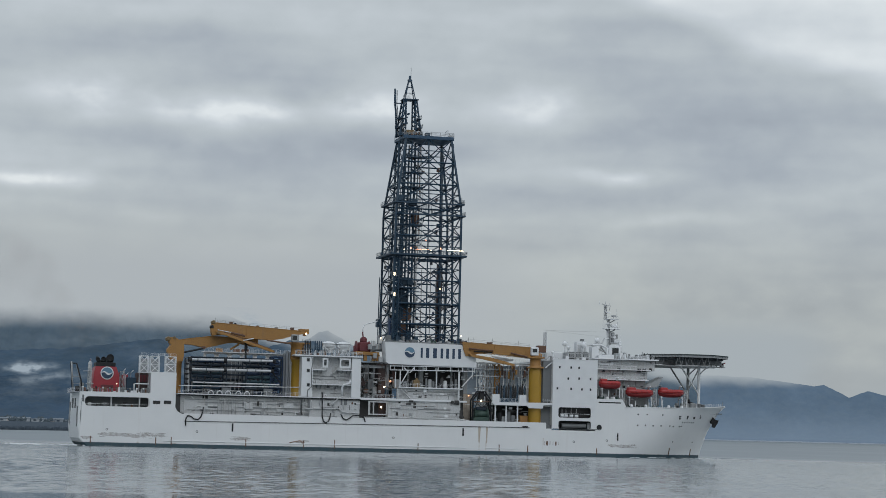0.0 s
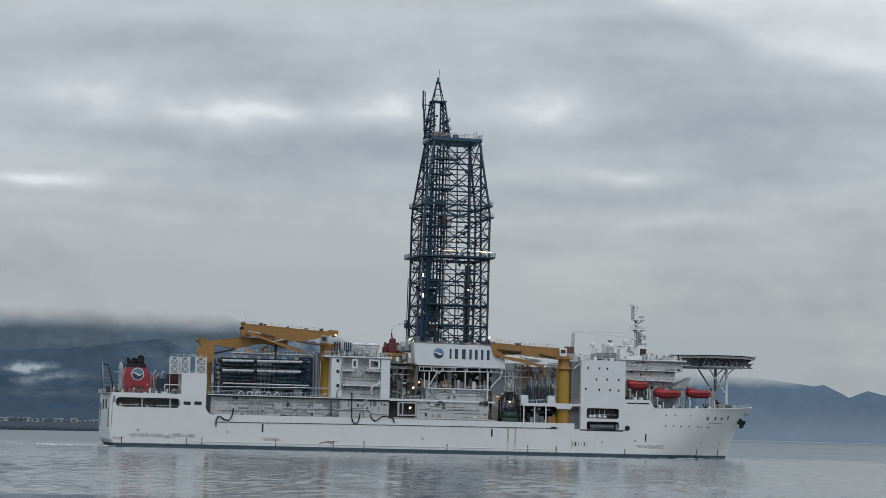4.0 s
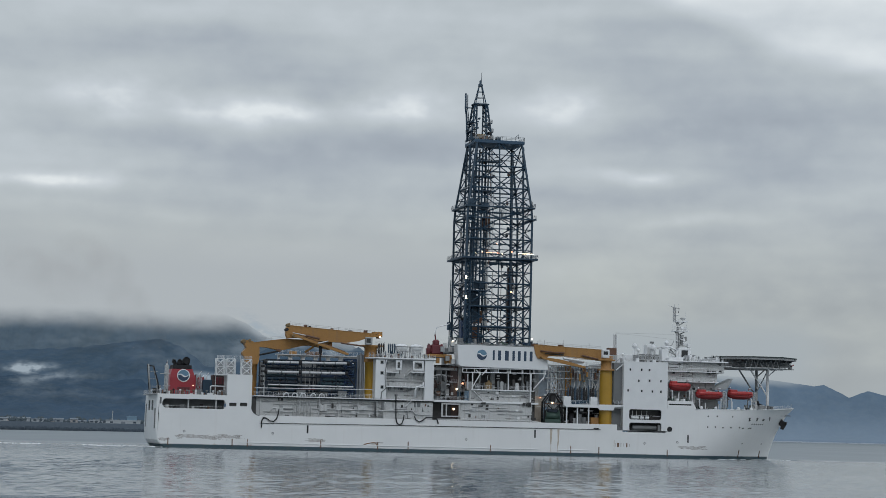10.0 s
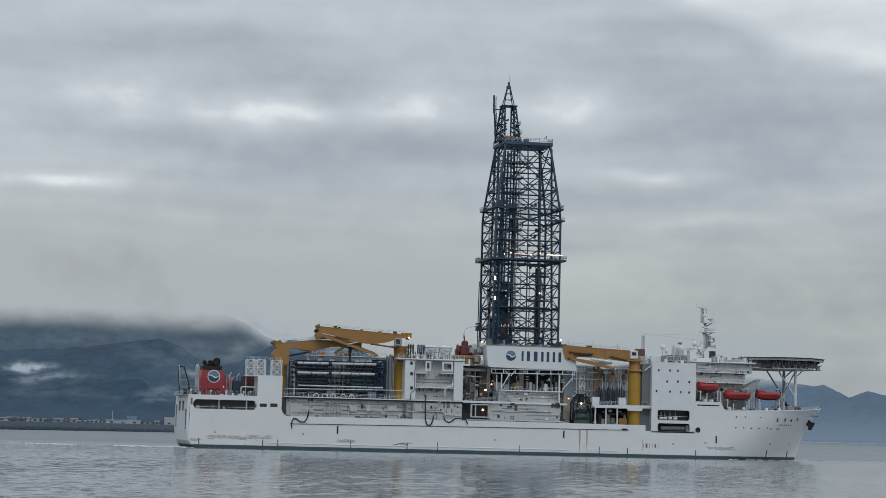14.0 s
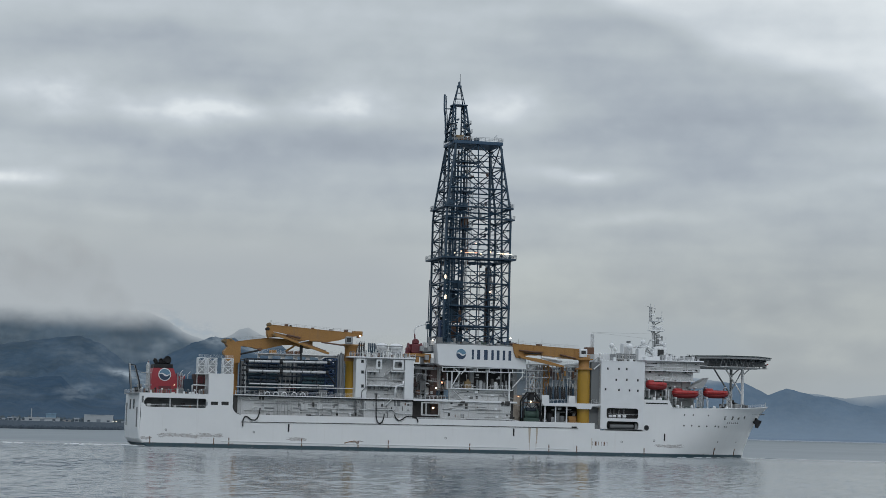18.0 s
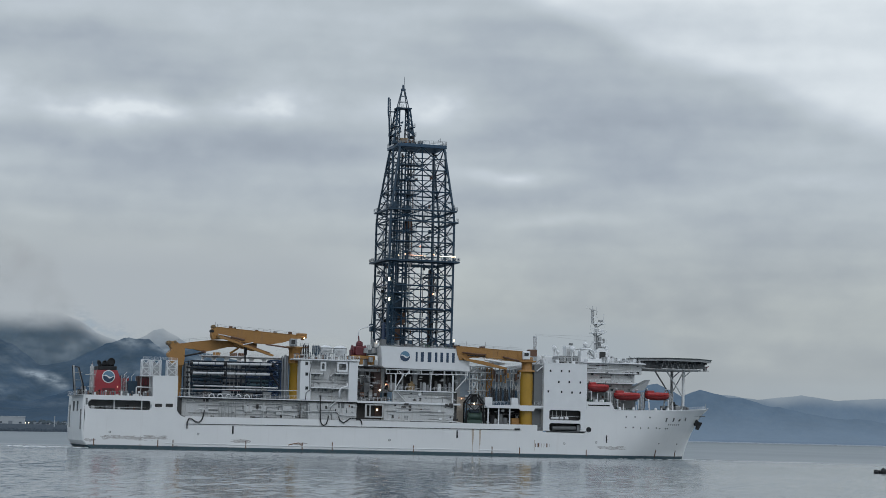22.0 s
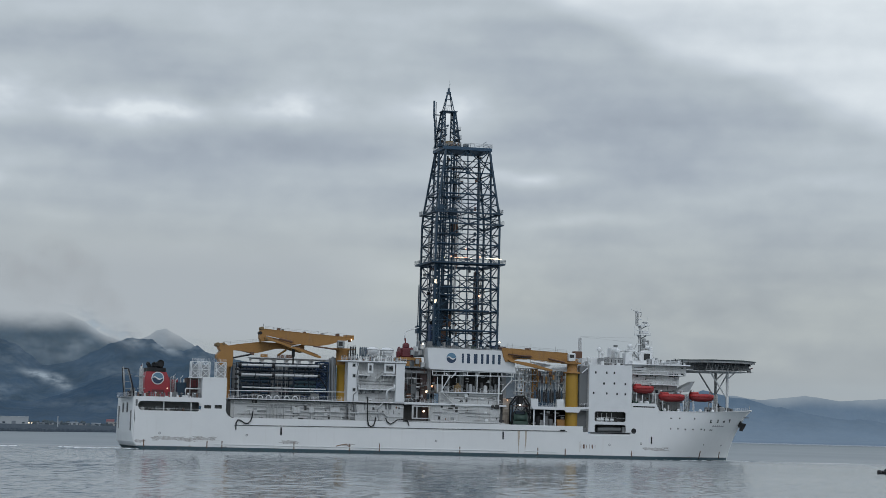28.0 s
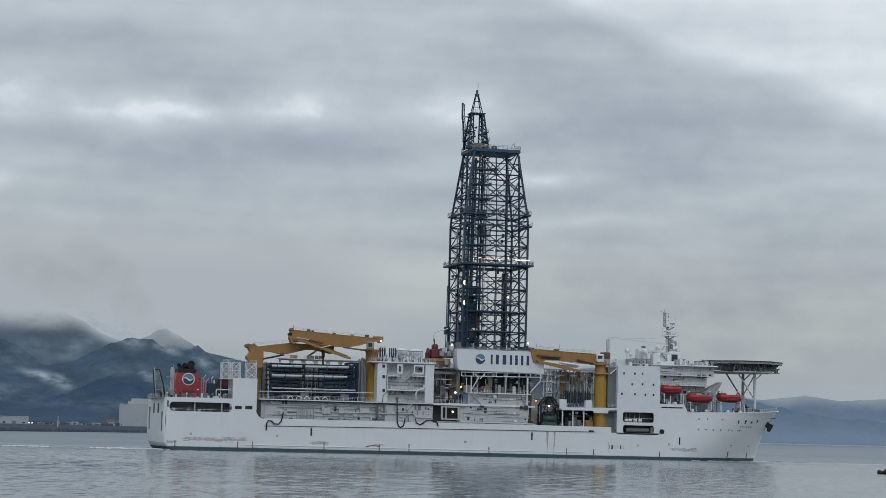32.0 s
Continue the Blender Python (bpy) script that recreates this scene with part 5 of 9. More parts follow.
    # jib folded back below the boom
    box_boom(c, "jib", [(-64.9, 35.0), (-62.5, 34.75), (-57.0, 33.0), (-48.1, 30.1), (-47.0, 29.7), (-47.1, 29.2), (-48.2, 29.4), (-57.0, 32.15), (-62.3, 33.95), (-64.8, 34.2)], -16.6, -15.45, M_OCHRE)
    part("jib_top", Shape().tube([(-62.5, -16.1, 34.8), (-57.0, -16.1, 33.05), (-48.1, -16.1, 30.15)], 0.22, 6), M_RUSTY, c)
    part("hydraulic_ram", Shape().tube([(-64.5, -16.5, 35.45), (-57.4, -16.5, 34.25)], 0.15, 8), M_STEEL, c)
    part("ram_sleeve", Shape().rod((-60.5, -16.5, 34.75), (-56.2, -16.5, 33.9), 0.34, 8), M_RUSTY, c)
    part("hydraulic_ram", Shape().rod((-56.7, -16.6, 32.45), (-53.5, -16.6, 33.25), 0.18, 8), M_STEEL, c)
    part("hydraulic_ram", Shape().rod((-49.46, -16, 32.85), (-42.07, -16, 32.06), 0.24, 8), M_RUSTY, c)
    part("knuckle_pin", Shape().lathe((-64.3, -16.0, 34.6), [(0.34, -0.9), (0.42, -0.8), (0.42, 0.8), (0.34, 0.9)], 14, "Y"), M_TAN, c)
    hook = part("hook_block", Shape().box(-56.0, -55.1, -15.4, -14.6, 29.4, 31.81, 0.12).box(-55.8, -55.3, -15.2, -14.8, 27.0, 29.4, 0.08), M_BLACK, c)
    part("hook", Shape().tube([(-55.5, -15, 27.1), (-55.1, -15, 26.6), (-55.5, -15, 26.2), (-55.9, -15, 26.5)], 0.12, 6), M_BLACK, hook)
    railing(c, [(-64.5, -15, 37.72), (-54.67, -15, 37.08), (-38.82, -15, 36.15)], 0.8, 2.4, M_SLOTGREY, 2, 0.025)
    for px, w, hh, m in ((-60.2, 0.5, 0.7, M_RUSTY), (-58.9, 0.3, 0.5, M_BLACK), (-52.0, 0.4, 0.4, M_RUSTY), (-46.3, 0.5, 0.5, M_GREYWHITE), (-41.5, 0.5, 0.8, M_RUSTY)):
        z = float(np.interp(px, [-64.6, -47.5, -37.0], [37.7, 36.6, 36.0]))
        part("boom_fitting", Shape().box(px - w, px + w, -14.6, -13.4, z, z + hh, 0.06), m, c)
    part("cab", Shape().box(-41.94, -39.83, -17.2, -15.3, 32.61, 34.86, 0.15), M_GREYWHITE, c)
    part("cab_window", Shape().box(-41.73, -40.45, -17.25, -17.1, 33.13, 34.51, 0.05), M_GLASS, c)
    part("aerial", Shape().rod((-64.99, -14, 38.07), (-65.01, -14, 39.2), 0.05, 4), M_BLACK, c)
    block("head_winch", -39.3, -36.3, -14.6, -12.5, 35.2, 36.7, M_OCHRE, c)
    block("head_winch", -38.2, -37.2, -15.0, -14.4, 34.6, 36.2, M_RUSTY, c)
    lamp(c, -37.28, -15.4, 35.19, 0.24)


aft_cranes()


# ---- pipe rack deck ----
def aft_deck():
    d = assembly("side_deck", "white side deck with rails over the pipe gallery")
    x0, x1 = -76.0, -20.6
    part("deck_edge", Shape().box(x0, x1, -18.9, -9, 15.85, 16.15, 0.04), M_CLEAN, d)
    # black strip paints in the shadow line below the deck edge
    part("fascia", Shape().box(x0, x1, -18.8, -18.4, 15.5, 15.85, 0.03), M_BLACK, d)
    railing(d, [(x0, -18.7, 16.15), (-39.2, -18.7, 16.15)], 1.2, 1.5)
    part("handrail_pipe", Shape().tube([(-75.8, -18.0, 18.4), (-39.4, -18.0, 18.9)], 0.14, 6), M_CLEAN, d)
    for px in (-66.25, -63.67, -61.09, -57.99, -55.39):
        part("hose_hoop", Shape().tube([(px + 0.8 * math.cos(a), -18.85, 16.2 + 0.95 * math.sin(a)) for a in [i * math.pi / 8 for i in range(9)]], 0.15, 6), M_CLEAN, d)
    # gallery wall under the side deck
    w = assembly("gallery_wall", "grimy white gallery wall with pipes and small doors")
    part("wall", Shape().box(x0, x1, -17.5, -17.2, 9.6, 15.9), M_WHITE, w)
    for z, r, a, b, m in ((14.6, 0.16, -74, -39, M_WHITE), (13.7, 0.1, -70, -22, M_GREYWHITE), (12.6, 0.22, -58, -36, M_WHITE), (11.4, 0.12, -73, -30, M_WHITE), (10.8, 0.2, -40, -21, M_GREYWHITE)):
        part("pipe", Shape().tube([(a, -17.75, z), (b, -17.75, z)], r, 8), m, w)
    for i in range(6):
        px = -63.85 + i * 1.05
        part("gooseneck_vent", Shape().tube([(px, -18.0, 10), (px, -18.0, 14.2), (px + 0.15, -18.2, 14.8), (px + 0.45, -18.3, 14.9), (px + 0.65, -18.3, 14.3)], 0.13, 8), M_WHITE, w)
    for px, pz, ww, hh in ((-54.62, 12.93, 2.2, 1.9), (-49.93, 13.05, 1.6, 1.6), (-42.59, 13.25, 3.0, 1.4), (-68.07, 12.06, 2.2, 1.2), (-45.53, 11.8, 1.2, 0.9)):
        block("locker", px - ww / 2, px + ww / 2, -18.3, -17.4, pz - hh / 2, pz + hh / 2, M_WHITE, w)
    # dark blocks paint openings that are not cut into the wall
    for px, pz, ww, hh in ((-51.81, 13.68, 0.5, 1.3), (-36.12, 13.77, 0.6, 2.2), (-38.56, 12.84, 0.25, 4.5), (-53.15, 10.4, 1.6, 0.5), (-44.27, 10.8, 0.6, 0.7), (-44.3, 11.66, 0.5, 0.5), (-48.8, 10.51, 0.5, 0.5), (-67.72, 15.14, 1.6, 0.8), (-65.96, 10.41, 0.4, 0.4)):
        block("opening", px - ww / 2, px + ww / 2, -18.4 if pz > 12 and ww < 0.55 else -17.65, -17.4, pz - hh / 2, pz + hh / 2, M_DARKIN, w)
    for pa, pb in (((-72.88, -17.5, 9.89), (-69.88, -17.5, 12.52)), ((-69.88, -17.5, 12.52), (-64.21, -17.5, 12.67)), ((-72.66, -18.2, 15.66), (-71.25, -18.2, 14.51))):
        part("brace", Shape().rod(pa, pb, 0.2, 6), M_WHITE, w)
    stair(w, -29.52, 14.63, -27.63, 16.4, -17.6)
    part("shelf", Shape().box(-37.48, -28.14, -18.6, -17, 12.38, 12.72, 0.03), M_WHITE, w)
    part("brace", Shape().rod((-28.36, -18, 12.76), (-26.01, -18, 11.1), 0.2, 6), M_WHITE, w)
    for px in range(-74, -20, 6):
        part("stanchion", Shape().rod((px, -18.3, 9.6), (px, -18.3, 15.9), 0.12, 6), M_WHITE, w)
    clutter(w, -74.5, -21.5, 9.8, 15.3, -17.5, 64, 31, 0.6)
    # hoses hanging over the side
    for pts in (((-73.54, -19.3, 6.49), (-73.52, -19.3, 8.52), (-72.96, -19.3, 9.55), (-72.1, -19.3, 9.4), (-71.05, -19.3, 8.59), (-69.85, -19.3, 8.45), (-69.02, -19.3, 9.31), (-68.54, -19.2, 10.85), (-68.41, -19.2, 12.21)),
                ((-32.56, -19.3, 17.63), (-32.45, -19.3, 13.85), (-32.36, -19.3, 10.42), (-31.96, -19.3, 8.88), (-31.16, -19.3, 8.39), (-30.38, -19.3, 8.92), (-29.97, -19.3, 10.14), (-29.83, -19.3, 11.51)),
                ((-26.65, -19.3, 11.25), (-26.09, -19.3, 10.06), (-25.01, -19.3, 9.4), (-23.97, -19.3, 9.94), (-22.93, -19.3, 10.75), (-21.34, -19.3, 10.87), (-19.91, -19.3, 10.74), (-19.36, -19.3, 10.06), (-19.07, -19.3, 9.03))):
        part("hose", Shape().tube(pts, 0.19, 8), M_BLACK, ship, "black bunkering hose hung over the side")
    # pipe racks
    r = assembly("pipe_rack", "dark blue racks of riser pipe under long white pipes")
    xa, xb = -72.1, -42.19
    part("floor", Shape().box(xa - 3, xb + 1, -15.5, 14, 16.0, 16.3, 0.03), M_SLOTGREY, r)
    part("back_wall", Shape().box(xa + 1, xb - 1, 4.0, 4.3, 16.3, 27.0, 0.03), M_SLOTGREY, r)
    for x in (-71.9, -66.0, -61.2, -55.3, -50.4, -44.6):
        for y in (-15, -8, 0):
            part("post", Shape().bar((x, y, 16.2), (x, y, 27.4), 0.3), M_RACK, r)
        for z in (19.2, 22.6, 27.2):
            part("cross_beam", Shape().bar((x, -15, z), (x, 2, z), 0.26), M_RACK, r)
    for x in (-60.2, -58.7, -57.4, -56.2):
        part("post", Shape().bar((x, -7.5, 16.2), (x, -7.5, 27.0), 0.2), M_GREYWHITE, r)
    for y in (-15, -8):
        for z in (16.9, 22.2, 24.9, 27.2):
            part("rail_beam", Shape().bar((xa, y, z), (xb - 2, y, z), 0.2), M_RACK, r)
    rnd = random.Random(5)
    for a, b in ((-71.0, -61.6), (-55.0, -45.4)):
        for k in range(9):
            z = 16.95 + k * 1.15
            for y in (-13.4, -10.6, -6.4):
                if rnd.random() < (0.86 if k not in (2, 6) else 0.3):
                    part("riser_pipe", Shape().rod((a + rnd.uniform(-0.5, 0.9), y + rnd.uniform(-0.2, 0.2), z), (b + rnd.uniform(-0.9, 0.5), y, z), rnd.uniform(0.42, 0.56), 10), rnd.choice((M_NAVY, M_RACK, M_TEAL, M_BLUE, M_RACK)), r)
        for k in range(4):
            x = a + (b - a) * (k + 0.5) / 4
            for z in (18.1, 20.9, 25.4):
                part("flange", Shape().lathe((x, -13.4, z), [(0.62, -0.16), (0.66, 0.0), (0.62, 0.16)], 12, "X"), M_BLACK if k % 2 else M_RACK, r)
    for a, b, z in ((-61.5, -55.2, 18.2), (-61.5, -55.2, 20.9), (-61.3, -55.4, 25.2)):
        part("riser_pipe", Shape().rod((a, -5, z), (b, -5, z), 0.45, 10), M_RACK, r)
    for xa2, za, xb2, zb, rr in ((-72.32, 26.35, -46.79, 26.65, 0.38), (-72.22, 23.46, -47.75, 23.6, 0.36), (-71.41, 19.56, -45.18, 19.55, 0.22)):
        part("long_pipe", Shape().rod((xa2, -15.8, za), (xb2, -15.8, zb), rr, 12), M_STEEL, r, "long pale steel pipe")
    for px, py, rr in ((-61.81, 26.48, 0.85), (-61.72, 23.55, 0.75), (-72.25, 23.54, 0.75), (-47.44, 23.61, 0.6), (-72.3, 26.35, 0.6), (-47.0, 26.6, 0.6)):
        part("clamp", Shape().lathe((px, -15.8, py), [(rr * 0.8, -0.45), (rr, -0.3), (rr, 0.3), (rr * 0.8, 0.45)], 12, "X"), M_BLACK, r)
    for px, py in ((-70.11, 26.33), (-64.93, 26.45), (-54.51, 26.5), (-51.02, 26.55), (-55.12, 23.55), (-67.43, 23.51), (-58.77, 23.56), (-52.51, 23.57), (-68.0, 19.56), (-59.0, 19.56), (-50.0, 19.56)):
        part("clamp", Shape().lathe((px, -15.8, py), [(0.44, -0.14), (0.44, 0.14)], 10, "X"), M_SLOTGREY, r)
    part("red_pipe", Shape().rod((-70.97, -15.4, 18.55), (-56.78, -15.4, 18.53), 0.16, 8), M_MAROON, r)
    part("stand", Shape().rod((-73.01, -16, 25.56), (-72.72, -16, 16.7), 0.3, 8), M_GREYWHITE, r)
    for k in range(5):
        part("elbow", Shape().lathe((-73.24, -16, 25.04 - k * 1.5), [(0.5, -0.3), (0.65, 0), (0.5, 0.3)], 10), M_BLACK, r)
    part("ram", Shape().rod((-47.25, -16, 23.1), (-44.88, -16, 20.07), 0.2, 6), M_BLACK, r)
    # deep blue lattice at the rack's end and a bundle of grey standpipes
    lattice(r, "end_tower", -47.6, -44.1, -14.2, -11, 16.3, 28.0, 5, 0.24, M_BLUE)
    part("end_tower", Shape().box(-46.9, -44.8, -10.6, -9, 16.3, 27.2, 0.06), M_BLUE, r)
    for px, py, rr, zt in ((-43.3, -12.2, 0.42, 29.4), (-42.5, -12.8, 0.5, 29.9), (-41.7, -12.3, 0.42, 29.6), (-42.2, -11.2, 0.6, 28.4)):
        part("standpipe", Shape().lathe((px, py, 0), [(rr, 16.3), (rr, zt - 0.5), (rr * 0.6, zt), (0.05, zt + 0.1)], 12), M_STANDPIPE, r, "grey upright standpipe")
    for i, px in enumerate((-68.31, -62.43, -55.49, -49.73)):
        block("machinery", px, px + 2.6, -15.6, -14.2, 16.3, 17.8 + 0.4 * (i % 2), M_SLOTGREY if i % 2 else M_DARKIN, r)
    # white gantry beyond the racks
    g = assembly("gantry_bridge", "white gantry bridge with rounded openings")
    gx0, gx1 = -65.43, -37.33
    zg0, zg1 = 27.3, 29.41
    nn = 7
    holes = [(gx0 + (gx1 - gx0) * (i + 0.15) / nn, gx0 + (gx1 - gx0) * (i + 0.85) / nn, zg0 + 0.6, zg1 - 0.45) for i in range(nn)]
    part("web", Shape().wall(gx0, gx1, zg0, zg1, 6, 0.5, holes, 0.5), M_CLEAN, g)
    part("walkway", Shape().box(gx0 - 0.5, gx1 + 0.3, 5, 8, zg1, zg1 + 0.25, 0.03), M_CLEAN, g)
    railing(g, [(gx0, 5.1, zg1 + 0.2), (gx1, 5.1, zg1 + 0.2)], 1.2, 1.4)
    for i, px in enumerate((-61.58, -56.2, -53.5)):
        block("fan_box", px, px + 2.2, 6.3, 7.6, zg1 + 0.25, zg1 + 1.3, M_RUSTY if i else M_OCHRE, g)
    for x in (gx0 + 0.5, (gx0 + gx1) / 2, gx1 - 0.5):
        part("support", Shape().box(x - 0.4, x + 0.4, 6, 6.6, 16.2, zg0, 0.05), M_WHITE, g)


aft_deck()


# ---- white deckhouse amidships ----
def mid_house():
    h = assembly("deckhouse", "white deckhouse with recessed balconies and ladders")
    x0, x1 = -39.0, -20.75
    top = 28.4
    a, b = -35.58, -23.58
    part("tower", Shape().box(x0, a, -19, -6, 16.15, top, 0.06), M_CLEAN, h)
    part("tower", Shape().box(b, x1, -19, -6, 16.15, top, 0.06), M_CLEAN, h)
    part("recess_wall", Shape().box(a, b, -16.6, -6, 16.15, top, 0.02), M_WHITE, h)
    part("roof", Shape().box(x0 - 2.3, x1 + 0.5, -19.2, -5.5, top, top + 0.4, 0.05), M_CLEAN, h)
    railing(h, [(x0 - 2.2, -19.1, top + 0.4), (x1 + 0.4, -19.1, top + 0.4)], 1.2, 1.5)
    for z, xa, xb in ((24.49, a, -31.72), (24.63, -27.83, b), (20.1, a, b)):
        part("balcony", Shape().box(xa, xb, -19, -16.5, z - 0.3, z, 0.04), M_CLEAN, h)
    # square-framed openings at the top
    for xa, xb in ((-32.66, -30.9), (-27.36, -24)):
        z0, z1 = 25.1, 28.03
        part("frame", Shape().wall(xa, xb, z0, z1, -19, 0.4, [(xa + 0.45, xb - 0.45, z0 + 0.5, z1 - 0.5)], 0.35), M_CLEAN, h)
    stair(h, -29.36, 23.25, -27.45, 25.04, -17.8)
    stair(h, -29.24, 19.11, -26.98, 20.91, -17.8)
    part("duct", Shape().tube([(-26.41, -19.1, 16.77), (-26.47, -19.1, 19.18), (-25.96, -19.1, 20.06), (-24.03, -19.1, 20.63), (-24.06, -19.1, 21.66)], 0.3, 8), M_CLEAN, h)
    part("duct", Shape().tube([(-36.08, -19.2, 28.19), (-35.69, -19.2, 26.65), (-36.06, -19.2, 24.06), (-35.83, -19.2, 19.25), (-37.03, -19.2, 18.19), (-37.15, -19.2, 16.13)], 0.13, 6), M_SLOTGREY, h)
    for px, pz in ((-37.07, 27.3), (-36.98, 24.04), (-36.86, 19.74)):
        part("window", Shape().box(px - 0.5, px + 0.5, -19.08, -18.8, pz - 0.55, pz + 0.55, 0.05), M_GREYWHITE, h)
        part("pane", Shape().box(px - 0.36, px + 0.36, -19.11, -19.0, pz - 0.4, pz + 0.4), M_GLASS, h)
    for px, pz, w, hh in ((-30.21, 19.62, 1.0, 1.3), (-24.55, 26.89, 1.2, 1.0), (-25.95, 19.57, 0.9, 0.8), (-31.47, 26.67, 0.8, 1.6)):
        block("door", px - w / 2, px + w / 2, -16.75, -16.5, pz - hh / 2, pz + hh / 2, M_SLOTGREY, h)
    for z in (22.57, 21.7):
        part("conduit", Shape().tube([(a, -16.8, z), (b, -16.8, z)], 0.09, 6), M_GREYWHITE, h)
    clutter(h, a + 0.4, b - 0.4, 16.4, 28.0, -16.6, 26, 32, 1.4)
    # lower storey below the side deck
    lo = assembly("lower_house", "grimy white lower deckhouse wall with doors")
    part("wall", Shape().box(-36.14, -20.7, -18.3, -10, 9.6, 15.35, 0.04), M_WHITE, lo)
    for px, pz, w, hh in ((-36.37, 13.75, 0.7, 2.6), (-26.36, 14.88, 0.5, 2.0), (-25.11, 14.74, 1.0, 1.6), (-38.82, 13.34, 0.3, 4.0)):
        block("door", px - w / 2, px + w / 2, -18.45, -18.2, pz - hh / 2, pz + hh / 2, M_SLOTGREY, lo)
    part("shelf", Shape().box(-35.01, -27.26, -18.9, -18.2, 12.58, 12.92, 0.03), M_WHITE, lo)
    part("duct", Shape().tube([(-27.28, -18.7, 12.96), (-26.18, -18.7, 11.78), (-23.52, -18.7, 11.51)], 0.18, 6), M_WHITE, lo)
    stair(lo, -29.42, 13.94, -27.35, 16.06, -19.1, 0.6)
    clutter(lo, -35.69, -21, 9.8, 15.2, -18.3, 24, 33, 0.4)
    rr = random.Random(71)
    for i in range(34):
        px = x0 - 2.0 + (x1 - x0 + 2.4) * (i + rr.random()) / 34
        hh, m = rr.uniform(0.5, 2.1), rr.choice((M_SLOTGREY, M_NAVY, M_GREYWHITE, M_DARKIN, M_WHITE))
        part("roof_pipe", Shape().rod((px, -18.2, top + 0.4), (px, -18.2, top + 0.4 + hh), rr.uniform(0.06, 0.15), 6), m, h)
        if i % 3 == 0:
            part("roof_pipe", Shape().tube([(px, -18.2, top + 0.4 + hh), (px + rr.uniform(1.0, 3.2), -18.2, top + 0.4 + hh)], 0.09, 6), m, h)
    for i in range(9):
        px = x0 - 1.6 + 2.15 * i
        block("roof_valve", px, px + rr.uniform(0.3, 0.9), -17.6, -16.8, top + 0.4, top + 0.8 + rr.uniform(0.2, 1.0), rr.choice((M_SLOTGREY, M_RUSTY, M_GREYWHITE)), h, c=0.04)
    # dark strip painting in the shadow line under the roof edge
    part("roof_shadow_strip", Shape().box(x0 - 2.2, x1 + 0.4, -19.12, -19.0, top - 0.25, top - 0.02), M_SLOTGREY, h)
    for z, xa, xb in ((24.49, a, -31.72), (24.63, -27.83, b), (20.1, a, b)):
        for k in range(int((xb - xa) / 1.3) + 1):
            px = xa + 0.3 + 1.3 * k
            # support brackets in grey, also standing in for shade below the balconies
            part("bracket", Shape().add([(px, -18.8, z - 0.3), (px, -16.6, z - 0.3), (px, -16.6, z - 1.3), (px + 0.08, -18.8, z - 0.3), (px + 0.08, -16.6, z - 0.3), (px + 0.08, -16.6, z - 1.3)], [(0, 1, 2), (3, 5, 4), (0, 3, 4, 1), (1, 4, 5, 2), (2, 5, 3, 0)]), M_GREYWHITE, h)
        railing(h, [(xa, -18.9, z), (xb, -18.9, z)], 1.0, 1.2)
    # roof gear: bottles and two white tanks on frames
    for i in range(3):
        px = -37.35 + i * 0.75
        part("gas_bottle", Shape().lathe((px, -15, 0), [(0.26, top + 0.4), (0.26, 32.96), (0.1, 33.22)], 8), M_BLACK, h)
    for i in range(4):
        px = -34.35 + i * 0.62
        part("gas_bottle", Shape().lathe((px, -15.2, 0), [(0.24, top + 1.6), (0.24, 32.9), (0.08, 33.25)], 8), M_NAVY, h)
    for i in range(6):
        px = -36.18 + i * 0.9
        part("manifold_pipe", Shape().rod((px, -15.6, top + 0.4), (px, -15.6, top + 2.0 + 0.4 * (i % 2)), 0.16, 6), M_NAVY if i % 2 else M_STEEL, h)
    for px in (-30.07, -25.43):
        t = assembly("roof_tank", "white domed tank on a braced frame")
        zb, zt = 31.67, 33.24
        part("tank", Shape().lathe((px, -14, 0), [(0.5, zb - 2.0), (1.35, zb - 1.5), (1.8, zb - 0.7), (1.85, zb - 0.3), (2.1, zb - 0.22), (2.1, zt - 0.75), (1.95, zt - 0.5), (1.3, zt - 0.15), (0.4, zt + 0.02), (0.05, zt + 0.04)], 24), M_CLEAN, t)
        part("rim", Shape().lathe((px, -14, 0), [(2.12, zt - 0.95), (2.24, zt - 0.9), (2.24, zt - 0.72), (2.12, zt - 0.68)], 24), M_GREYWHITE, t)
        for sx in (-1, 1):
            for sy in (-1, 1):
                part("leg", Shape().rod((px + sx * 1.75, -14 + sy * 1.5, top + 0.4), (px + sx * 1.75, -14 + sy * 1.5, zb + 0.4), 0.13, 6), M_CLEAN, t)
            part("brace", Shape().rod((px - sx * 1.75, -15.5, top + 0.5), (px + sx * 1.75, -15.5, zb), 0.09, 6), M_CLEAN, t)


mid_house()


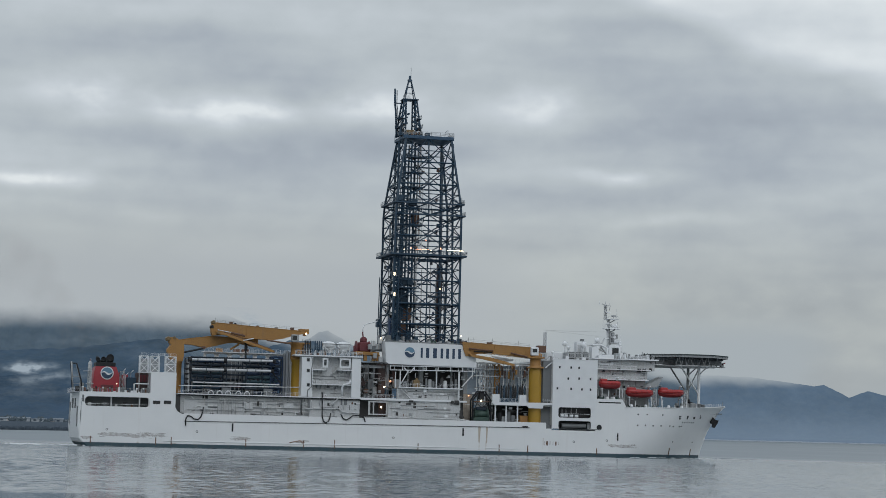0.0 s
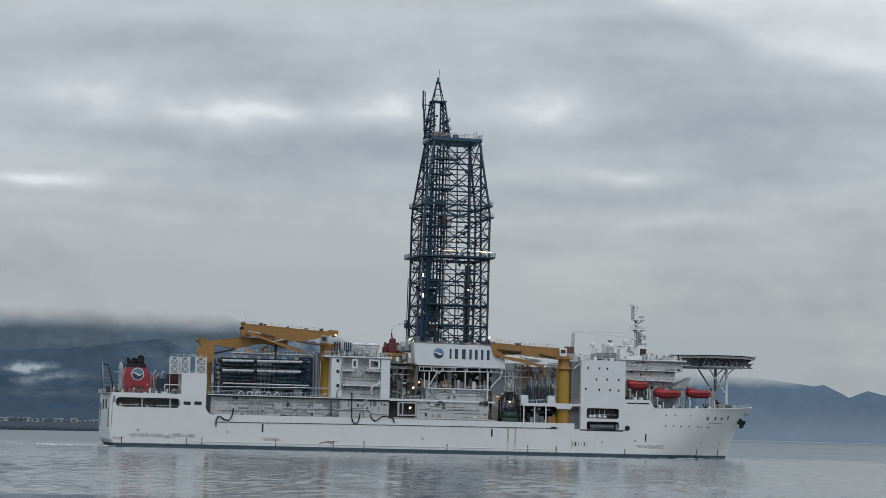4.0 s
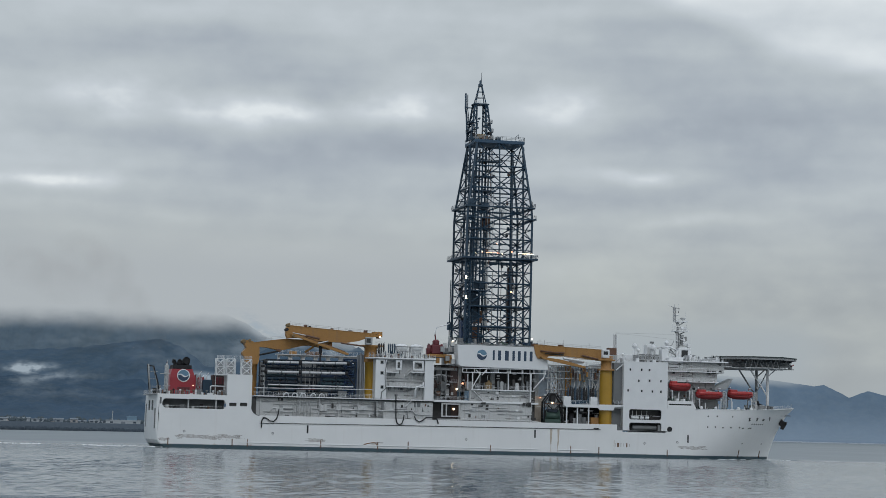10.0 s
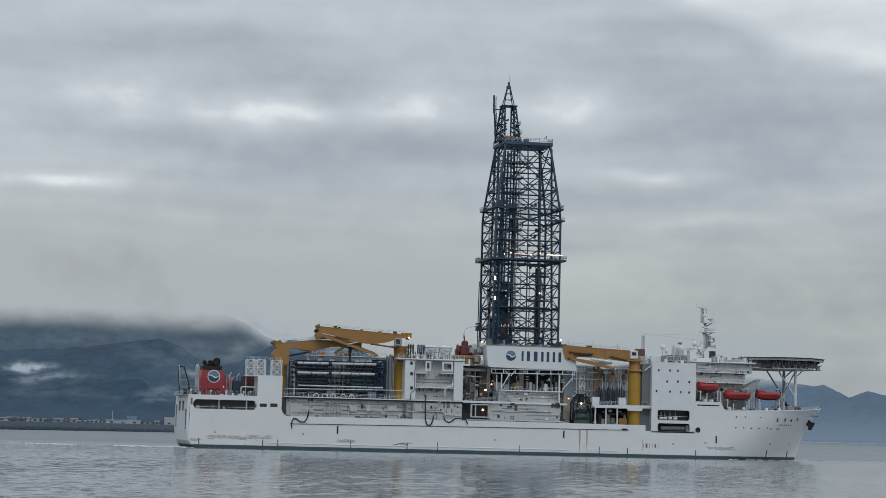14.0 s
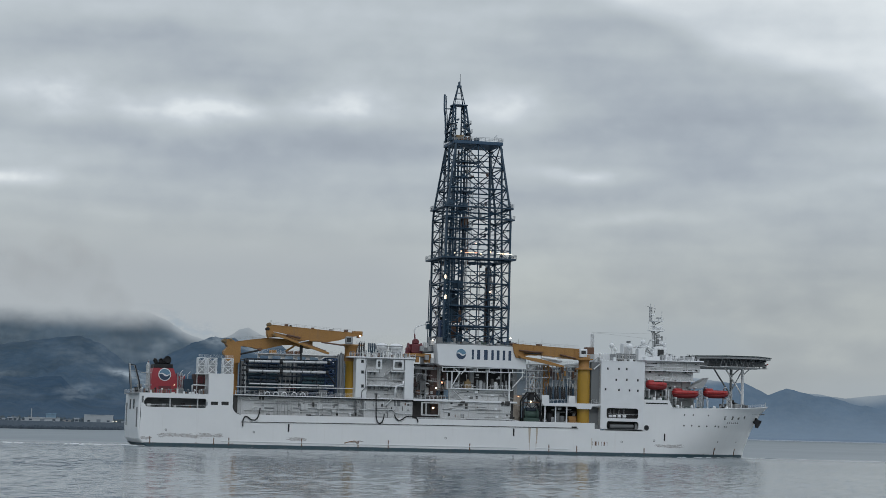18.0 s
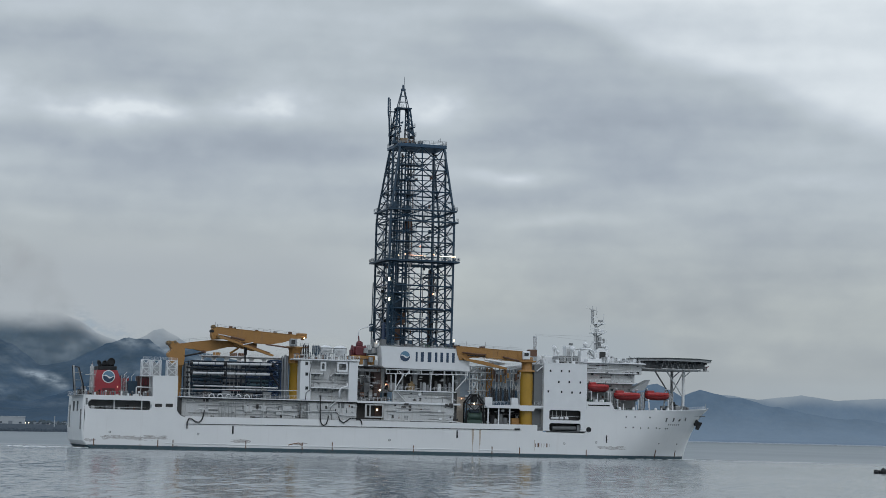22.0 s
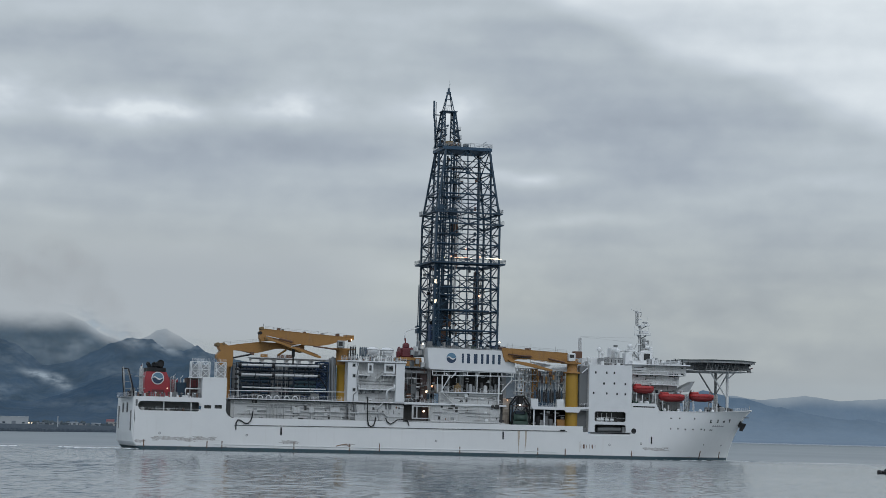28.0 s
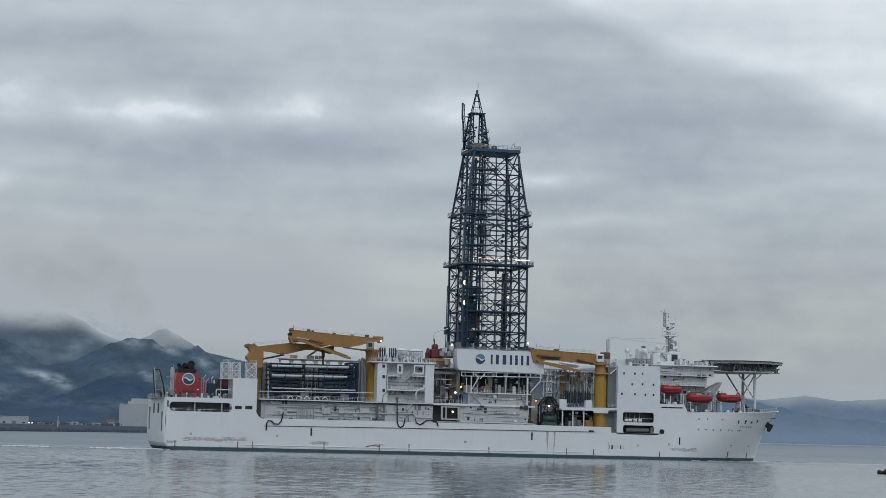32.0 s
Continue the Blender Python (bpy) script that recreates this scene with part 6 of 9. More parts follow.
# ---- drill floor, sign board and working decks ----
def drill_floor():
    # open well between deckhouse and drill floor
    w = assembly("moonpool_bay", "dark open bay beside the drill floor with lit lamps")
    # near-black wall paints in the unlit depth of the bay
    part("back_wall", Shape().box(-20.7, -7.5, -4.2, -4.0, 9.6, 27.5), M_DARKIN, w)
    rb = random.Random(61)
    for i in range(46):
        px, y = rb.uniform(-20.4, -8.6), rb.uniform(-14.5, -6.0)
        z0 = rb.uniform(16.4, 24.0)
        m = rb.choice((M_SLOTGREY, M_DARKIN, M_GREYWHITE, M_RUSTY, M_BROWN, M_SLOTGREY))
        k = i % 4
        if k == 0:
            part("pipe", Shape().rod((px, y, 16.4), (px, y, z0 + 3), rb.uniform(0.07, 0.2), 6), m, w)
        elif k == 1:
            part("walkway", Shape().box(px - rb.uniform(0.8, 2.2), px + rb.uniform(0.8, 2.0), y - 0.6, y + 0.6, z0, z0 + 0.12), m, w)
            railing(w, [(px - 0.8, y - 0.6, z0 + 0.1), (px + 0.8, y - 0.6, z0 + 0.1)], 1.0, 0.8, M_GREYWHITE)
        elif k == 2:
            block("machinery", px - rb.uniform(0.2, 0.8), px + rb.uniform(0.2, 0.8), y - 0.5, y + 0.5, z0, z0 + rb.uniform(0.5, 2.4), m, w)
        else:
            part("brace", Shape().bar((px - 1.2, y, z0), (px + 1.2, y, z0 + rb.uniform(1.5, 3.0)), 0.14), m, w)
    part("deck_edge", Shape().box(-20.7, -9.53, -18.6, -9, 15.85 - 0.2, 16.37, 0.04), M_CLEAN, w)
    railing(w, [(-20.5, -18.4, 16.37), (-10.25, -18.4, 16.37)], 1.1, 1.3)
    part("column", Shape().box(-13.84, -11.5, -12, -8, 9.6, 27, 0.1), M_BROWN, w, "dark brown column")
    part("column", Shape().box(-17.24, -15.97, -8, -6, 9.6, 27, 0.1), M_SLOTGREY, w)
    for i, (px, pz, ww, hh, m) in enumerate(((-15.93, 20.64, 1.6, 3.2, M_SLOTGREY), (-14.86, 19.08, 1.2, 2.0, M_SLOTGREY), (-17.37, 18.48, 1.4, 1.4, M_RUSTY), (-15.41, 23.48, 1.0, 2.0, M_SLOTGREY), (-11.06, 18.45, 1.4, 1.8, M_NAVY))):
        block("machinery", px - ww / 2, px + ww / 2, -12, -10, pz - hh / 2, pz + hh / 2, m, w)
    for px in (-16.4, -17.83, -11.93):
        part("pipe", Shape().rod((px, -16.5, 16.39), (px, -16.5, 26), 0.12, 6), M_SLOTGREY, w)
    part("crossbeam", Shape().box(-20.7, -12, -13, -12.5, 25.6, 26.4), M_SLOTGREY, w)
    part("frame", Shape().wall(-18, -12.12, 11.21, 15.36, -18.5, 0.3, [(-17.47, -16.58, 11.56, 15.01), (-16.22, -12.48, 11.56, 15.01)]), M_WHITE, w)
    # dark sheet behind the frame, painting an unlit room
    part("room_dark_sheet", Shape().box(-20.5, -11.78, -15.2, -15, 9.6, 15.3), M_DARKIN, w)
    block("lit_bulkhead", -14.21, -11.71, -15.4, -14.8, 11, 15, M_BROWN, w)
    clutter(w, -20, -13, 17, 26.5, -13.5, 26, 54, 0.8)
    lamp(w, -11.97, -13, 19.85, 0.34)
    lamp(w, -10.12, -13, 21.65, 0.32, M_LAMPR)
    lamp(w, -13.42, -15.6, 13.68, 0.32)
    # maroon winch on an ochre platform and the curved vent pipe
    p = assembly("tensioner_winch", "maroon winch on an ochre platform")
    part("platform", Shape().box(-21.26, -13.7, -12.5, -6, 29.51, 30.56, 0.1), M_OCHRE, p)
    for px in (-17.98, -15.28, -14.02):
        part("bracket", Shape().box(px - 0.5, px + 0.5, -12.2, -11, 27.76, 29.68, 0.05), M_OCHRE, p)
    part("drum", Shape().lathe((-18.76, -11, 31.95), [(1.9, -2.2), (1.9, -1.9), (1.2, -1.8), (1.2, 1.8), (1.9, 1.9), (1.9, 2.2)], 18, "X"), M_MAROON, p)
    part("gearbox", Shape().box(-20.21, -16.78, -12.3, -9, 30.55, 33.53, 0.3), M_MAROON, p)
    part("gear_case", Shape().box(-19.53, -17.55, -12, -10, 33.18, 35.11, 0.5), M_MAROON, p)
    part("post", Shape().rod((-18.64, -11, 34.76), (-18.87, -11, 36.69), 0.22, 6), M_MAROON, p)
    part("guard", Shape().box(-21.54, -20.47, -12, -10, 30.46, 32.39, 0.2), M_MAROON, p)
    part("vent_pipe", Shape().tube([(-18.16, -8, 35.95), (-18.22, -8, 37.89), (-17.7, -8, 38.97), (-16.62, -8, 39.45), (-15, -8, 39.86), (-13.56, -8, 40.35)], 0.16, 8), M_CLEAN, ship)
    for i, (px, pz) in enumerate(((-16.87, 32.12), (-15.82, 33.21), (-14.53, 32.2), (-13.68, 33.98), (-15.24, 29.35), (-13.41, 28.36))):
        block("valve_box", px - 0.6, px + 0.6, -13.5, -12.3, pz - 0.8, pz + 0.8, M_WHITE if i % 2 else M_GREYWHITE, p)
    lamp(p, -13.76, -14, 34.82, 0.2)
    # sign board
    b = assembly("sign_board", "white wind wall with a blue emblem and dark blue lettering bars")
    poly = [(-12.91, 33.62), (15.75, 33.53), (16.27, 26.59), (-11.66, 26.95), (-12.39, 27.45)]
    part("board", Shape().prism(poly, -16.6, -11.5), M_CLEAN, b)
    emblem(b, -5.09, -16.62, 30.65, 1.85)
    # seven dark bars stand for the lettering
    base, cap = 29.1, 32.17
    for xa, xb in LETTER_SPANS:
        xm, w = (xa + xb) / 2, (xb - xa) * 0.29
        part("letter_bar", Shape().box(xm - w, xm + w, -16.65, -16.55, base, cap, 0.04), M_LOGO, b)
    part("top_trim", Shape().box(-12.91, 15.72, -16.7, -11, 33.66 , 33.83, 0.03), M_GREYWHITE, b)
    # clutter along the top of the wind wall
    rnd = random.Random(9)
    for i in range(26):
        px = -11.75 + i * 1.05 + rnd.uniform(-0.3, 0.3)
        hgt = rnd.uniform(0.4, 1.5)
        block("drill_floor_gear", px - rnd.uniform(0.25, 0.6), px + rnd.uniform(0.25, 0.6), -14.5, -13, 33.0, 33.55 + hgt, rnd.choice((M_SLOTGREY, M_NAVY, M_GREYWHITE, M_GREEN)), b)
    railing(b, [(-12.32, -16.4, 33.65), (15.26, -16.4, 33.56)], 0.9, 1.8, M_SLOTGREY, 2)
    for i in range(30):
        px, hgt = rnd.uniform(-11.0, 14.4), rnd.uniform(0.5, 2.6)
        w = rnd.uniform(0.2, 0.8)
        block("drill_floor_gear", px - w, px + w, -10.5 + rnd.uniform(-1, 2), -8.0, 33.2, 33.4 + hgt, rnd.choice((M_RACK, M_NAVY, M_BLUE, M_RUSTY, M_SLOTGREY, M_GREEN, M_GREYWHITE)), b, c=0.05)
    # drill floor slab under the derrick
    f = assembly("drill_floor", "steel drill floor under the derrick")
    part("slab", Shape().box(-11.5, 15.0, -11.4, 11.5, 31.6, 33.2, 0.1), M_SLOTGREY, f)
    part("underside_girder", Shape().box(-11.5, 15.0, -11.4, 11.5, 26.8, 28.0, 0.1), M_SLOTGREY, f)
    for x in (-10.8, 0, 14.2):
        for y in (-10.5, 10.5):
            part("leg", Shape().box(x - 0.7, x + 0.7, y - 0.7, y + 0.7, 9.6, 31.6, 0.1), M_GREYWHITE, f)
    # truss under the board
    t = assembly("support_truss", "white truss and rails under the sign board")
    za, zb = 26.32, 25.1
    xl, xr = -11, 15.65
    for z in (za, zb):
        part("chord", Shape().tube([(xl, -16.2, z - 0.0), (xr, -16.2, z + 0.35)], 0.17, 6), M_CLEAN, t)
    for i in range(8):
        x = xl + (xr - xl) * i / 7
        part("web", Shape().rod((x, -16.2, zb), (x, -16.2, za + 0.3), 0.14, 6), M_CLEAN, t)
    for pa, pb in (((-5.22, -16.2, 25.06), (-7.64, -16.2, 20.8)), ((-6.68, -16.2, 25.89), (-5.21, -16.2, 24.54)), ((-3.44, -16.2, 25.99), (-4.84, -16.2, 24.38)), ((11.76, -16.2, 20.49), (15.15, -16.2, 24.28)), ((15.15, -16.2, 24.28), (15.1, -16.2, 26.56))):
        part("brace", Shape().rod(pa, pb, 0.17, 8), M_CLEAN, t)
    # middle working deck
    d = assembly("working_deck", "dim working deck with pumps, cylinders and rails")
    zd = 20.01
    part("deck", Shape().box(-8.4, 11.86, -17.2, 2, zd - 0.35, zd, 0.05), M_CLEAN, d)
    # wall painted near-black to imitate shade at the back of the deck
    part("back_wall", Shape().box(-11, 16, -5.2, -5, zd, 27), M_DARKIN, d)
    railing(d, [(-8.17, -17, zd), (-1.33, -17, zd)], 1.2, 1.2)
    railing(d, [(3.37, -17, zd), (11, -17, zd)], 1.2, 1.2)
    part("post", Shape().rod((3.51, -16.8, zd), (3.51, -16.8, zb), 0.16, 6), M_CLEAN, d)
    part("post", Shape().rod((10.69, -16.8, zd - 4), (10.69, -16.8, zb), 0.3, 6), M_CLEAN, d)
    part("post", Shape().rod((-7.94, -16.8, zd), (-7.94, -16.8, zb), 0.2, 6), M_CLEAN, d)
    clutter(d, -10, 13, zd + 0.3, 26.5, -13.5, 46, 53, 0.8)
    yb = assembly("tan_pump", "tan pump unit on the working deck")
    part("base", Shape().box(-3.37, -1.38, -15.5, -13, zd, zd + 2.2, 0.15), M_TAN, yb)
    part("motor", Shape().lathe((-2.18, -14.5, 0), [(0.5, zd + 1.6), (0.55, zd + 2.4), (0.25, zd + 2.9)], 12), M_TAN, yb)
    for px, r, hh, m in ((1.86, 0.6, 2.6, M_GREYWHITE), (2.95, 0.45, 2.0, M_SLOTGREY), (6.77, 0.65, 2.3, M_WHITE), (8.86, 0.4, 2.2, M_SLOTGREY), (0.75, 0.35, 2.8, M_SLOTGREY), (-5.91, 0.8, 1.8, M_SLOTGREY), (10.14, 0.4, 2.8, M_SLOTGREY), (5.67, 0.5, 3.2, M_DARKIN)):
        part("cylinder", Shape().lathe((px, -15, 0), [(r, zd), (r, zd + hh - 0.3), (r * 0.6, zd + hh), (0.05, zd + hh + 0.05)], 14), m, d)
    for px in (-3.62, 0.39, 5.51, 10.28, 15.07):
        part("rear_post", Shape().box(px - 0.3, px + 0.3, -9, -8.4, zd, 27, 0.05), M_GREYWHITE, d)
    for pa, pb in (((-9.18, -16, 19.71), (-9.3, -16, 24.59)),):
        part("post", Shape().rod(pa, pb, 0.15, 6), M_CLEAN, d)
    block("rack_box", -9.26, -7.46, -14.5, -12, zd, zd + 2.3, M_GREYWHITE, d)
    # rough wall below, main deck edge and lower wall
    lw = assembly("lower_wall", "stained white wall with dark openings below the working deck")
    part("upper_wall", Shape().box(-8.6, 10.77, -16.2, -15, 16.11, zd - 0.3, 0.03), M_WHITE, lw)
    part("deck_edge", Shape().box(-10.12, 12.98, -18.2, -12, 15.69, 16.25, 0.04), M_CLEAN, lw)
    part("lower_wall", Shape().box(-11.84, 11.09, -17.7, -15, 9.6, 15.8, 0.03), M_WHITE, lw)
    part("side_pier", Shape().box(11.15, 12.43, -16, -13, 9.6, zd, 0.05), M_DARKIN, lw)
    clutter(lw, -8.24, 10.58, 16.28, zd - 0.4, -16.2, 18, 51, 0.7)
    clutter(lw, -11.48, 10.72, 9.8, 15.62, -17.7, 32, 52, 0.35)
    stair(lw, -7.8, 19.39, -4.67, 16.35, -17.6)
    # openings here are dark blocks on the wall, their shade painted
    for px, pz, ww, hh in ((-3.36, 14.47, 0.9, 1.7), (-8.87, 11.71, 0.7, 1.0), (8.38, 15.73, 0.9, 0.9), (9.65, 15.68, 1.2, 1.2), (10.19, 15.61, 0.8, 1.4), (9.91, 11.85, 0.5, 0.7), (11.34, 12.23, 0.9, 2.2), (-1.44, 17.14, 1.0, 0.6), (0.36, 17.36, 0.6, 0.9), (-4.62, 15.64, 1.4, 0.6), (-5.35, 14.76, 1.6, 0.5), (11.56, 11.19, 1.6, 0.7)):
        block("opening", px - ww / 2, px + ww / 2, -18.3 if pz > 15.4 and pz < 16.4 else (-17.85 if pz < 15.5 else -16.4), -16.1, pz - hh / 2, pz + hh / 2, M_DARKIN, lw)
    for z, xa, xb, m in ((18.77, -6, 10, M_GREYWHITE), (17.9, 2, 11, M_WHITE), (14.4, -8, 3, M_WHITE), (13.35, -11, 8, M_GREYWHITE), (12.48, 0, 11, M_WHITE)):
        part("pipe", Shape().tube([(xa, -16.4 if z > 16 else -17.9, z), (xb, -16.4 if z > 16 else -17.9, z + 0.05)], 0.12, 6), m, lw)
    part("shelf", Shape().box(-7.95, -2.56, -18, -16.7, 13.15, 13.43, 0.03), M_CLEAN, lw)
    railing(lw, [(-9.04, -18.1, 16.25), (12.62, -18.1, 16.25)], 1.0, 2.4, M_WHITE, 2)
    part("waterway", Shape().tube([(-19.34, -18.4, 10.41), (5.75, -18.4, 10.61), (11.55, -18.4, 10.49), (14.84, -18.4, 9.88)], 0.22, 6), M_WHITE, lw)


LETTER_SPANS = ((-1.84, -0.75), (-0.3, 1.42), (1.87, 3.96), (4.41, 5.77),
                (6.14, 7.68), (8.14, 9.5), (9.96, 11.51))
drill_floor()


# ---- derrick fittings ----
def derrick_fittings():
    d = derrick

    def ring(z, out, thick, rail=1.1, y_only=False):
        hx, hy = der_half(z)
        a, b, c, e = DX - hx - out, DX + hx + out, -hy - out, hy + out
        i0, i1, j0, j1 = DX - hx + 0.2, DX + hx - 0.2, -hy + 0.2, hy - 0.2
        s = Shape()
        s.box(a, b, c, j0, z, z + thick)
        s.box(a, b, j1, e, z, z + thick)
        s.box(a, i0, j0, j1, z, z + thick)
        s.box(i1, b, j0, j1, z, z + thick)
        part("gallery", s, M_NAVY, d, "dark steel gallery round the derrick")
        railing(d, [(a, c, z + thick), (b, c, z + thick), (b, e, z + thick), (a, e, z + thick), (a, c, z + thick)], rail, 1.5, M_NAVY, 3, 0.05)

    ring(61.2, 1.7, 0.55)
    ring(77.6, 1.0, 0.45)
    hx, hy = der_half(74.2)
    part("gallery", Shape().box(DX - hx + 2, DX + hx + 1.2, -hy - 0.9, -hy + 0.4, 74.0, 74.45).box(DX + hx - 0.2, DX + hx + 1.2, -hy, hy, 74.0, 74.45), M_NAVY, d)
    railing(d, [(DX - hx + 2, -hy - 0.9, 74.4), (DX + hx + 1.2, -hy - 0.9, 74.4), (DX + hx + 1.2, hy, 74.4)], 1.1, 1.5, M_NAVY)
    # lower inside platforms
    for z, x0, x1 in ((46.2, -8.6, 12.0), (39.8, -4, 8), (51.0, -8.6, -2)):
        part("platform", Shape().box(x0, x1, -8.8, 2, z, z + 0.35), M_NAVY, d)
    # crown platform
    hx, hy = der_half(98.4)
    part("crown_deck", Shape().box(DX - hx - 0.75, DX + hx + 0.75, -hy - 0.5, hy + 0.5, 98.3, 99.4, 0.12), M_CROWN, d, "dark blue crown deck")
    railing(d, [(DX - hx - 0.65, -hy - 0.4, 99.4), (DX + hx + 0.65, -hy - 0.4, 99.4), (DX + hx + 0.65, hy + 0.4, 99.4), (DX - hx - 0.65, hy + 0.4, 99.4)], 1.2, 1.5, M_GREYWHITE, 3, 0.06)
    part("davit", Shape().tube([(8.23, -5, 100.5), (8.21, -5, 101.78), (7.29, -5, 100.82)], 0.1, 5), M_NAVY, d)
    for i, x in enumerate((-6.6, -4.6, -2.0, 0.0, 2.2)):
        block("crown_sheave", x - 0.7, x + 0.7, -3.2 + (i % 2), -1.2 + (i % 2), 99.5, 100.6 + 0.3 * (i % 3), M_RUSTY if i == 1 else M_NAVY, d)
    # crown block A-frame: four splayed legs, head platform, upper tripod
    cx, cy = -3.67, -1.0
    zlo, zhi = 99.4, 111.14
    head = []
    for sx in (-1, 1):
        for sy in (-1, 1):
            a = Vector((cx + sx * 3.5, cy + sy * 3.0, zlo))
            b = Vector((cx + sx * 2.0, cy + sy * 1.6, zhi))
            c1 = Vector((cx + sx * 1.7, cy + sy * 3.0, zlo))
            part("crown_leg", Shape().bar(a, b, 0.42), M_NAVY, d)
            part("crown_leg", Shape().bar(c1, b - Vector((sx * 0.5, 0, 0)), 0.36), M_NAVY, d)
            for k in range(8):
                t0, t1 = k / 8, (k + 1) / 8
                part("crown_lacing", Shape().bar(a.lerp(b, t0), c1.lerp(b - Vector((sx * 0.5, 0, 0)), t1), 0.2), M_NAVY, d)
            head.append(b)
    part("head_platform", Shape().box(cx - 2.5, cx + 2.6, cy - 2, cy + 2, zhi, zhi + 0.35, 0.05), M_NAVY, d)
    railing(d, [(cx - 2.4, cy - 1.9, zhi + 0.3), (cx - 0.2, cy - 1.9, zhi + 0.3)], 1.0, 0.8, M_GREYWHITE)
    part("head_beam", Shape().box(cx - 4.7, cx - 2, cy - 0.2, cy + 0.2, zhi - 1.2, zhi - 0.9), M_NAVY, d)
    ztip = 117.71
    for sx in (-1, 1):
        for sy in (-1, 1):
            part("tripod_leg", Shape().bar((cx + sx * 1.7, cy + sy * 1.2, zhi + 0.3), (cx + sx * 0.35, cy + sy * 0.25, ztip), 0.24), M_NAVY, d)
    for k in (0.35, 0.65):
        z = zhi + (ztip - zhi) * k
        w = 1.7 - 1.35 * k
        part("tripod_ring", Shape().tube([(cx - w, cy - w * 0.7, z), (cx + w, cy - w * 0.7, z), (cx + w, cy + w * 0.7, z), (cx - w, cy + w * 0.7, z)], 0.1, 4, True), M_NAVY, d)
    part("tip_drum", Shape().lathe((cx, cy, 0), [(0.75, ztip - 0.6), (0.8, ztip + 0.1), (0.4, ztip + 0.3), (0.4, ztip + 1.3), (0.15, ztip + 1.5)], 12), M_NAVY, d)
    part("lightning_rod", Shape().rod((cx + 0.3, cy, ztip + 1.2), (cx + 0.3, cy, 121.75), 0.07, 5), M_NAVY, d)
    part("travelling_guide", Shape().bar((cx - 0.9, cy, zlo), (cx - 0.9, cy, zhi), 0.22), M_NAVY, d)
    part("travelling_guide", Shape().bar((cx + 0.9, cy, zlo), (cx + 0.9, cy, zhi), 0.22), M_NAVY, d)
    block("crown_block", cx - 1.3, cx + 1.3, cy - 1, cy + 1, zlo + 0.6, zlo + 2.1, M_RUSTY, d)
    for z, w in ((zlo + 2.8, 3.3), (zlo + 5.6, 2.9)):
        part("crown_walk", Shape().box(cx - w - 0.5, cx - w + 0.9, cy - 3, cy + 3, z, z + 0.14), M_NAVY, d)
        part("crown_walk", Shape().box(cx + w - 0.9, cx + w + 0.6, cy - 3, cy + 3, z, z + 0.14), M_NAVY, d)
        railing(d, [(cx + w - 0.4, cy - 3, z + 0.1), (cx + w + 0.6, cy - 3, z + 0.1), (cx + w + 0.6, cy + 3, z + 0.1)], 1.1, 1.0, M_NAVY)
        railing(d, [(cx - w - 0.5, cy + 3, z + 0.1), (cx - w - 0.5, cy - 3, z + 0.1), (cx - w + 0.5, cy - 3, z + 0.1)], 1.1, 1.0, M_NAVY)
    part("vent_pipe", Shape().tube([(-7.94, 1, 115.01), (-7.91, 1, 110.07), (-7.58, 1, 108.07), (-7.22, 1, 101.33), (-6.99, 1, 99.52)], 0.32, 8), M_NAVY, d, "tall vent pipe on the crown")
    part("vent_pipe", Shape().tube([(-7.3, 1, 114.6), (-7.27, 1, 110.07), (-6.95, 1, 108.07), (-6.6, 1, 101.33), (-6.4, 1, 99.52)], 0.14, 8), M_NAVY, d)
    part("crown_motor", Shape().box(cx - 1.5, cx + 1.2, cy - 3.0, cy - 1.4, 99.5, 101.4, 0.15), M_TAN, d)
    rc = random.Random(29)
    for i in range(64):
        f = rc.random() ** 1.8
        z = zlo + 0.2 + (zhi - zlo) * 0.62 * f
        sx = rc.choice((-1, 1))
        x = cx + sx * (rc.uniform(1.7, 3.8) - 1.4 * f)
        w, hh = rc.uniform(0.12, 0.42), rc.uniform(0.2, 0.9)
        part("crown_fitting", Shape().box(x - w, x + w, cy - 3.3 + 1.2 * f, cy - 2.6 + 1.2 * f, z, z + hh, 0.03), rc.choice((M_NAVY, M_NAVY, M_BLACK, M_RUSTY, M_GREYWHITE)), d)
    # inner rails, racks, hoist lines and pipes
    rnd = random.Random(3)
    for x, y, w in ((-6.2, -6.4, 0.5), (-4.0, -6.8, 0.4), (-2.0, -3.0, 0.5), (-8.2, -5.0, 0.55), (-5.0, 2.0, 0.5), (-2.5, 5.0, 0.4), (-7.0, 6.0, 0.5), (10.6, -7.4, 0.5), (9.8, 6.0, 0.6), (8.8, 3.0, 0.5)):
        part("guide_rail", Shape().bar((x, y, 33.4), (x * 0.9 + 0.14, y * 0.8, 97.5 if abs(y) > 2.5 else 90), w), M_NAVY, d)
    for i in range(9):
        z = 35 + i * 6.4
        part("ladder_frame", Shape().box(-8.4, -3.8, -6.9, -6.6, z, z + 0.25), M_NAVY, d)
        part("ladder_frame", Shape().box(-8.4, -3.8, -5.2, -4.9, z + 3.1, z + 3.3), M_NAVY, d)
    for z0, z1, x0, x1, m in ((34, 41.5, -9.2, -6.4, M_BLUE), (34, 38, -6.2, -2.2, M_NAVY), (42, 46, -6.0, -3.4, M_NAVY), (46.4, 51.5, -7.5, -3.5, M_NAVY), (52, 54.5, -5.5, -2.0, M_NAVY), (34, 40, -5.8, -3.2, M_RUSTY), (41, 45, -5.0, -2.4, M_RUSTY)):
        part("rig_machine", Shape().box(x0, x1, -5.5, -2.5, z0, z1, 0.15), m, d)
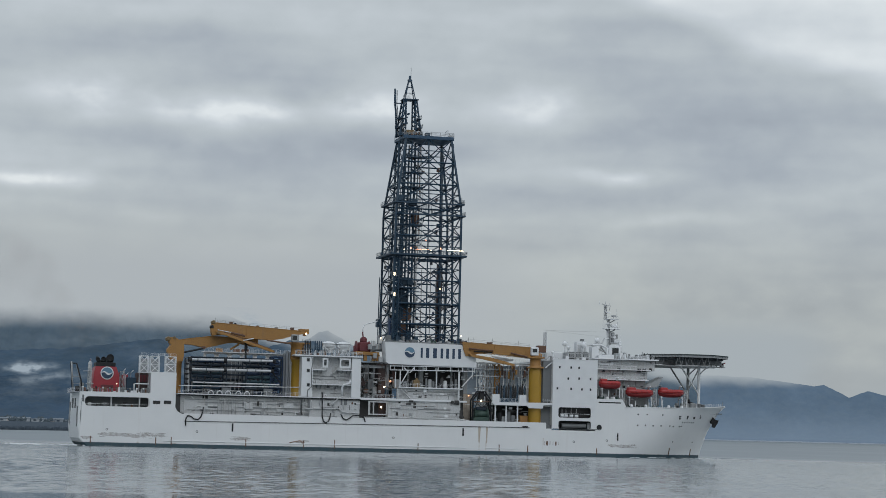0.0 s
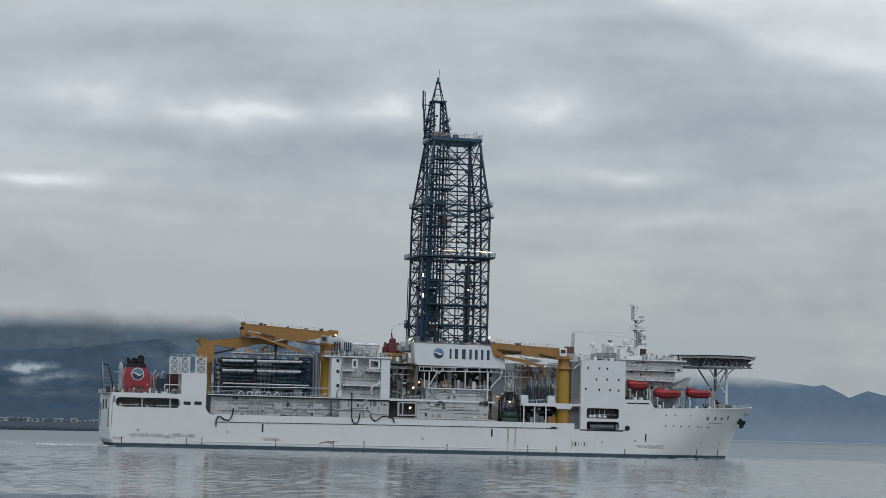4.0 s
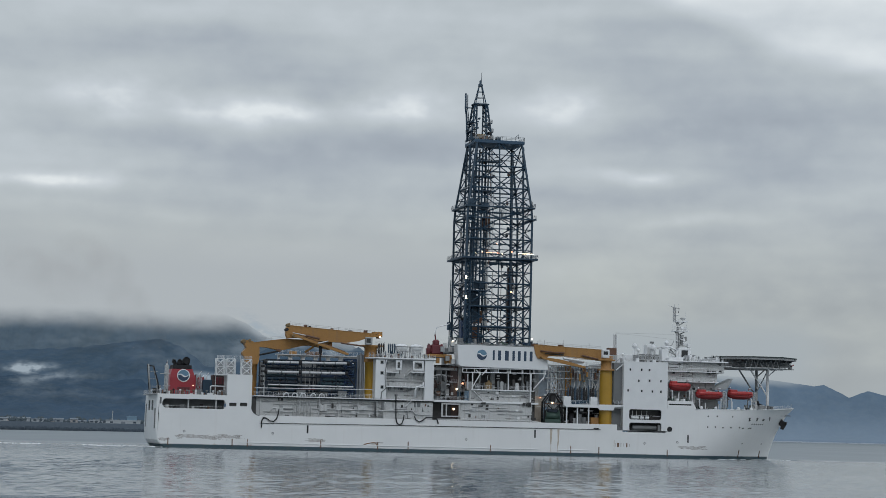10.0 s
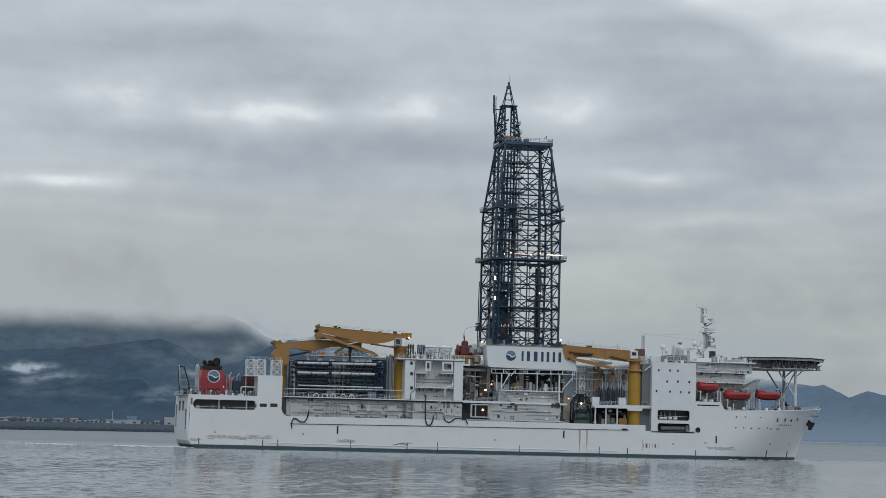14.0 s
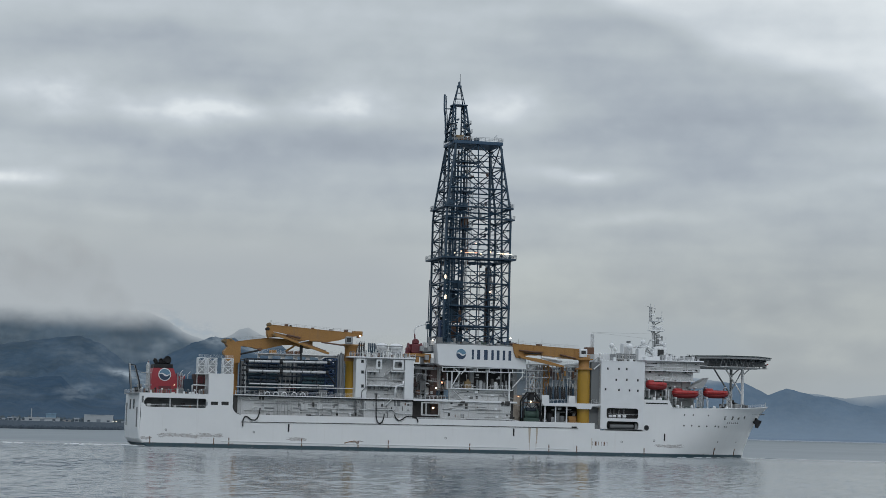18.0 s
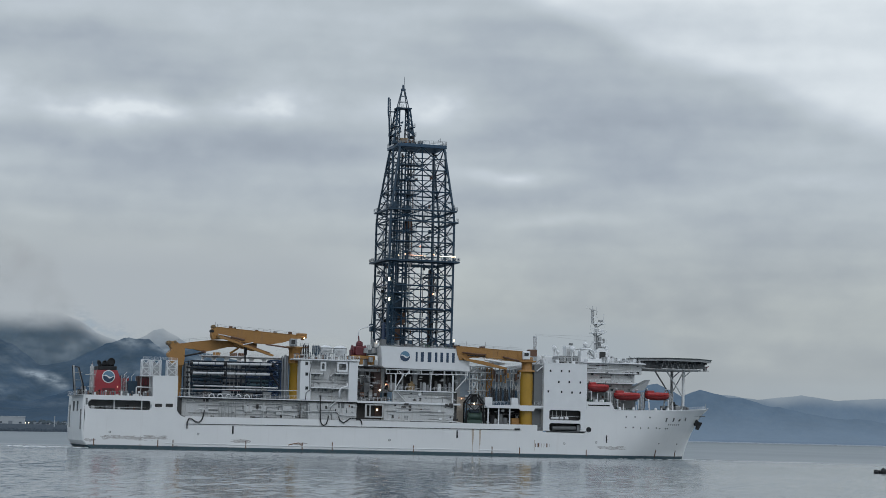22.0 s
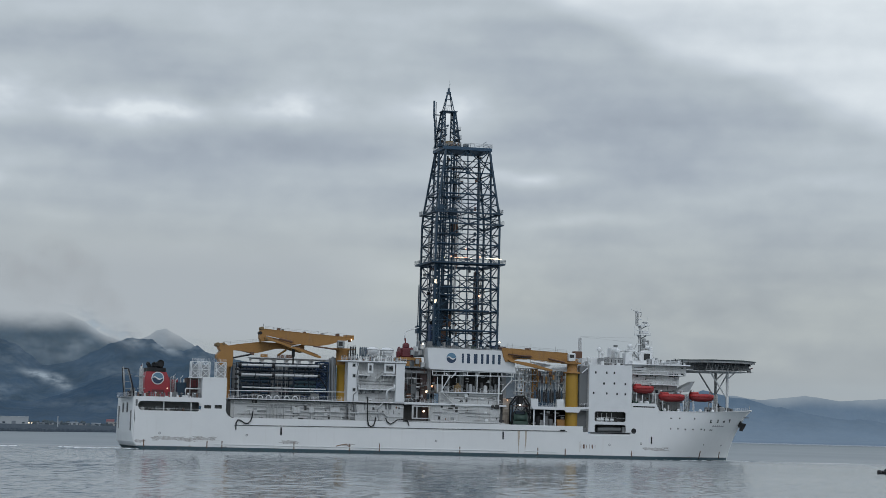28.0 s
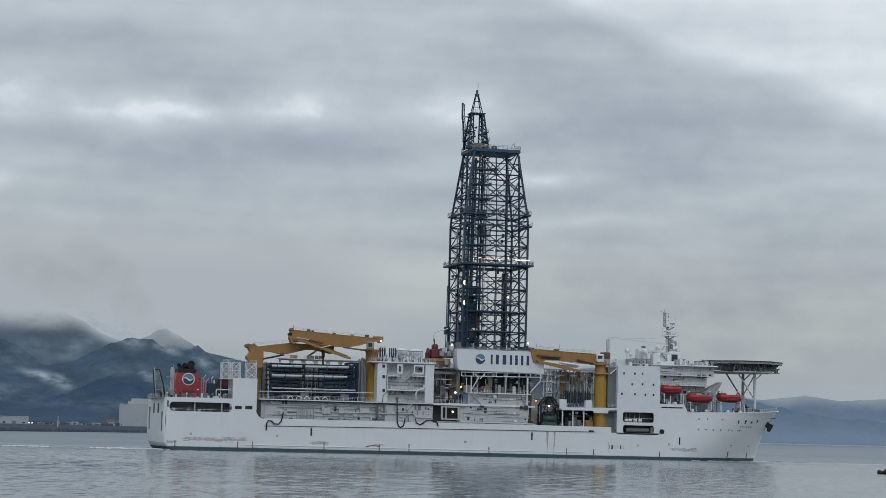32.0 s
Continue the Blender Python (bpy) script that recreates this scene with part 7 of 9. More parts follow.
    lattice(d, "lift_shaft", -8.9, -7.5, -9.1, -8.0, 33.6, 61, 14, 0.22, M_NAVY)
    part("lift_shaft", Shape().box(8.8, 10.4, 6.2, 7.8, 33.6, 60, 0.05), M_BROWN, d)
    for i, (x, y, z0, z1, m) in enumerate(((-0.6, -2, 40, 96, M_GREYWHITE), (0.1, -2, 60, 97, M_RUSTY), (-1.3, -1, 62, 97, M_GREYWHITE), (0.5, 0, 58, 78, M_CLEAN), (6.2, 5, 34, 60, M_SLOTGREY), (3.0, 4, 34, 58, M_SLOTGREY), (-3.2, -1, 62, 97, M_SLOTGREY))):
        part("drill_line", Shape().rod((x, y, z0), (x, y, z1), 0.11 if i else 0.2, 6), m, d)
    part("top_drive", Shape().box(-1.6, 0.4, -1.5, 1.5, 71, 75.5, 0.2), M_RUSTY, d)
    part("hose_loop", Shape().tube([(6.1, -4, 35.5), (6.61, -4, 37.31), (5.97, -4, 40.87), (5.64, -4, 47.14), (5.84, -4, 54.34), (6.67, -4, 58.87), (8.07, -4, 54.43), (8.61, -4, 47.25), (8.63, -4, 38.27), (7.58, -4, 35.37)], 0.16, 6), M_SLOTGREY, d)
    # service pipes, cable trays and boxes hung inside the lower half, densest on the after side
    for i in range(14):
        x, y = DX - 10.0 + 7.5 * rnd.random() ** 1.3, rnd.uniform(-8.0, 6.0)
        z0, z1 = rnd.choice((33.6, 40, 46.5, 61.8)), rnd.choice((60.8, 66, 74, 88))
        part("service_pipe", Shape().rod((x, y, min(z0, z1)), (DX + (x - DX) * (0.8 if z1 > 80 else 1.0), y * 0.9, max(z0, z1)), rnd.uniform(0.07, 0.15), 6), rnd.choice((M_NAVY, M_NAVY, M_GREYWHITE, M_SLOTGREY, M_TEAL)), d)
    for i in range(80):
        z = rnd.uniform(33.8, 61.0)
        x = DX - 10.2 + 18.5 * rnd.random() ** 1.9
        y = rnd.uniform(-8.2, 7.5)
        w, h = rnd.uniform(0.15, 0.9), rnd.uniform(0.2, 1.3)
        m = (M_NAVY, M_RACK, M_BLUE, M_RUSTY, M_NAVY, M_GREYWHITE, M_BLACK, M_SLOTGREY)[i % 8]
        part("hung_box", Shape().box(x - w / 2, x + w / 2, y - 0.3, y + 0.3, z, z + h, 0.04), m, d)
    for x, y, z0, z1 in ((0.3, -3.0, 63, 96.5), (1.0, -3.2, 63, 84), (-0.4, -3.0, 36, 60)):
        part("drill_pipe", Shape().rod((x, y, z0), (x, y, z1), 0.15, 8), M_CLEAN, d, "pale drill pipe racked upright")
    for i in range(40):
        z = rnd.uniform(35, 97)
        hx, hy = der_half(z)
        x, y = DX + rnd.uniform(-hx, hx), -hy - 0.3 if i % 2 else rnd.uniform(-hy, hy)
        w = rnd.uniform(0.12, 0.26)
        part("floodlight", Shape().box(x - w, x + w, y - 0.2, y + 0.2, z, z + 1.6 * w, 0.04), (M_CLEAN, M_LTBLUE, M_GREYWHITE)[i % 3], d)
    for i in range(10):
        z = 36 + 2.5 * i
        part("cable_tray", Shape().bar((DX - 10.2, -8.4, z), (DX - rnd.uniform(2, 6), -8.4, z + rnd.uniform(-0.3, 0.3)), 0.12), M_NAVY, d)
    # small platforms, hoses and boxes hung inside the upper half
    for i in range(46):
        z = rnd.uniform(62, 97)
        hx, hy = der_half(z)
        x = DX - hx + 0.8 + (2 * hx - 2) * rnd.random() ** 1.6
        y = rnd.uniform(-hy + 0.6, hy - 0.6)
        w, h = rnd.uniform(0.25, 1.1), rnd.uniform(0.25, 1.5)
        m = (M_NAVY, M_NAVY, M_BLACK, M_RUSTY, M_NAVY, M_GREYWHITE)[i % 6]
        part("hung_box", Shape().box(x - w / 2, x + w / 2, y - 0.4, y + 0.4, z, z + h, 0.06), m, d)
    for z, x0, x1 in ((83.0, -6.0, 1.0), (87.5, -5.6, 0.5), (92.5, -5.0, 3.0), (67.6, -7.5, -1.0), (70.8, -7.5, 0.5), (56.6, 4.5, 9.6), (48.6, 3.5, 9.8)):
        part("platform", Shape().box(x0, x1, -6.0, -2.0, z, z + 0.28), M_NAVY, d)
        railing(d, [(x0, -6.0, z + 0.25), (x1, -6.0, z + 0.25)], 1.0, 1.4, M_NAVY)
    for i in range(12):
        x0 = cx - 3.6 + 0.62 * i
        part("crown_gear", Shape().box(x0, x0 + rnd.uniform(0.3, 0.8), cy - 3.2, cy - 2.2, 99.4, 99.8 + rnd.uniform(0.3, 1.9), 0.05), (M_NAVY, M_BLACK, M_RUSTY, M_SLOTGREY)[i % 4], d)
    # riser pipes on the after side
    for k, dx in enumerate((0.0, 0.7, 1.4)):
        part("standpipe", Shape().rod((-10.4 - dx * 0.3, 6 - 3 * k, 33), (-10.2 - dx * 0.3, 6 - 3 * k, 55 - 4 * k), 0.16, 6), M_NAVY, d)
    block("valve_box", -11.4, -10.0, 3, 5, 39, 41.5, M_NAVY, d)
    block("valve_box", -11.1, -10.0, 1, 3, 34, 36.5, M_GREYWHITE, d)
    # lit lamps
    for x, z, m, r in ((-6.1, 62.94, M_LAMP, 0.14), (-3.91, 63.39, M_LAMPR, 0.18), (2.52, 62.96, M_LAMP, 0.2), (5.64, 63.63, M_LAMPR, 0.22), (5.65, 50.97, M_LAMPR, 0.3), (12.86, 36.44, M_LAMP, 0.26), (0.82, 66.05, M_LAMPR, 0.16)):
        lamp(d, x, -9.7, z, r, m)
    part("strip_lamp", Shape().rod((7.84, -9.6, 63.22), (12.83, -9.6, 63.22), 0.08, 6), M_LAMP, d, "row of lit lamps")
    part("strip_lamp", Shape().rod((-2.65, -9.6, 63.17), (1.76, -9.6, 63.17), 0.04, 6), M_LAMPR, d)
    for px, pz in ((-8.98, 55.2), (-8.82, 48.81)):
        part("lit_window", Shape().box(px - 0.22, px + 0.22, -9.75, -9.55, pz - 0.55, pz + 0.55, 0.05), M_LAMP, d)
    # cage pieces on the galleries
    part("man_cage", Shape().tube([(12.25, -7, 80.35), (12.81, -7, 80.02), (12.86, -7, 77.85)], 0.12, 5), M_GREYWHITE, d)
    block("gallery_gear", -8.64, -6.63, -8.5, -7, 78.0, 80.2, M_NAVY, d)
    block("gallery_gear", -4.42, -1.85, -8.3, -6, 77, 79.0, M_NAVY, d)


derrick_fittings()


# ---- forward working deck ----
def forward_deck():
    # big black reel frame with a green winch
    r = assembly("reel_winch", "black six-sided hoop frame round a green winch")
    x0, x1 = 14.93, 20.68
    zb, zt = 10.2, 19.23
    xm = (x0 + x1) / 2
    for y in (-18.2, -15.5):
        part("hoop", Shape().tube([(x0, y, zb), (x0, y, zt - 2.6), (x0 + 1.6, y, zt - 0.5), (xm - 1, y, zt), (xm + 1, y, zt), (x1 - 1.6, y, zt - 0.5), (x1, y, zt - 2.6), (x1, y, zb)], 0.27, 6), M_BLACK, r)
    for x, z in ((x0, zt - 2.6), (xm, zt), (x1, zt - 2.6)):
        part("spacer", Shape().rod((x, -18.2, z), (x, -15.5, z), 0.25, 6), M_BLACK, r)
    part("bearing", Shape().box(xm - 0.8, xm + 0.8, -18, -15.6, zt - 2.4, zt - 0.2, 0.1), M_BLACK, r)
    part("crosspiece", Shape().bar((x0, -18.2, zt - 3.1), (x1, -18.2, zt - 3.1), 0.2), M_RUSTY, r)
    part("drum", Shape().lathe((xm, -16.6, zb + 2.2), [(1.9, -2.2), (1.9, -2.0), (1.1, -1.9), (1.1, 1.9), (1.9, 2.0), (1.9, 2.2)], 18, "X"), M_GREEN, r)
    part("winch_bed", Shape().box(x0 + 0.3, x1 - 0.3, -18, -14.5, zb - 0.4, zb + 1.2, 0.1), M_GREEN, r)
    part("guard", Shape().box(xm - 1.5, xm + 1.8, -17.2, -15, zb + 3.2, zb + 4.4, 0.3), M_RACK, r)
    part("base", Shape().box(x0 - 0.8, x1 + 0.4, -18.6, -14, 9.6, zb - 0.1, 0.05), M_BLACK, r)
    for a, b in (((x0, zt - 2.6), (xm, zt - 5.0)), ((x1, zt - 2.6), (xm, zt - 5.0)), ((x0, zb + 2.5), (x0 + 1.6, zt - 3.1)), ((x1, zb + 2.5), (x1 - 1.6, zt - 3.1)), ((xm - 1, zt), (xm - 1.6, zt - 3.1)), ((xm + 1, zt), (xm + 1.6, zt - 3.1))):
        part("tie_bar", Shape().bar((a[0], -18.2, a[1]), (b[0], -18.2, b[1]), 0.16), M_BLACK, r)
    lamp(r, 17.4, -18.5, 16.41, 0.26)
    # pale panels and lattice towers behind
    t = assembly("rig_tower", "white lattice towers with pale blue panels")
    part("panel", Shape().box(14.46, 19.25, -11, -10.7, 17, 26.5, 0.05), M_LTBLUE, t)
    part("panel", Shape().box(22.95, 33.9, -12.2, -11.9, 18, 27.56, 0.05), M_LTBLUE, t)
    for x in (24.77, 27.18, 29.59, 32.19):
        part("rib", Shape().bar((x, -12.35, 18), (x, -12.35, 27.0), 0.18), M_CLEAN, t)
    lattice(t, "lattice_tower", 18.41, 20.07, -13, -10, 9.6, 28.2, 5, 0.2)
    lattice(t, "lattice_tower", 20.7, 22.36, -13.5, -11, 9.6, 28.25, 4, 0.2, M_GREYWHITE)
    lattice(t, "lattice_tower", 31.93, 33.98, -13, -10, 16, 27.74, 3, 0.2)
    part("ochre_column", Shape().box(20.94, 22.42, -9, -7, 9.6, 28, 0.08), M_OCHRE, t)
    part("ochre_column", Shape().box(23.98, 25.1, -9.5, -8, 15, 21.5, 0.08), M_OCHRE, t)
    part("top_gallery", Shape().box(16.34, 34.49, -14, -12.6, 28.1, 28.45, 0.04), M_CLEAN, t)
    railing(t, [(16.27, -13.9, 28.45), (34.01, -13.9, 28.45)], 1.1, 1.5)
    for pa, pb in (((23.03, -11, 27.46), (20.32, -11, 24.53)), ((31.4, -11, 27.18), (34.07, -11, 24.23)), ((34.07, -11, 24.23), (31.53, -11, 20.94))):
        part("brace", Shape().rod(pa, pb, 0.16, 6), M_CLEAN, t)
    lattice(t, "lattice_tower", 23.2, 24.8, -12.9, -11.4, 15.9, 28.1, 5, 0.16, M_OCHRE)
    lattice(t, "lattice_tower", 28.6, 29.8, -12.9, -11.8, 15.9, 28.1, 5, 0.11, M_WHITE)
    for z in (20.6, 24.2, 26.4):
        part("beam", Shape().bar((16.4, -13.6, z), (34.2, -13.6, z), 0.2), M_CLEAN if z > 21 else M_GREYWHITE, t)
    for px in (17.2, 25.8, 27.4, 30.9, 33.4):
        part("post", Shape().bar((px, -13.6, 15.9), (px, -13.6, 28.1), 0.18), M_CLEAN, t)
    rf = random.Random(83)
    for i in range(26):
        px, zt = rf.uniform(22.5, 33.4), rf.uniform(25.0, 28.0)
        hh = rf.uniform(0.4, 2.4)
        part("hung_gear", Shape().box(px - rf.uniform(0.1, 0.4), px + rf.uniform(0.1, 0.4), -14.6, -14.2, zt - hh, zt, 0.04), rf.choice((M_RUSTY, M_BROWN, M_OCHRE, M_SLOTGREY)), t)
    part("white_cover", Shape().lathe((25.6, -12.5, 29.5), [(0.15, -3.6), (0.4, -3.3), (0.55, -1.5), (0.55, 1.5), (0.4, 3.3), (0.15, 3.6)], 12, "X"), M_CLEAN, t, "white tarpaulin cover below the boom")
    # the bulkhead's tan stands in for orange lamplight on a pale wall
    block("lit_panel", 12.6, 16.32, -12, -11.6, 9.6, 18.5, M_RUNS_LAMPLIT, t, "pale streaked bulkhead, lamplight painted in as tan")
    part("hung_gear", Shape().tube([(27.73, -12, 27.93), (28.14, -12, 26.17), (29.23, -12, 27.27), (30.38, -12, 25.88), (31.09, -12, 27.68)], 0.25, 6), M_OCHRE, t)
    clutter(t, 14.27, 22.55, 11, 27, -13.2, 26, 55, 0.6)
    lamp(t, 15.11, -12.3, 17.98, 0.16, M_LAMPR)
    # raised white deck with bottle rack
    d = assembly("raised_deck", "white raised deck on posts with a rack of dark blue bottles")
    z1 = 16.12
    z0 = 15.24
    xa, xb = 20.74, 40.33
    part("deck", Shape().prism([(xa, z1), (xb, z1 + 0.25), (xb, z0 + 0.6), (37.46, z0 + 0.3), (37.09, z0 - 0.7), (32.66, z0 - 0.7), (32.11, z0), (xa + 1, z0)], -19.0, -18.6), M_CLEAN, d)
    part("deck_plate", Shape().box(xa, xb, -18.6, 4, z0, z1, 0.03), M_WHITE, d)
    railing(d, [(xa + 0.3, -18.9, z1), (32.11, -18.9, z1)], 1.2, 1.3)
    railing(d, [(37.27, -18.9, z1 + 0.2), (xb, -18.9, z1 + 0.2)], 1.2, 1.3)
    for px in (22.08, 25.56, 29.23):
        part("post", Shape().rod((px, -18.4, 9.6), (px, -18.4, z0), 0.24, 8), M_CLEAN, d)
    # near-black backing paints the shade under the raised deck
    part("bay_back", Shape().box(xa - 1, 38, -10.2, -10, 9.6, z0), M_DARKIN, d)
    for i in range(13):
        px = 23.49 + i * 0.74
        part("bottle", Shape().lathe((px, -15, 0), [(0.3, z1), (0.3, 20.75 + (0.0, 0.5, 0.2, 0.8)[i * 7 % 4]), (0.14, 21.05 + (0.0, 0.5, 0.2, 0.8)[i * 7 % 4]), (0.12, 21.46 + (0.0, 0.5, 0.2, 0.8)[i * 7 % 4])], 8), M_BLACK if i % 3 else M_NAVY, d, "dark blue gas bottle")
    for px, w in ((22.27, 2.4), (31, 2.2)):
        block("white_locker", px - w / 2, px + w / 2, -18.2, -16.5, z1, z1 + 2.5, M_CLEAN, d)
    block("bottle_rack_frame", 23.64, 31.41, -15.6, -15.4, z1, z1 + 1.4, M_NAVY, d)
    clutter(d, xa + 0.5, 33, 9.8, z0 - 0.4, -15, 22, 56, 0.8)
    block("tan_crate", 30.55, 33.14, -16.5, -14, 9.6, 12.23, M_OCHRE, d, "tan wooden crate")
    for px, hh, m in ((24.29, 3.4, M_BLACK), (26.87, 3.6, M_SLOTGREY), (25.1, 2.2, M_GREYWHITE), (28.46, 2.6, M_SLOTGREY)):
        part("drum", Shape().lathe((px, -16, 0), [(0.8, 9.6), (0.85, 9.6 + hh * 0.5), (0.8, 9.6 + hh), (0.3, 9.7 + hh)], 12), m, d)
    # bulwark step forward of the yellow column and its dark alcove
    block("alcove_back", 37.2, 40.3, -16.5, -16.3, 8, 29.5, M_SLOTGREY, hull, c=0)
    block("alcove_siding", 37.5, 40.3, -17.4, -16.8, 16.9, 29.4, M_SLOTGREY, hull)
    s = Shape().prism([(37.1, 10.2), (37.2, 9.4), (37.6, 8.8), (38.4, 8.4), (36.5, 8.4), (36.5, 10.2)], -19.01, -18.6)
    part("step_plating", s, M_HULL, hull)
    block("winch", 38.26, 40.48, -18, -16.8, 8.2, 9.6, M_SLOTGREY, hull)
    block("pipe_end", 30.75, 32.41, -19.3, -18.9, 8.45, 8.98, M_BLACK, hull)
    # forward crane
    c = assembly("deck_crane", "yellow crane column with an ochre boom laid aft")
    xc = 35.36
    part("column", Shape().lathe((xc, -16.2, 0), [(2.0, 9.6), (2.0, 24.86), (1.85, 26.98), (1.55, 27.69), (1.55, 28.93)], 28), M_YELLOW, c)
    part("slew_ring", Shape().lathe((xc, -16.2, 0), [(2.7, 26.98), (2.7, 27.34), (1.7, 27.69), (1.7, 29.82), (2.0, 29.99), (2.0, 31.59), (1.2, 31.77)], 24), M_OCHRE, c)
    part("platform", Shape().box(32.33, 37.7, -18.4, -14, 30.05, 30.49, 0.05), M_OCHRE, c)
    railing(c, [(35.1, -18, 30.5), (37.7, -18, 30.41)], 1.1, 1.2, M_GREYWHITE)
    part("cab", Shape().box(33.4, 35.8, -18.3, -15.8, 30.84, 33.49, 0.2), M_CLEAN, c)
    part("cab_window", Shape().box(33.76, 35.24, -18.36, -18.2, 31.9, 32.96, 0.05), M_GLASS, c)
    box_boom(c, "main_boom", [(11.5, 33.9), (11.8, 34.4), (13.5, 34.25), (23.89, 33.9), (33.6, 33.5), (33.92, 31.2), (33.4, 30.3), (31.35, 30.2), (27.9, 30.6), (20.5, 31.2), (16.6, 30.9), (14.1, 29.95), (12.7, 30.1), (12.0, 31.6)], -17, -14.4, M_OCHRE)
    box_boom(c, "jib", [(13.4, 30.7), (20.35, 29.9), (26.12, 28.5), (28.2, 27.95), (28.0, 27.5), (26.14, 27.7), (18.53, 29.1), (14.2, 30.0)], -18, -17.15, M_OCHRE)
    boom_ribs(c, [(12.5, 34.47), (23.89, 33.88), (33.87, 33.5)], [(13.33, 30.36), (16.6, 30.99), (21.19, 30.79), (26.73, 30.26), (31.35, 30.23)], [15 + 3.4 * i for i in range(6)], -17, M_OCHRE)
    part("hydraulic_ram", Shape().tube([(13.5, -17.5, 32.46), (17.9, -17.5, 32.08), (21.21, -17.5, 32.01)], 0.26, 8), M_RUSTY, c)
    part("hydraulic_ram", Shape().rod((14.98, -17.5, 31.63), (21.03, -17.5, 31.47), 0.16, 8), M_BLACK, c)
    part("hydraulic_ram", Shape().rod((26.92, -17.5, 31.49), (32.3, -17.5, 30.42), 0.26, 8), M_RUSTY, c)
    part("ram_sleeve", Shape().rod((20.87, -17.5, 30.41), (26.03, -17.5, 29.87), 0.4, 8), M_CLEAN, c)
    railing(c, [(12.53, -16.9, 34.47), (23.92, -16.9, 33.88), (33.16, -16.9, 33.57)], 0.9, 1.6, M_GREYWHITE, 2)
    block("sheave_head", 11.34, 12.8, -16.5, -14.8, 32.99, 34.57, M_RUSTY, c)
    block("boom_lamp_box", 19.77, 21.24, -16.5, -15, 33.97, 34.68, M_RUSTY, c)
    for pa in ((13.7, -16, 34.45), (15.17, -16, 34.41), (29.73, -16, 33.84), (21.41, -16, 34.53)):
        part("lamp_pole", Shape().rod(pa, (pa[0], pa[1], pa[2] + 1.6), 0.06, 4), M_GREYWHITE, c)
    block("winch_house", 36.37, 38.97, -15.5, -13, 32.08, 34.22, M_RUSTY, c)
    part("side_pipe", Shape().rod((38.13, -18, 27.23), (40.32, -18, 29.07), 0.2, 6), M_CLEAN, c)


forward_deck()


# ---- accommodation, bridge, mast ----
def accommodation():
    a = assembly("accommodation", "tall white accommodation block with small square portlights")
    x0, x1 = 40.3, 54.85
    op = [(42.32, 52.93, 11.93, 15.11), (42.39, 53, 8.41, 10.96)]
    part("side_wall", Shape().wall(x0, x1, 8.4, 29.9, -19, 0.4, op, 0.7), M_CLEAN, a)
    part("body", Shape().box(x0, x1, -18.6, 18.9, 16.4, 29.8, 0.04), M_CLEAN, a)
    part("aft_wall", Shape().box(x0, x0 + 0.3, -18.6, 18.6, 8.4, 16.4), M_WHITE, a)
    # dark sheet painting the shaded inside of both large openings
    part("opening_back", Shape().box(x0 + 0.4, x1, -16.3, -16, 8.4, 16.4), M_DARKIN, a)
    part("opening_sill", Shape().box(x0 + 0.4, x1, -18.6, -16, 10.9, 11.2), M_GREYWHITE, a)
    for x in (43.78, 45.08, 46.76, 48.44):
        part("raft_canister", Shape().rod((x - 0.5, -18, 12.51), (x + 0.6, -18, 12.51), 0.45, 10), M_CLEAN, a, "white life-raft canister")
        part("cradle", Shape().tube([(x, -18, 11.9), (x, -18, 14.72)], 0.08, 5), M_WHITE, a)
    part("shelf_rail", Shape().tube([(42.96, -18.2, 13.23), (52.84, -18.2, 13.13)], 0.07, 4), M_CLEAN, a)
    part("mooring_reel", Shape().rod((43.82, -17.5, 9.36), (51.65, -17.5, 9.46), 0.75, 12), M_SLOTGREY, a)
    block("reel_stand", 52.21, 53.15, -18, -17, 8.5, 10.45, M_GREYWHITE, a)
    for px, pz in ((42.44, 27.52), (46.16, 27.55), (48.77, 27.54), (45.29, 24.07), (48.83, 24.17), (52.57, 24.1), (41.82, 20.96), (46.28, 20.91), (49.82, 20.83), (52.62, 20.82)):
        p = part("portlight", Shape().wall(px - 0.36, px + 0.36, pz - 0.45, pz + 0.45, -19.06, 0.1, [(px - 0.27, px + 0.27, pz - 0.36, pz + 0.36)], 0.1), M_CLEAN, a)
        part("pane", Shape().box(px - 0.3, px + 0.3, -19.02, -18.99, pz - 0.4, pz + 0.4), M_GLASS, a)
    part("chock", Shape().lathe((55.72, -19.0, 9.13), [(0.85, 0.1), (0.85, -0.06), (0.6, -0.08)], 18, "Y"), M_BLACK, a, "dark rounded mooring chock")
    part("step_line", Shape().tube([(40.6, -19.03, 8.42), (56.4, -19.03, 8.5)], 0.09, 4), M_SLOTGREY, a)
    # roof: louvre bank, domes, aerials
    r = assembly("roof_gear", "grey louvre bank, white radomes and aerials on the roof")
    z = 29.85
    part("parapet", Shape().box(x0 - 0.1, x1, -19.05, -18.7, z, z + 0.25, 0.03), M_CLEAN, r)
    xa, xb = 45.8, 53.11
    zt = 32.44
    part("louvre_house", Shape().box(xa, xb, -16, -11, z, zt, 0.08), M_GREYWHITE, r)
    for k in range(3):
        c0 = xa + 0.35 + (xb - xa - 0.4) * k / 3
        part("louvre_frame", Shape().wall(c0, c0 + 2.1, z + 1.0, zt - 0.3, -16.12, 0.14, [(c0 + 0.15, c0 + 1.95, z + 1.15, zt - 0.45)], 0.2), M_WHITE, r)
        for q in range(5):
            part("louvre", Shape().box(c0 + 0.15, c0 + 1.95, -16.06, -15.9, z + 1.2 + q * 0.34, z + 1.36 + q * 0.34), M_SLOTGREY, r)
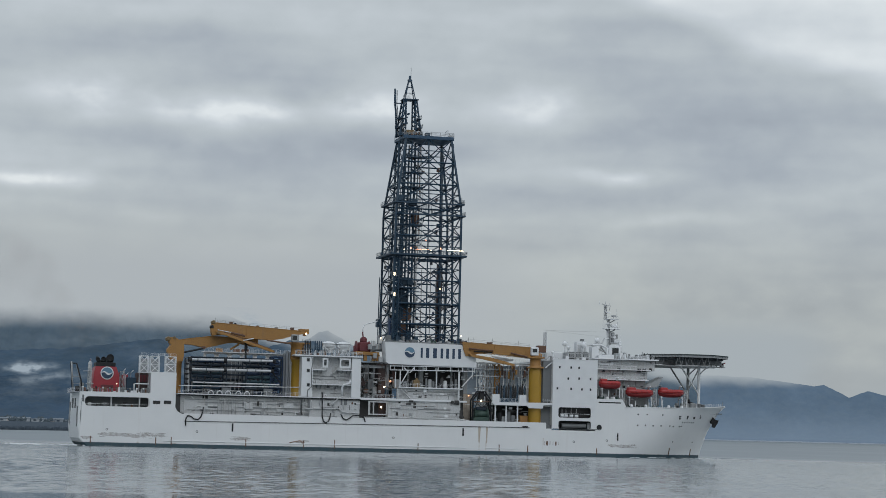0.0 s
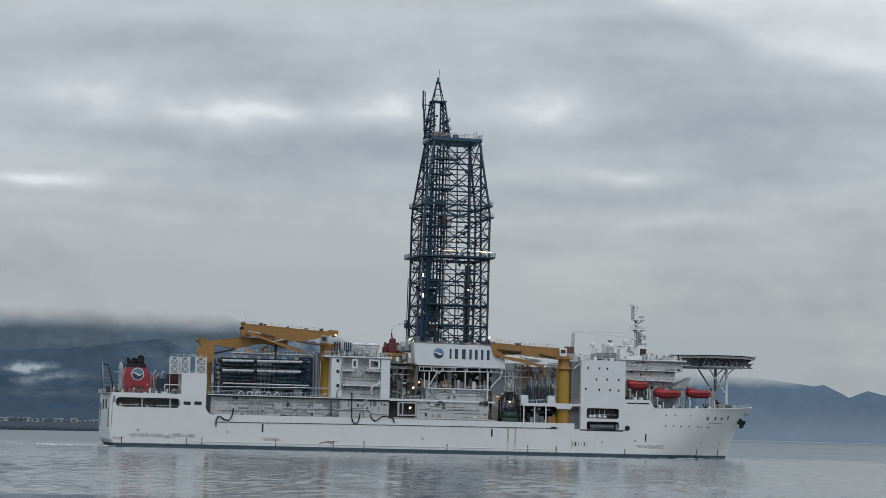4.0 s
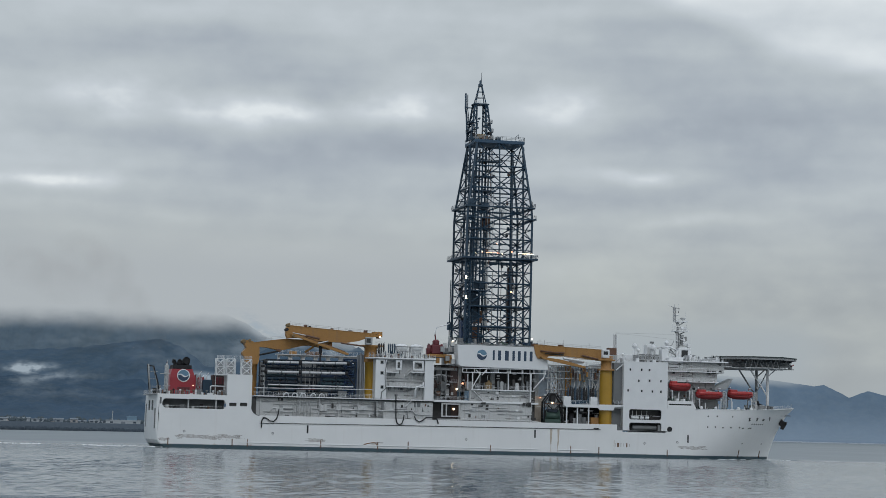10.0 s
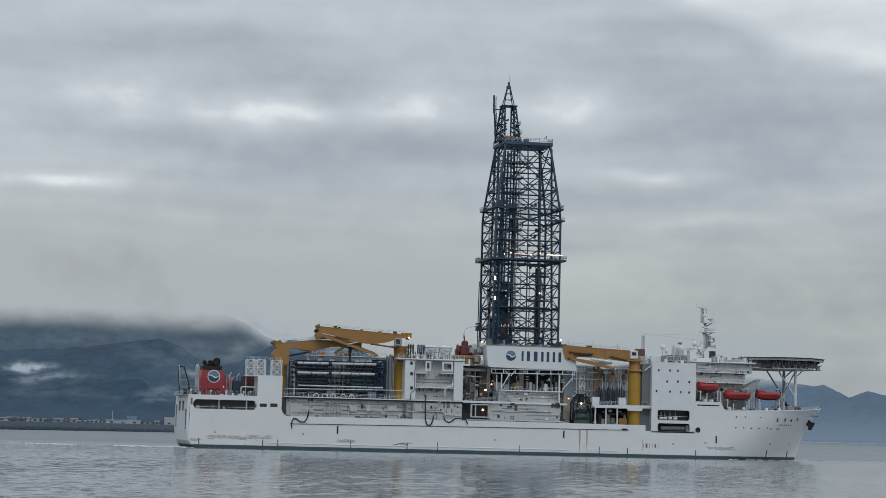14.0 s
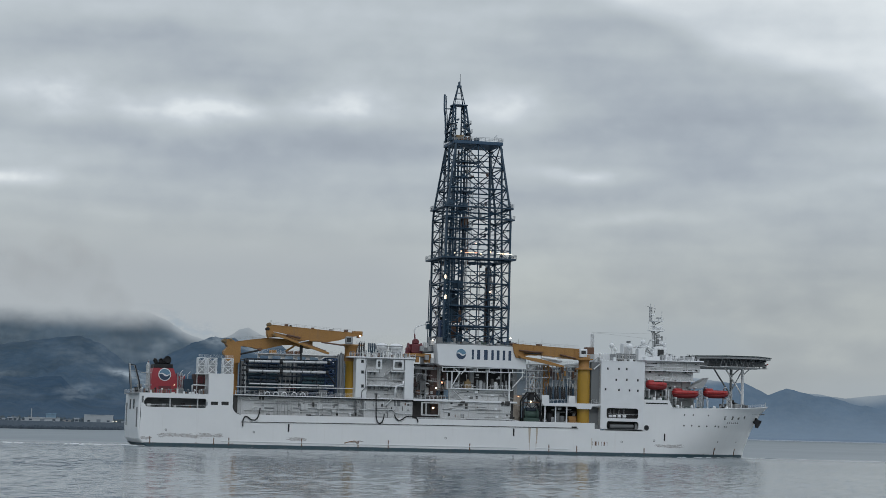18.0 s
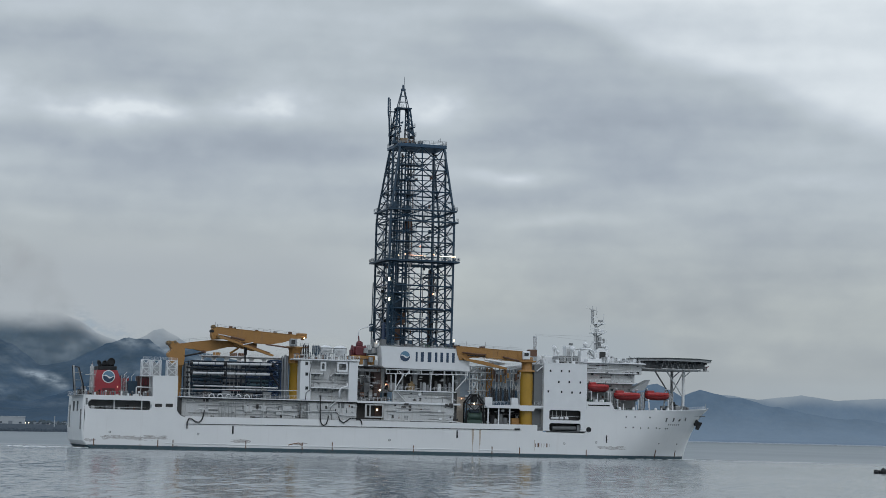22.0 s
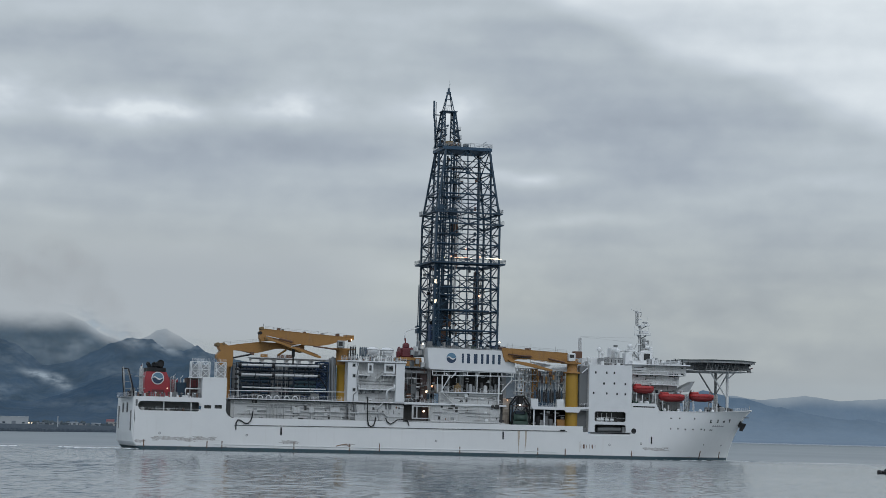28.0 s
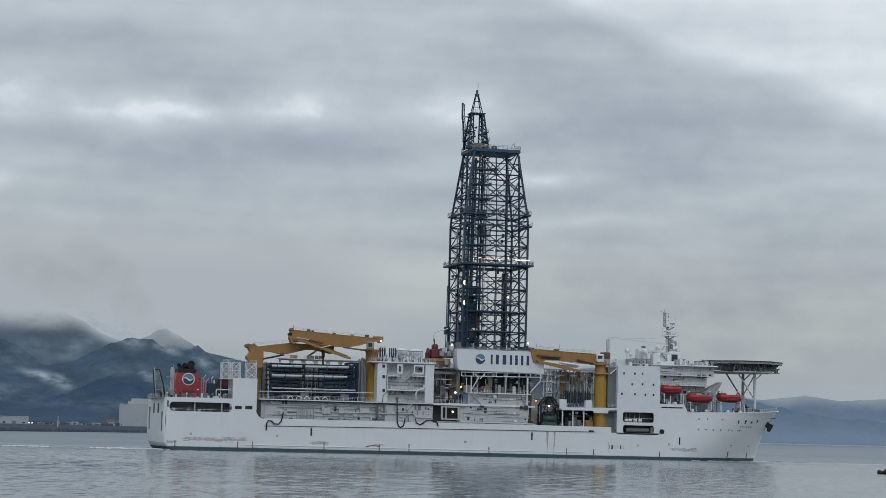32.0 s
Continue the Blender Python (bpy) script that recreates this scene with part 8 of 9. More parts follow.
        # dark backing paints in the shade between the slats
        part("louvre_backing", Shape().box(c0 + 0.1, c0 + 2.0, -16.03, -15.98, z + 1.05, zt - 0.35), M_DARKIN, r)
        part("fan_ring", Shape().lathe((c0 + 1.05, -16.1, (z + 0.7 + zt) / 2), [(0.5, 0.05), (0.62, -0.06), (0.5, -0.08), (0.42, 0.04)], 14, "Y"), M_GREYWHITE, r)
        part("vent_slot", Shape().box(c0 + 0.2, c0 + 1.9, -16.08, -15.9, z + 0.3, z + 0.75), M_DARKIN, r)
    part("house", Shape().box(56.78, 61.71, -14, 6, 28.8, 31.93, 0.08), M_CLEAN, r)
    part("house", Shape().box(40.88, 46.54, -10, 0, z, 32.48, 0.1), M_CLEAN, r)
    for px, pz, rr, y in ((47.1, 35.27, 0.85, -9), (48.26, 34.05, 0.6, -9), (52.7, 35.0, 0.95, -10.5), (58.5, 36.81, 0.85, -7), (42.21, 32.32, 0.5, -12)):
        d = part("radome", Shape().lathe((px, y, pz), [(0.05, rr), (rr * 0.6, rr * 0.8), (rr, 0.1), (rr * 0.85, -rr * 0.5), (rr * 0.45, -rr * 0.9)][::-1], 16), M_CLEAN, r, "white radome")
        part("radome_post", Shape().rod((px, y, z), (px, y, pz - rr * 0.6), 0.22, 6), M_CLEAN, r)
    part("aerial_post", Shape().lathe((41.42, -6, 0), [(0.3, z), (0.25, 38.98)], 6), M_WHITE, r)
    lattice(r, "aerial_mast", 41.04, 41.89, -6.5, -5.7, z, 38.98, 6, 0.08)
    part("wire", Shape().tube([(41.38, -6, 39.52), (50.07, -5, 39.59), (62.64, -3, 39.83)], 0.035, 4), M_GREYWHITE, r)
    part("wire", Shape().tube([(41.38, -6, 39.34), (50.08, -5, 38.95), (62.28, -3, 38.17)], 0.03, 4), M_GREYWHITE, r)
    for pa, pb, rr in (((55.53, -6, 35.11), (60.49, -6, 36.18), 0.25), ((60.49, -6, 36.18), (61.42, -6, 37.85), 0.18), ((56.41, -8, 32.54), (56.75, -8, 35.08), 0.25), ((58.69, -8, 32.97), (59.8, -8, 35.19), 0.2), ((61.56, -8, 32.7), (59.24, -8, 34.8), 0.16)):
        part("davit", Shape().rod(pa, pb, rr, 6), M_WHITE, r)
    for i in range(14):
        rnd = random.Random(40 + i)
        px = x0 + 0.5 + i * 1.05
        hh = rnd.uniform(0.5, 2.4)
        part("vent_pipe", Shape().rod((px, rnd.uniform(-14, -8), z), (px, rnd.uniform(-14, -8), z + hh), 0.12, 6), M_WHITE, r)
    block("cowl", 55.51, 57.79, -11, -8, z, 34.65, M_CLEAN, r)
    block("cabinet", 51.2, 54.4, -8.6, -5.5, z, 36.0, M_CLEAN, r)
    for k in range(2):
        block("cabinet_door", 51.5 + 1.5 * k, 52.7 + 1.5 * k, -8.66, -8.55, 31.0, 35.2, M_WHITE, r)
    block("dark_unit", 52.73, 53.87, -8, -7, 36.42, 37.05, M_SLOTGREY, r)
    part("unit_post", Shape().rod((53.47, -7.5, 36.44), (53.53, -7.5, 32.82), 0.12, 5), M_WHITE, r)
    rr2 = random.Random(91)
    for i in range(26):
        px, py = rr2.uniform(x0 + 0.4, x1 - 0.4), rr2.uniform(-17.5, -4)
        w, hh = rr2.uniform(0.3, 1.1), rr2.uniform(0.4, 2.0)
        part("roof_locker", Shape().box(px - w / 2, px + w / 2, py, py + 0.7, z, z + hh, 0.05), (M_CLEAN, M_GREYWHITE, M_SLOTGREY, M_WHITE)[i % 4], r)
    railing(r, [(x0, -18.8, z + 0.2), (44.51, -18.8, z + 0.2)], 1.1, 1.4)


accommodation()


def bridge():
    b = assembly("bridge_house", "white bridge house stepped in decks under the helideck")
    x0 = 54.9
    levels = ((14.7, 21.3, 74.5, -13.0), (21.3, 24.2, 73.5, -13.6), (24.2, 27.4, 74.0, -14.0), (27.4, 30.6, 76.2, -14.6))
    for k, (z0, z1, xe, y) in enumerate(levels):
        # lower storeys take the greyer white, painting in shade under the decks
        part("storey", Shape().box(x0, xe - 0.6, y + 0.7, -y - 0.7, z0, z1, 0.06), M_WHITE if k > 1 else M_GREYWHITE, b)
        part("deck_edge", Shape().box(x0, xe, y - 1.0, -y + 1.0, z1, z1 + 0.28, 0.04), M_CLEAN, b)
    railing(b, [(x0, -14.4, 27.6), (73.5, -14.4, 27.6)], 1.0, 1.5)
    railing(b, [(x0, -14.0, 24.4), (72, -14.0, 24.4)], 1.0, 1.5)
    # windows
    for px, pz, w, h in ((63.54, 27.57, 0.9, 0.7), (70.4, 27.51, 1.2, 1.1), (72.11, 27.56, 1.2, 1.1), (67.23, 24.36, 0.5, 0.5), (62.86, 24.33, 0.5, 0.5), (74.21, 27.89, 0.9, 0.8), (65.54, 22.08, 0.6, 1.0), (58.62, 27.06, 0.6, 0.6)):
        part("window", Shape().box(px - w / 2, px + w / 2, -14.06, -12.0, pz - h / 2, pz + h / 2, 0.05), M_GLASS, b)
    for k, (z0, z1, xe, y) in enumerate(levels):
        clutter(b, x0 + 0.6, xe - 1.5, z0 + 0.3, z1 - 0.2, y + 0.68, 16 if k else 30, 60 + k, 0.5)
    # wing fairing under the bridge front
    part("wing_fairing", Shape().prism([(71.78, 22.05), (72.35, 22.78), (78.13, 25.77), (76.36, 22.63), (75.79, 22.25)], -15.2, -10), M_GREYWHITE, b, "grey slanted wing under the bridge")
    part("wing_roof", Shape().box(68.06, 76.45, -15.4, -10, 30.6, 31.0, 0.05), M_CLEAN, b)
    for x in (57, 60.5, 64, 67.5, 71):
        part("rib", Shape().box(x - 0.08, x + 0.08, -14.05, -13.2, 27.4, 30.6), M_WHITE, b)
    c = assembly("stores_crane", "small white folding stores crane on the roof")
    part("post", Shape().rod((61.4, -8.5, 30.6), (61.4, -8.5, 34.4), 0.4, 10), M_CLEAN, c)
    part("arm", Shape().tube([(61.4, -8.5, 34.3), (59.2, -8.5, 35.5), (56.0, -8.5, 35.2)], 0.32, 8), M_CLEAN, c)
    part("arm", Shape().tube([(56.0, -8.9, 35.2), (58.6, -8.9, 34.0), (60.8, -8.9, 33.0)], 0.22, 8), M_GREYWHITE, c)
    part("ram", Shape().rod((61.2, -8.6, 32.4), (59.2, -8.6, 34.9), 0.14, 6), M_SLOTGREY, c)
    rb = random.Random(97)
    for i in range(34):
        px = rb.uniform(55.2, 76.0)
        py, hh = rb.uniform(-13.5, -6), rb.uniform(0.5, 2.6)
        part("roof_fitting", Shape().rod((px, py, 30.8), (px + rb.uniform(-0.2, 0.2), py, 30.9 + hh), rb.uniform(0.05, 0.2), 6), rb.choice((M_SLOTGREY, M_GREYWHITE, M_CLEAN, M_BLACK, M_WHITE)), b)
    # gear on the monkey island
    g = assembly("monkey_island", "white rails and aerials on the bridge roof")
    railing(g, [(56, -13.5, 30.9), (75.5, -13.5, 30.9), (75.5, 10, 30.9)], 1.1, 1.4)
    for i in range(12):
        rnd = random.Random(80 + i)
        px = 60 + i * 1.3
        block("locker", px, px + rnd.uniform(0.5, 1.2), -10, -8, 30.8, 31.3 + rnd.uniform(0.3, 1.8), M_CLEAN if i % 3 else M_GREYWHITE, g)
    part("bell_dish", Shape().lathe((66.96, -9, 32.13), [(0.9, -0.3), (1.1, 0.0), (0.75, 0.2), (0.5, 0.1)], 14, "Y"), M_SLOTGREY, g)
    part("gangway", Shape().tube([(69.1, -10, 31.44), (75.62, -10, 32.38)], 0.4, 6), M_GREYWHITE, g)
    rr3 = random.Random(93)
    for i in range(22):
        px, py = rr3.uniform(58, 76), rr3.uniform(-13, -4)
        w, hh = rr3.uniform(0.2, 0.9), rr3.uniform(0.4, 1.9)
        part("deck_fitting", Shape().box(px - w / 2, px + w / 2, py, py + 0.6, 30.8, 30.9 + hh, 0.05), (M_CLEAN, M_SLOTGREY, M_WHITE)[i % 3], g)
    # mast
    m = assembly("mast", "white radar mast with two crosstree platforms")
    part("house", Shape().box(64.26, 68.51, -2, 2, 30.8, 35.59, 0.1), M_CLEAN, m)
    part("dark_window", Shape().box(65.37, 67.5, -2.12, -1.9, 32.47, 34.85, 0.05), M_GLASS, m)
    part("tower", Shape().tube([(64.68, 0, 32.67), (64.55, 0, 41.12)], 0.55, 8), M_WHITE, m)
    part("cable_tray", Shape().bar((64.82, -0.7, 33.02), (64.7, -0.7, 40.36), 0.3), M_SLOTGREY, m)
    part("neck", Shape().tube([(64.65, 0, 40.94), (64.69, 0, 44.07)], 0.42, 8), M_WHITE, m)
    for k in (-1, 1):
        part("crosstree_bracket", Shape().bar((64.67, 0, 39.65), (65.33 + k * 1.7, 0, 40.96), 0.25), M_GREYWHITE, m)
        part("crosstree_bracket", Shape().bar((64.62, 0, 42.77), (65.37 + k * 1.5, 0, 44.08), 0.22), M_GREYWHITE, m)
    lattice(m, "pole_mast", 63.1, 63.87, -0.3, 0.3, 44.2, 48.8, 6, 0.09, M_WHITE)
    for xx, zz, ww, hh, mm in ((66.03, 39.33, 1.0, 1.2, M_GREYWHITE), (67.04, 36.97, 1.5, 0.8, M_CLEAN), (65.87, 37.48, 0.8, 1.6, M_SLOTGREY), (67.4, 38.64, 0.6, 1.4, M_GREYWHITE), (68.41, 36.47, 0.9, 1.3, M_CLEAN)):
        part("radar_unit", Shape().box(xx - ww / 2, xx + ww / 2, -0.8, 0.6, zz - hh / 2, zz + hh / 2, 0.15), mm, m)
    part("radar_bracket", Shape().bar((64.72, 0, 36.34), (68.6, 0, 36.29), 0.25), M_WHITE, m)
    part("radar_bracket", Shape().bar((64.69, 0, 38.55), (67.79, 0, 38.28), 0.2), M_WHITE, m)
    for xa, xb, zz in ((62.9, 67.94, 41.05), (63.62, 67.7, 44.17)):
        part("crosstree", Shape().box(xa, xb, -1.4, 1.4, zz - 0.12, zz + 0.12, 0.03), M_CLEAN, m)
        railing(m, [(xa, -1.3, zz + 0.1), (xb, -1.3, zz + 0.1)], 0.8, 1.0)
    part("yard", Shape().tube([(62.19, 0, 49.13), (63.55, 0, 48.63), (65.11, 0, 48.5), (64.74, 0, 47.01)], 0.14, 5), M_WHITE, m)
    part("yard", Shape().rod((63.34, 0, 49.91), (63.57, 0, 47.71), 0.1, 5), M_WHITE, m)
    part("radar_scanner", Shape().box(65.4, 67.54, -0.6, 0.6, 41.55, 42.56, 0.2), M_CLEAN, m)
    part("radar_scanner", Shape().box(65.55, 67.1, -0.5, 0.5, 44.95, 45.51, 0.15), M_GREYWHITE, m)
    part("radar_post", Shape().rod((66.34, 0, 44.31), (66.32, 0, 45.41), 0.15, 6), M_WHITE, m)
    part("radar_scanner", Shape().box(65.46, 67.59, -0.6, 0.6, 37.69, 38.79, 0.3), M_CLEAN, m)
    for xx, zz, hh in ((62.9, 41.06, 3.0), (67.75, 41.23, 2.2), (63.82, 44.22, 2.4), (67.5, 44.35, 3.2), (61.61, 48.92, 1.2), (68.81, 35.74, 3.4), (64.91, 48.31, 1.6)):
        part("whip_aerial", Shape().rod((xx, 0.4, zz), (xx, 0.4, zz + hh), 0.07, 5), M_CLEAN, m)
    for zz in (37.8, 42.57, 46.24):
        part("platform", Shape().lathe((64.27, 0, zz), [(0.9, -0.1), (0.95, 0.1), (0.4, 0.2)], 12), M_CLEAN, m)
    part("ladder", Shape().bar((65.33, -0.5, 35.79), (65.25, -0.5, 40.39), 0.2), M_GREYWHITE, m)


bridge()


def helideck():
    h = assembly("helideck", "dark green-grey helideck on a white truss and props")
    cx, cy, rr = 90.7, 0.0, 13.1
    z = 33.2
    oct_ = [(cx + rr / math.cos(math.pi / 8) * math.cos(math.pi / 8 + i * math.pi / 4), cy + rr / math.cos(math.pi / 8) * math.sin(math.pi / 8 + i * math.pi / 4)) for i in range(8)]
    part("deck", Shape().slab(oct_, z - 0.3, z), M_SLOTGREY, h)
    big = [(cx + (x - cx) * 1.035, cy + (y - cy) * 1.035) for x, y in oct_]
    s = Shape()
    s.add([(x, y, z - 0.3) for x, y in oct_] + [(x, y, z - 0.05) for x, y in big], [(i, (i + 1) % 8, 8 + (i + 1) % 8, 8 + i) for i in range(8)])
    part("safety_net", s, M_SLOTGREY, h, "dark safety net frame round the deck")
    part("edge", Shape().tube([(*p, z - 0.1) for p in oct_], 0.2, 6, True), M_GREEN, h)
    for i in range(8):
        (xa, ya), (xb, yb) = oct_[i], oct_[(i + 1) % 8]
        part("fascia", Shape().add([(xa, ya, z - 0.95), (xb, yb, z - 0.95), (xb, yb, z - 0.3), (xa, ya, z - 0.3), (cx + (xa - cx) * 0.98, ya * 0.98, z - 0.95), (cx + (xb - cx) * 0.98, yb * 0.98, z - 0.95)], [(0, 1, 2, 3), (0, 4, 5, 1)]), M_GREYWHITE, h)
    zl = 29.6
    for y in (-11, -7.5, -4, 0, 4, 7.5, 11):
        w = math.sqrt(max(1, rr * rr - y * y)) * 0.98
        xa, xb = cx - w, cx + w - 2.2
        part("chord", Shape().bar((xa, y, zl), (xb, y, zl), 0.3), M_WHITE, h)
        n = 6
        for i in range(n):
            p, q = xa + (xb - xa) * i / n, xa + (xb - xa) * (i + 1) / n
            part("web", Shape().bar((p, y, zl), ((p + q) / 2, y, z - 0.3), 0.15), M_GREYWHITE if y < -9 else M_SLOTGREY, h)
            part("web", Shape().bar(((p + q) / 2, y, z - 0.3), (q, y, zl), 0.15), M_GREYWHITE if y < -9 else M_SLOTGREY, h)
    for i in range(8):
        x = cx - 11 + i * 3.1
        w = math.sqrt(max(1, rr * rr - (x - cx) ** 2)) * 0.95
        part("cross_girder", Shape().box(x - 0.12, x + 0.12, -w, w, z - 1.6, z - 0.3), M_SLOTGREY, h)
    # added plates that block the sky between the webs
    for y in (-5.8, 2.0):
        part("plate_girder", Shape().box(cx - 11.8, cx + 10.6, y, y + 0.2, zl + 0.5, z - 0.3), M_SLOTGREY, h)
    # props: the same X either side of the centre line
    xp = 93.95
    for y, m in ((-5.2, M_CLEAN), (4.6, M_GREYWHITE)):
        part("prop", Shape().rod((xp, y, 14.7), (xp, y, 29.6), 0.48, 10), m, h)
        part("strut", Shape().rod((xp, y, 20.6), (xp - 6.3, y, 29.6), 0.27, 8), m, h)
        part("strut", Shape().rod((xp, y, 27.0), (xp + 2.9, y, 29.6), 0.2, 8), m, h)
    part("strut", Shape().rod((xp, -5.2, 29.0), (xp, 4.6, 22.0), 0.2, 8), M_CLEAN, h)
    part("bracket_walkway", Shape().box(76, 80, -9, 9, 29.6, 29.9, 0.04), M_WHITE, h)
    part("catwalk", Shape().box(cx + 8.0, cx + 12.4, -5.2, -2.4, zl - 0.1, zl + 0.1, 0.03), M_GREYWHITE, h)
    block("fire_monitor", cx + 11.2, cx + 12.2, -4.2, -3, zl + 0.1, zl + 1.5, M_GREYWHITE, h)
    part("fire_monitor", Shape().rod((cx + 11.7, -4.3, zl + 1.0), (cx + 12.6, -4.6, zl + 1.6), 0.14, 8), M_BOATRED, h)
    part("hanger", Shape().rod((cx + 11.7, -3.6, zl + 1.5), (cx + 11.7, -3.6, z - 0.3), 0.1, 6), M_GREYWHITE, h)
    railing(h, [(69.91, -12, 30.15), (74.88, -12, 31.21)], 1.1, 1.2)


helideck()


# ---- lifeboats and forecastle ----
def lifeboat(x, y, z, length, label):
    b = assembly("lifeboat", label)
    n = 16

    def shell(ring, lo_end, hi_end):
        """Skin over cross sections (half breadth, height) that taper to both ends."""
        s = Shape()
        m = len(ring)
        for i in range(n + 1):
            u = -1 + 2 * i / n
            f = max(0.10, (1 - abs(u) ** 3.4) ** 0.55) if abs(u) < 1 else 0.10
            for hy, hz in ring:
                lift = 0.30 * abs(u) ** 3 if hz < 0 else 0.0
                k = (lo_end + (1 - lo_end) * f) if hz < 0 else (hi_end + (1 - hi_end) * f)
                s.v.append((x + u * length / 2, y + hy * f, z + hz * k + lift))
        for i in range(n):
            for j in range(m):
                s.f.append((i * m + j, i * m + (j + 1) % m, (i + 1) * m + (j + 1) % m, (i + 1) * m + j))
        s.smooth = set(range(len(s.f)))
        s.f += [tuple(range(m)), tuple(range(n * m, n * m + m))]
        return s

    part("hull_shell", shell([(1.6, -0.15), (1.5, -0.75), (1.0, -1.25), (0.25, -1.5), (-0.25, -1.5), (-1.0, -1.25), (-1.5, -0.75), (-1.6, -0.15)], 0.45, 1.0), M_BOATLOW, b, "lower hull in darker red, painted as shade")
    part("canopy", shell([(1.55, -0.16), (1.5, 0.6), (1.25, 0.95), (0.4, 1.08), (-0.4, 1.08), (-1.25, 0.95), (-1.5, 0.6), (-1.55, -0.16)], 1.0, 0.75), M_BOATRED, b)
    part("gunwale", Shape().tube([(x - length * 0.48, y - 0.7, z - 0.1), (x - length * 0.38, y - 1.45, z - 0.15), (x - length * 0.2, y - 1.64, z - 0.15), (x + length * 0.2, y - 1.64, z - 0.15), (x + length * 0.38, y - 1.45, z - 0.15), (x + length * 0.48, y - 0.7, z - 0.1)], 0.1, 6), M_BOATLOW, b)
    part("conning_hatch", Shape().box(x - length * 0.44, x - length * 0.14, y - 1.0, y + 1.0, z + 0.5, z + 1.62, 0.25), M_BOATRED, b)
    for k in (-0.16, 0.05, 0.24):
        part("side_hatch", Shape().box(x + k * length - 0.35, x + k * length + 0.35, y - 1.56, y - 1.2, z + 0.12, z + 0.5, 0.08), M_BOATLOW, b)
    for k in (-0.4, 0.4):
        part("davit", Shape().tube([(x + k * length, y + 2.2, z - 4.2), (x + k * length, y + 2.0, z + 0.8), (x + k * length, y + 1.0, z + 2.0), (x + k * length, y - 0.2, z + 2.1)], 0.22, 6), M_CLEAN, b)
        part("cradle", Shape().box(x + k * length - 0.2, x + k * length + 0.2, y - 1.3, y + 2.2, z - 1.7, z - 1.25, 0.04), M_CLEAN, b)
        part("cradle_post", Shape().rod((x + k * length, y - 1.2, z - 4.2), (x + k * length, y - 1.2, z - 1.3), 0.15, 6), M_CLEAN, b)
        part("fall", Shape().rod((x + k * length * 0.8, y, z + 0.9), (x + k * length * 0.8, y, z + 2.1), 0.06, 5), M_SLOTGREY, b)
    return b


def forecastle():
    lifeboat(59.76, -16.5, 22.75, 7.2, "enclosed red lifeboat slung high beside the bridge")
    lifeboat(69.82, -16, 20.36, 9.0, "enclosed red lifeboat on white davits")
    lifeboat(81.27, -13.5, 20.71, 8.6, "enclosed red lifeboat on white davits near the bow")
    block("boat_deck", 54.9, 64.5, -18.6, -13, 17.2, 17.5, M_SLOTGREY)
    rnd = random.Random(21)
    g = assembly("deck_machinery", "winches, vents and white lockers on the forecastle")
    for i in range(34):
        x = 56 + i * 1.12
        zb = 17.5 if x < 64.3 else 14.7
        yy = -min(17.2, bow_half(x, 15)[0] - 1.4)
        k = i % 4
        if k == 0:
            block("white_vent", x - 0.4, x + 0.4, yy, yy + 0.8, zb, zb + rnd.uniform(0.9, 1.8), M_CLEAN if i % 8 else M_BLACK, g)
        elif k == 1:
            part("winch_drum", Shape().lathe((x, yy + 1.2, zb + 0.8), [(0.8, -0.8), (0.8, -0.7), (0.45, -0.6), (0.45, 0.6), (0.8, 0.7), (0.8, 0.8)], 12, "X"), M_GREEN, g)
        elif k == 2:
            block("locker", x - 0.6, x + 0.6, yy + 1, yy + 2.4, zb, zb + rnd.uniform(1.2, 2.6), (M_SLOTGREY, M_GREEN, M_GREYWHITE)[i % 3], g)
        else:
            part("stanchion", Shape().rod((x, yy + 0.4, zb), (x, yy + 0.4, zb + rnd.uniform(2, 4.2)), 0.16, 6), M_CLEAN, g)
    for x in (58.4, 60.6, 66.5, 71.3, 79.0, 83.7):
        zb = 17.5 if x < 64.3 else 15.3
        yy = -min(18.2, bow_half(x, 15.5)[0] - 0.5)
        part("floodlight", Shape().lathe((x, yy, zb + 0.9), [(0.4, -0.5), (0.52, 0.0), (0.4, 0.4), (0.05, 0.5)], 10), M_CLEAN, g, "white floodlight housing")
    # windlass and fairlead near the stem
    w = assembly("windlass", "dark windlass and fairleads at the bow")
    part("boom", Shape().tube([(89.76, -6, 18.29), (92.51, -6, 17.26), (94.86, -6, 16.96)], 0.4, 8), M_BLACK, w)
    part("head", Shape().box(89.37, 90.54, -6.6, -5.4, 17.93, 19.02, 0.15), M_BLACK, w)
    part("cover", Shape().box(90.56, 92.51, -7, -4, 14.7, 17.79, 0.3), M_GREYWHITE, w)
    part("fairlead", Shape().box(94.88, 96.45, -4.5, -3, 14.7, 17.45, 0.2), M_SLOTGREY, w)
    part("jackstaff", Shape().rod((104.4, 0, 17.24), (104.39, 0, 18.54), 0.08, 5), M_WHITE, w)
    for x, m in ((86, M_GREYWHITE), (87.8, M_SLOTGREY), (89.4, M_GREYWHITE), (93.6, M_SLOTGREY)):
        block("vent_trunk", x - 0.5, x + 0.5, -7.5, -6, 14.7, 17.6, m, w)
    railing(w, [(96, -5.5, 16.5), (101, -2.8, 16.8), (104.3, -0.4, 17.0)], 0.9, 1.2)
    # davit frame between boats
    for px in (64.78, 75.43, 87.17):
        yy = -14 if px < 78 else -10.5
        lattice(w if px > 80 else g, "boat_frame", px - 0.5, px + 0.5, yy - 1.2, yy, 14.7, 21.6, 3, 0.1, M_WHITE)


forecastle()


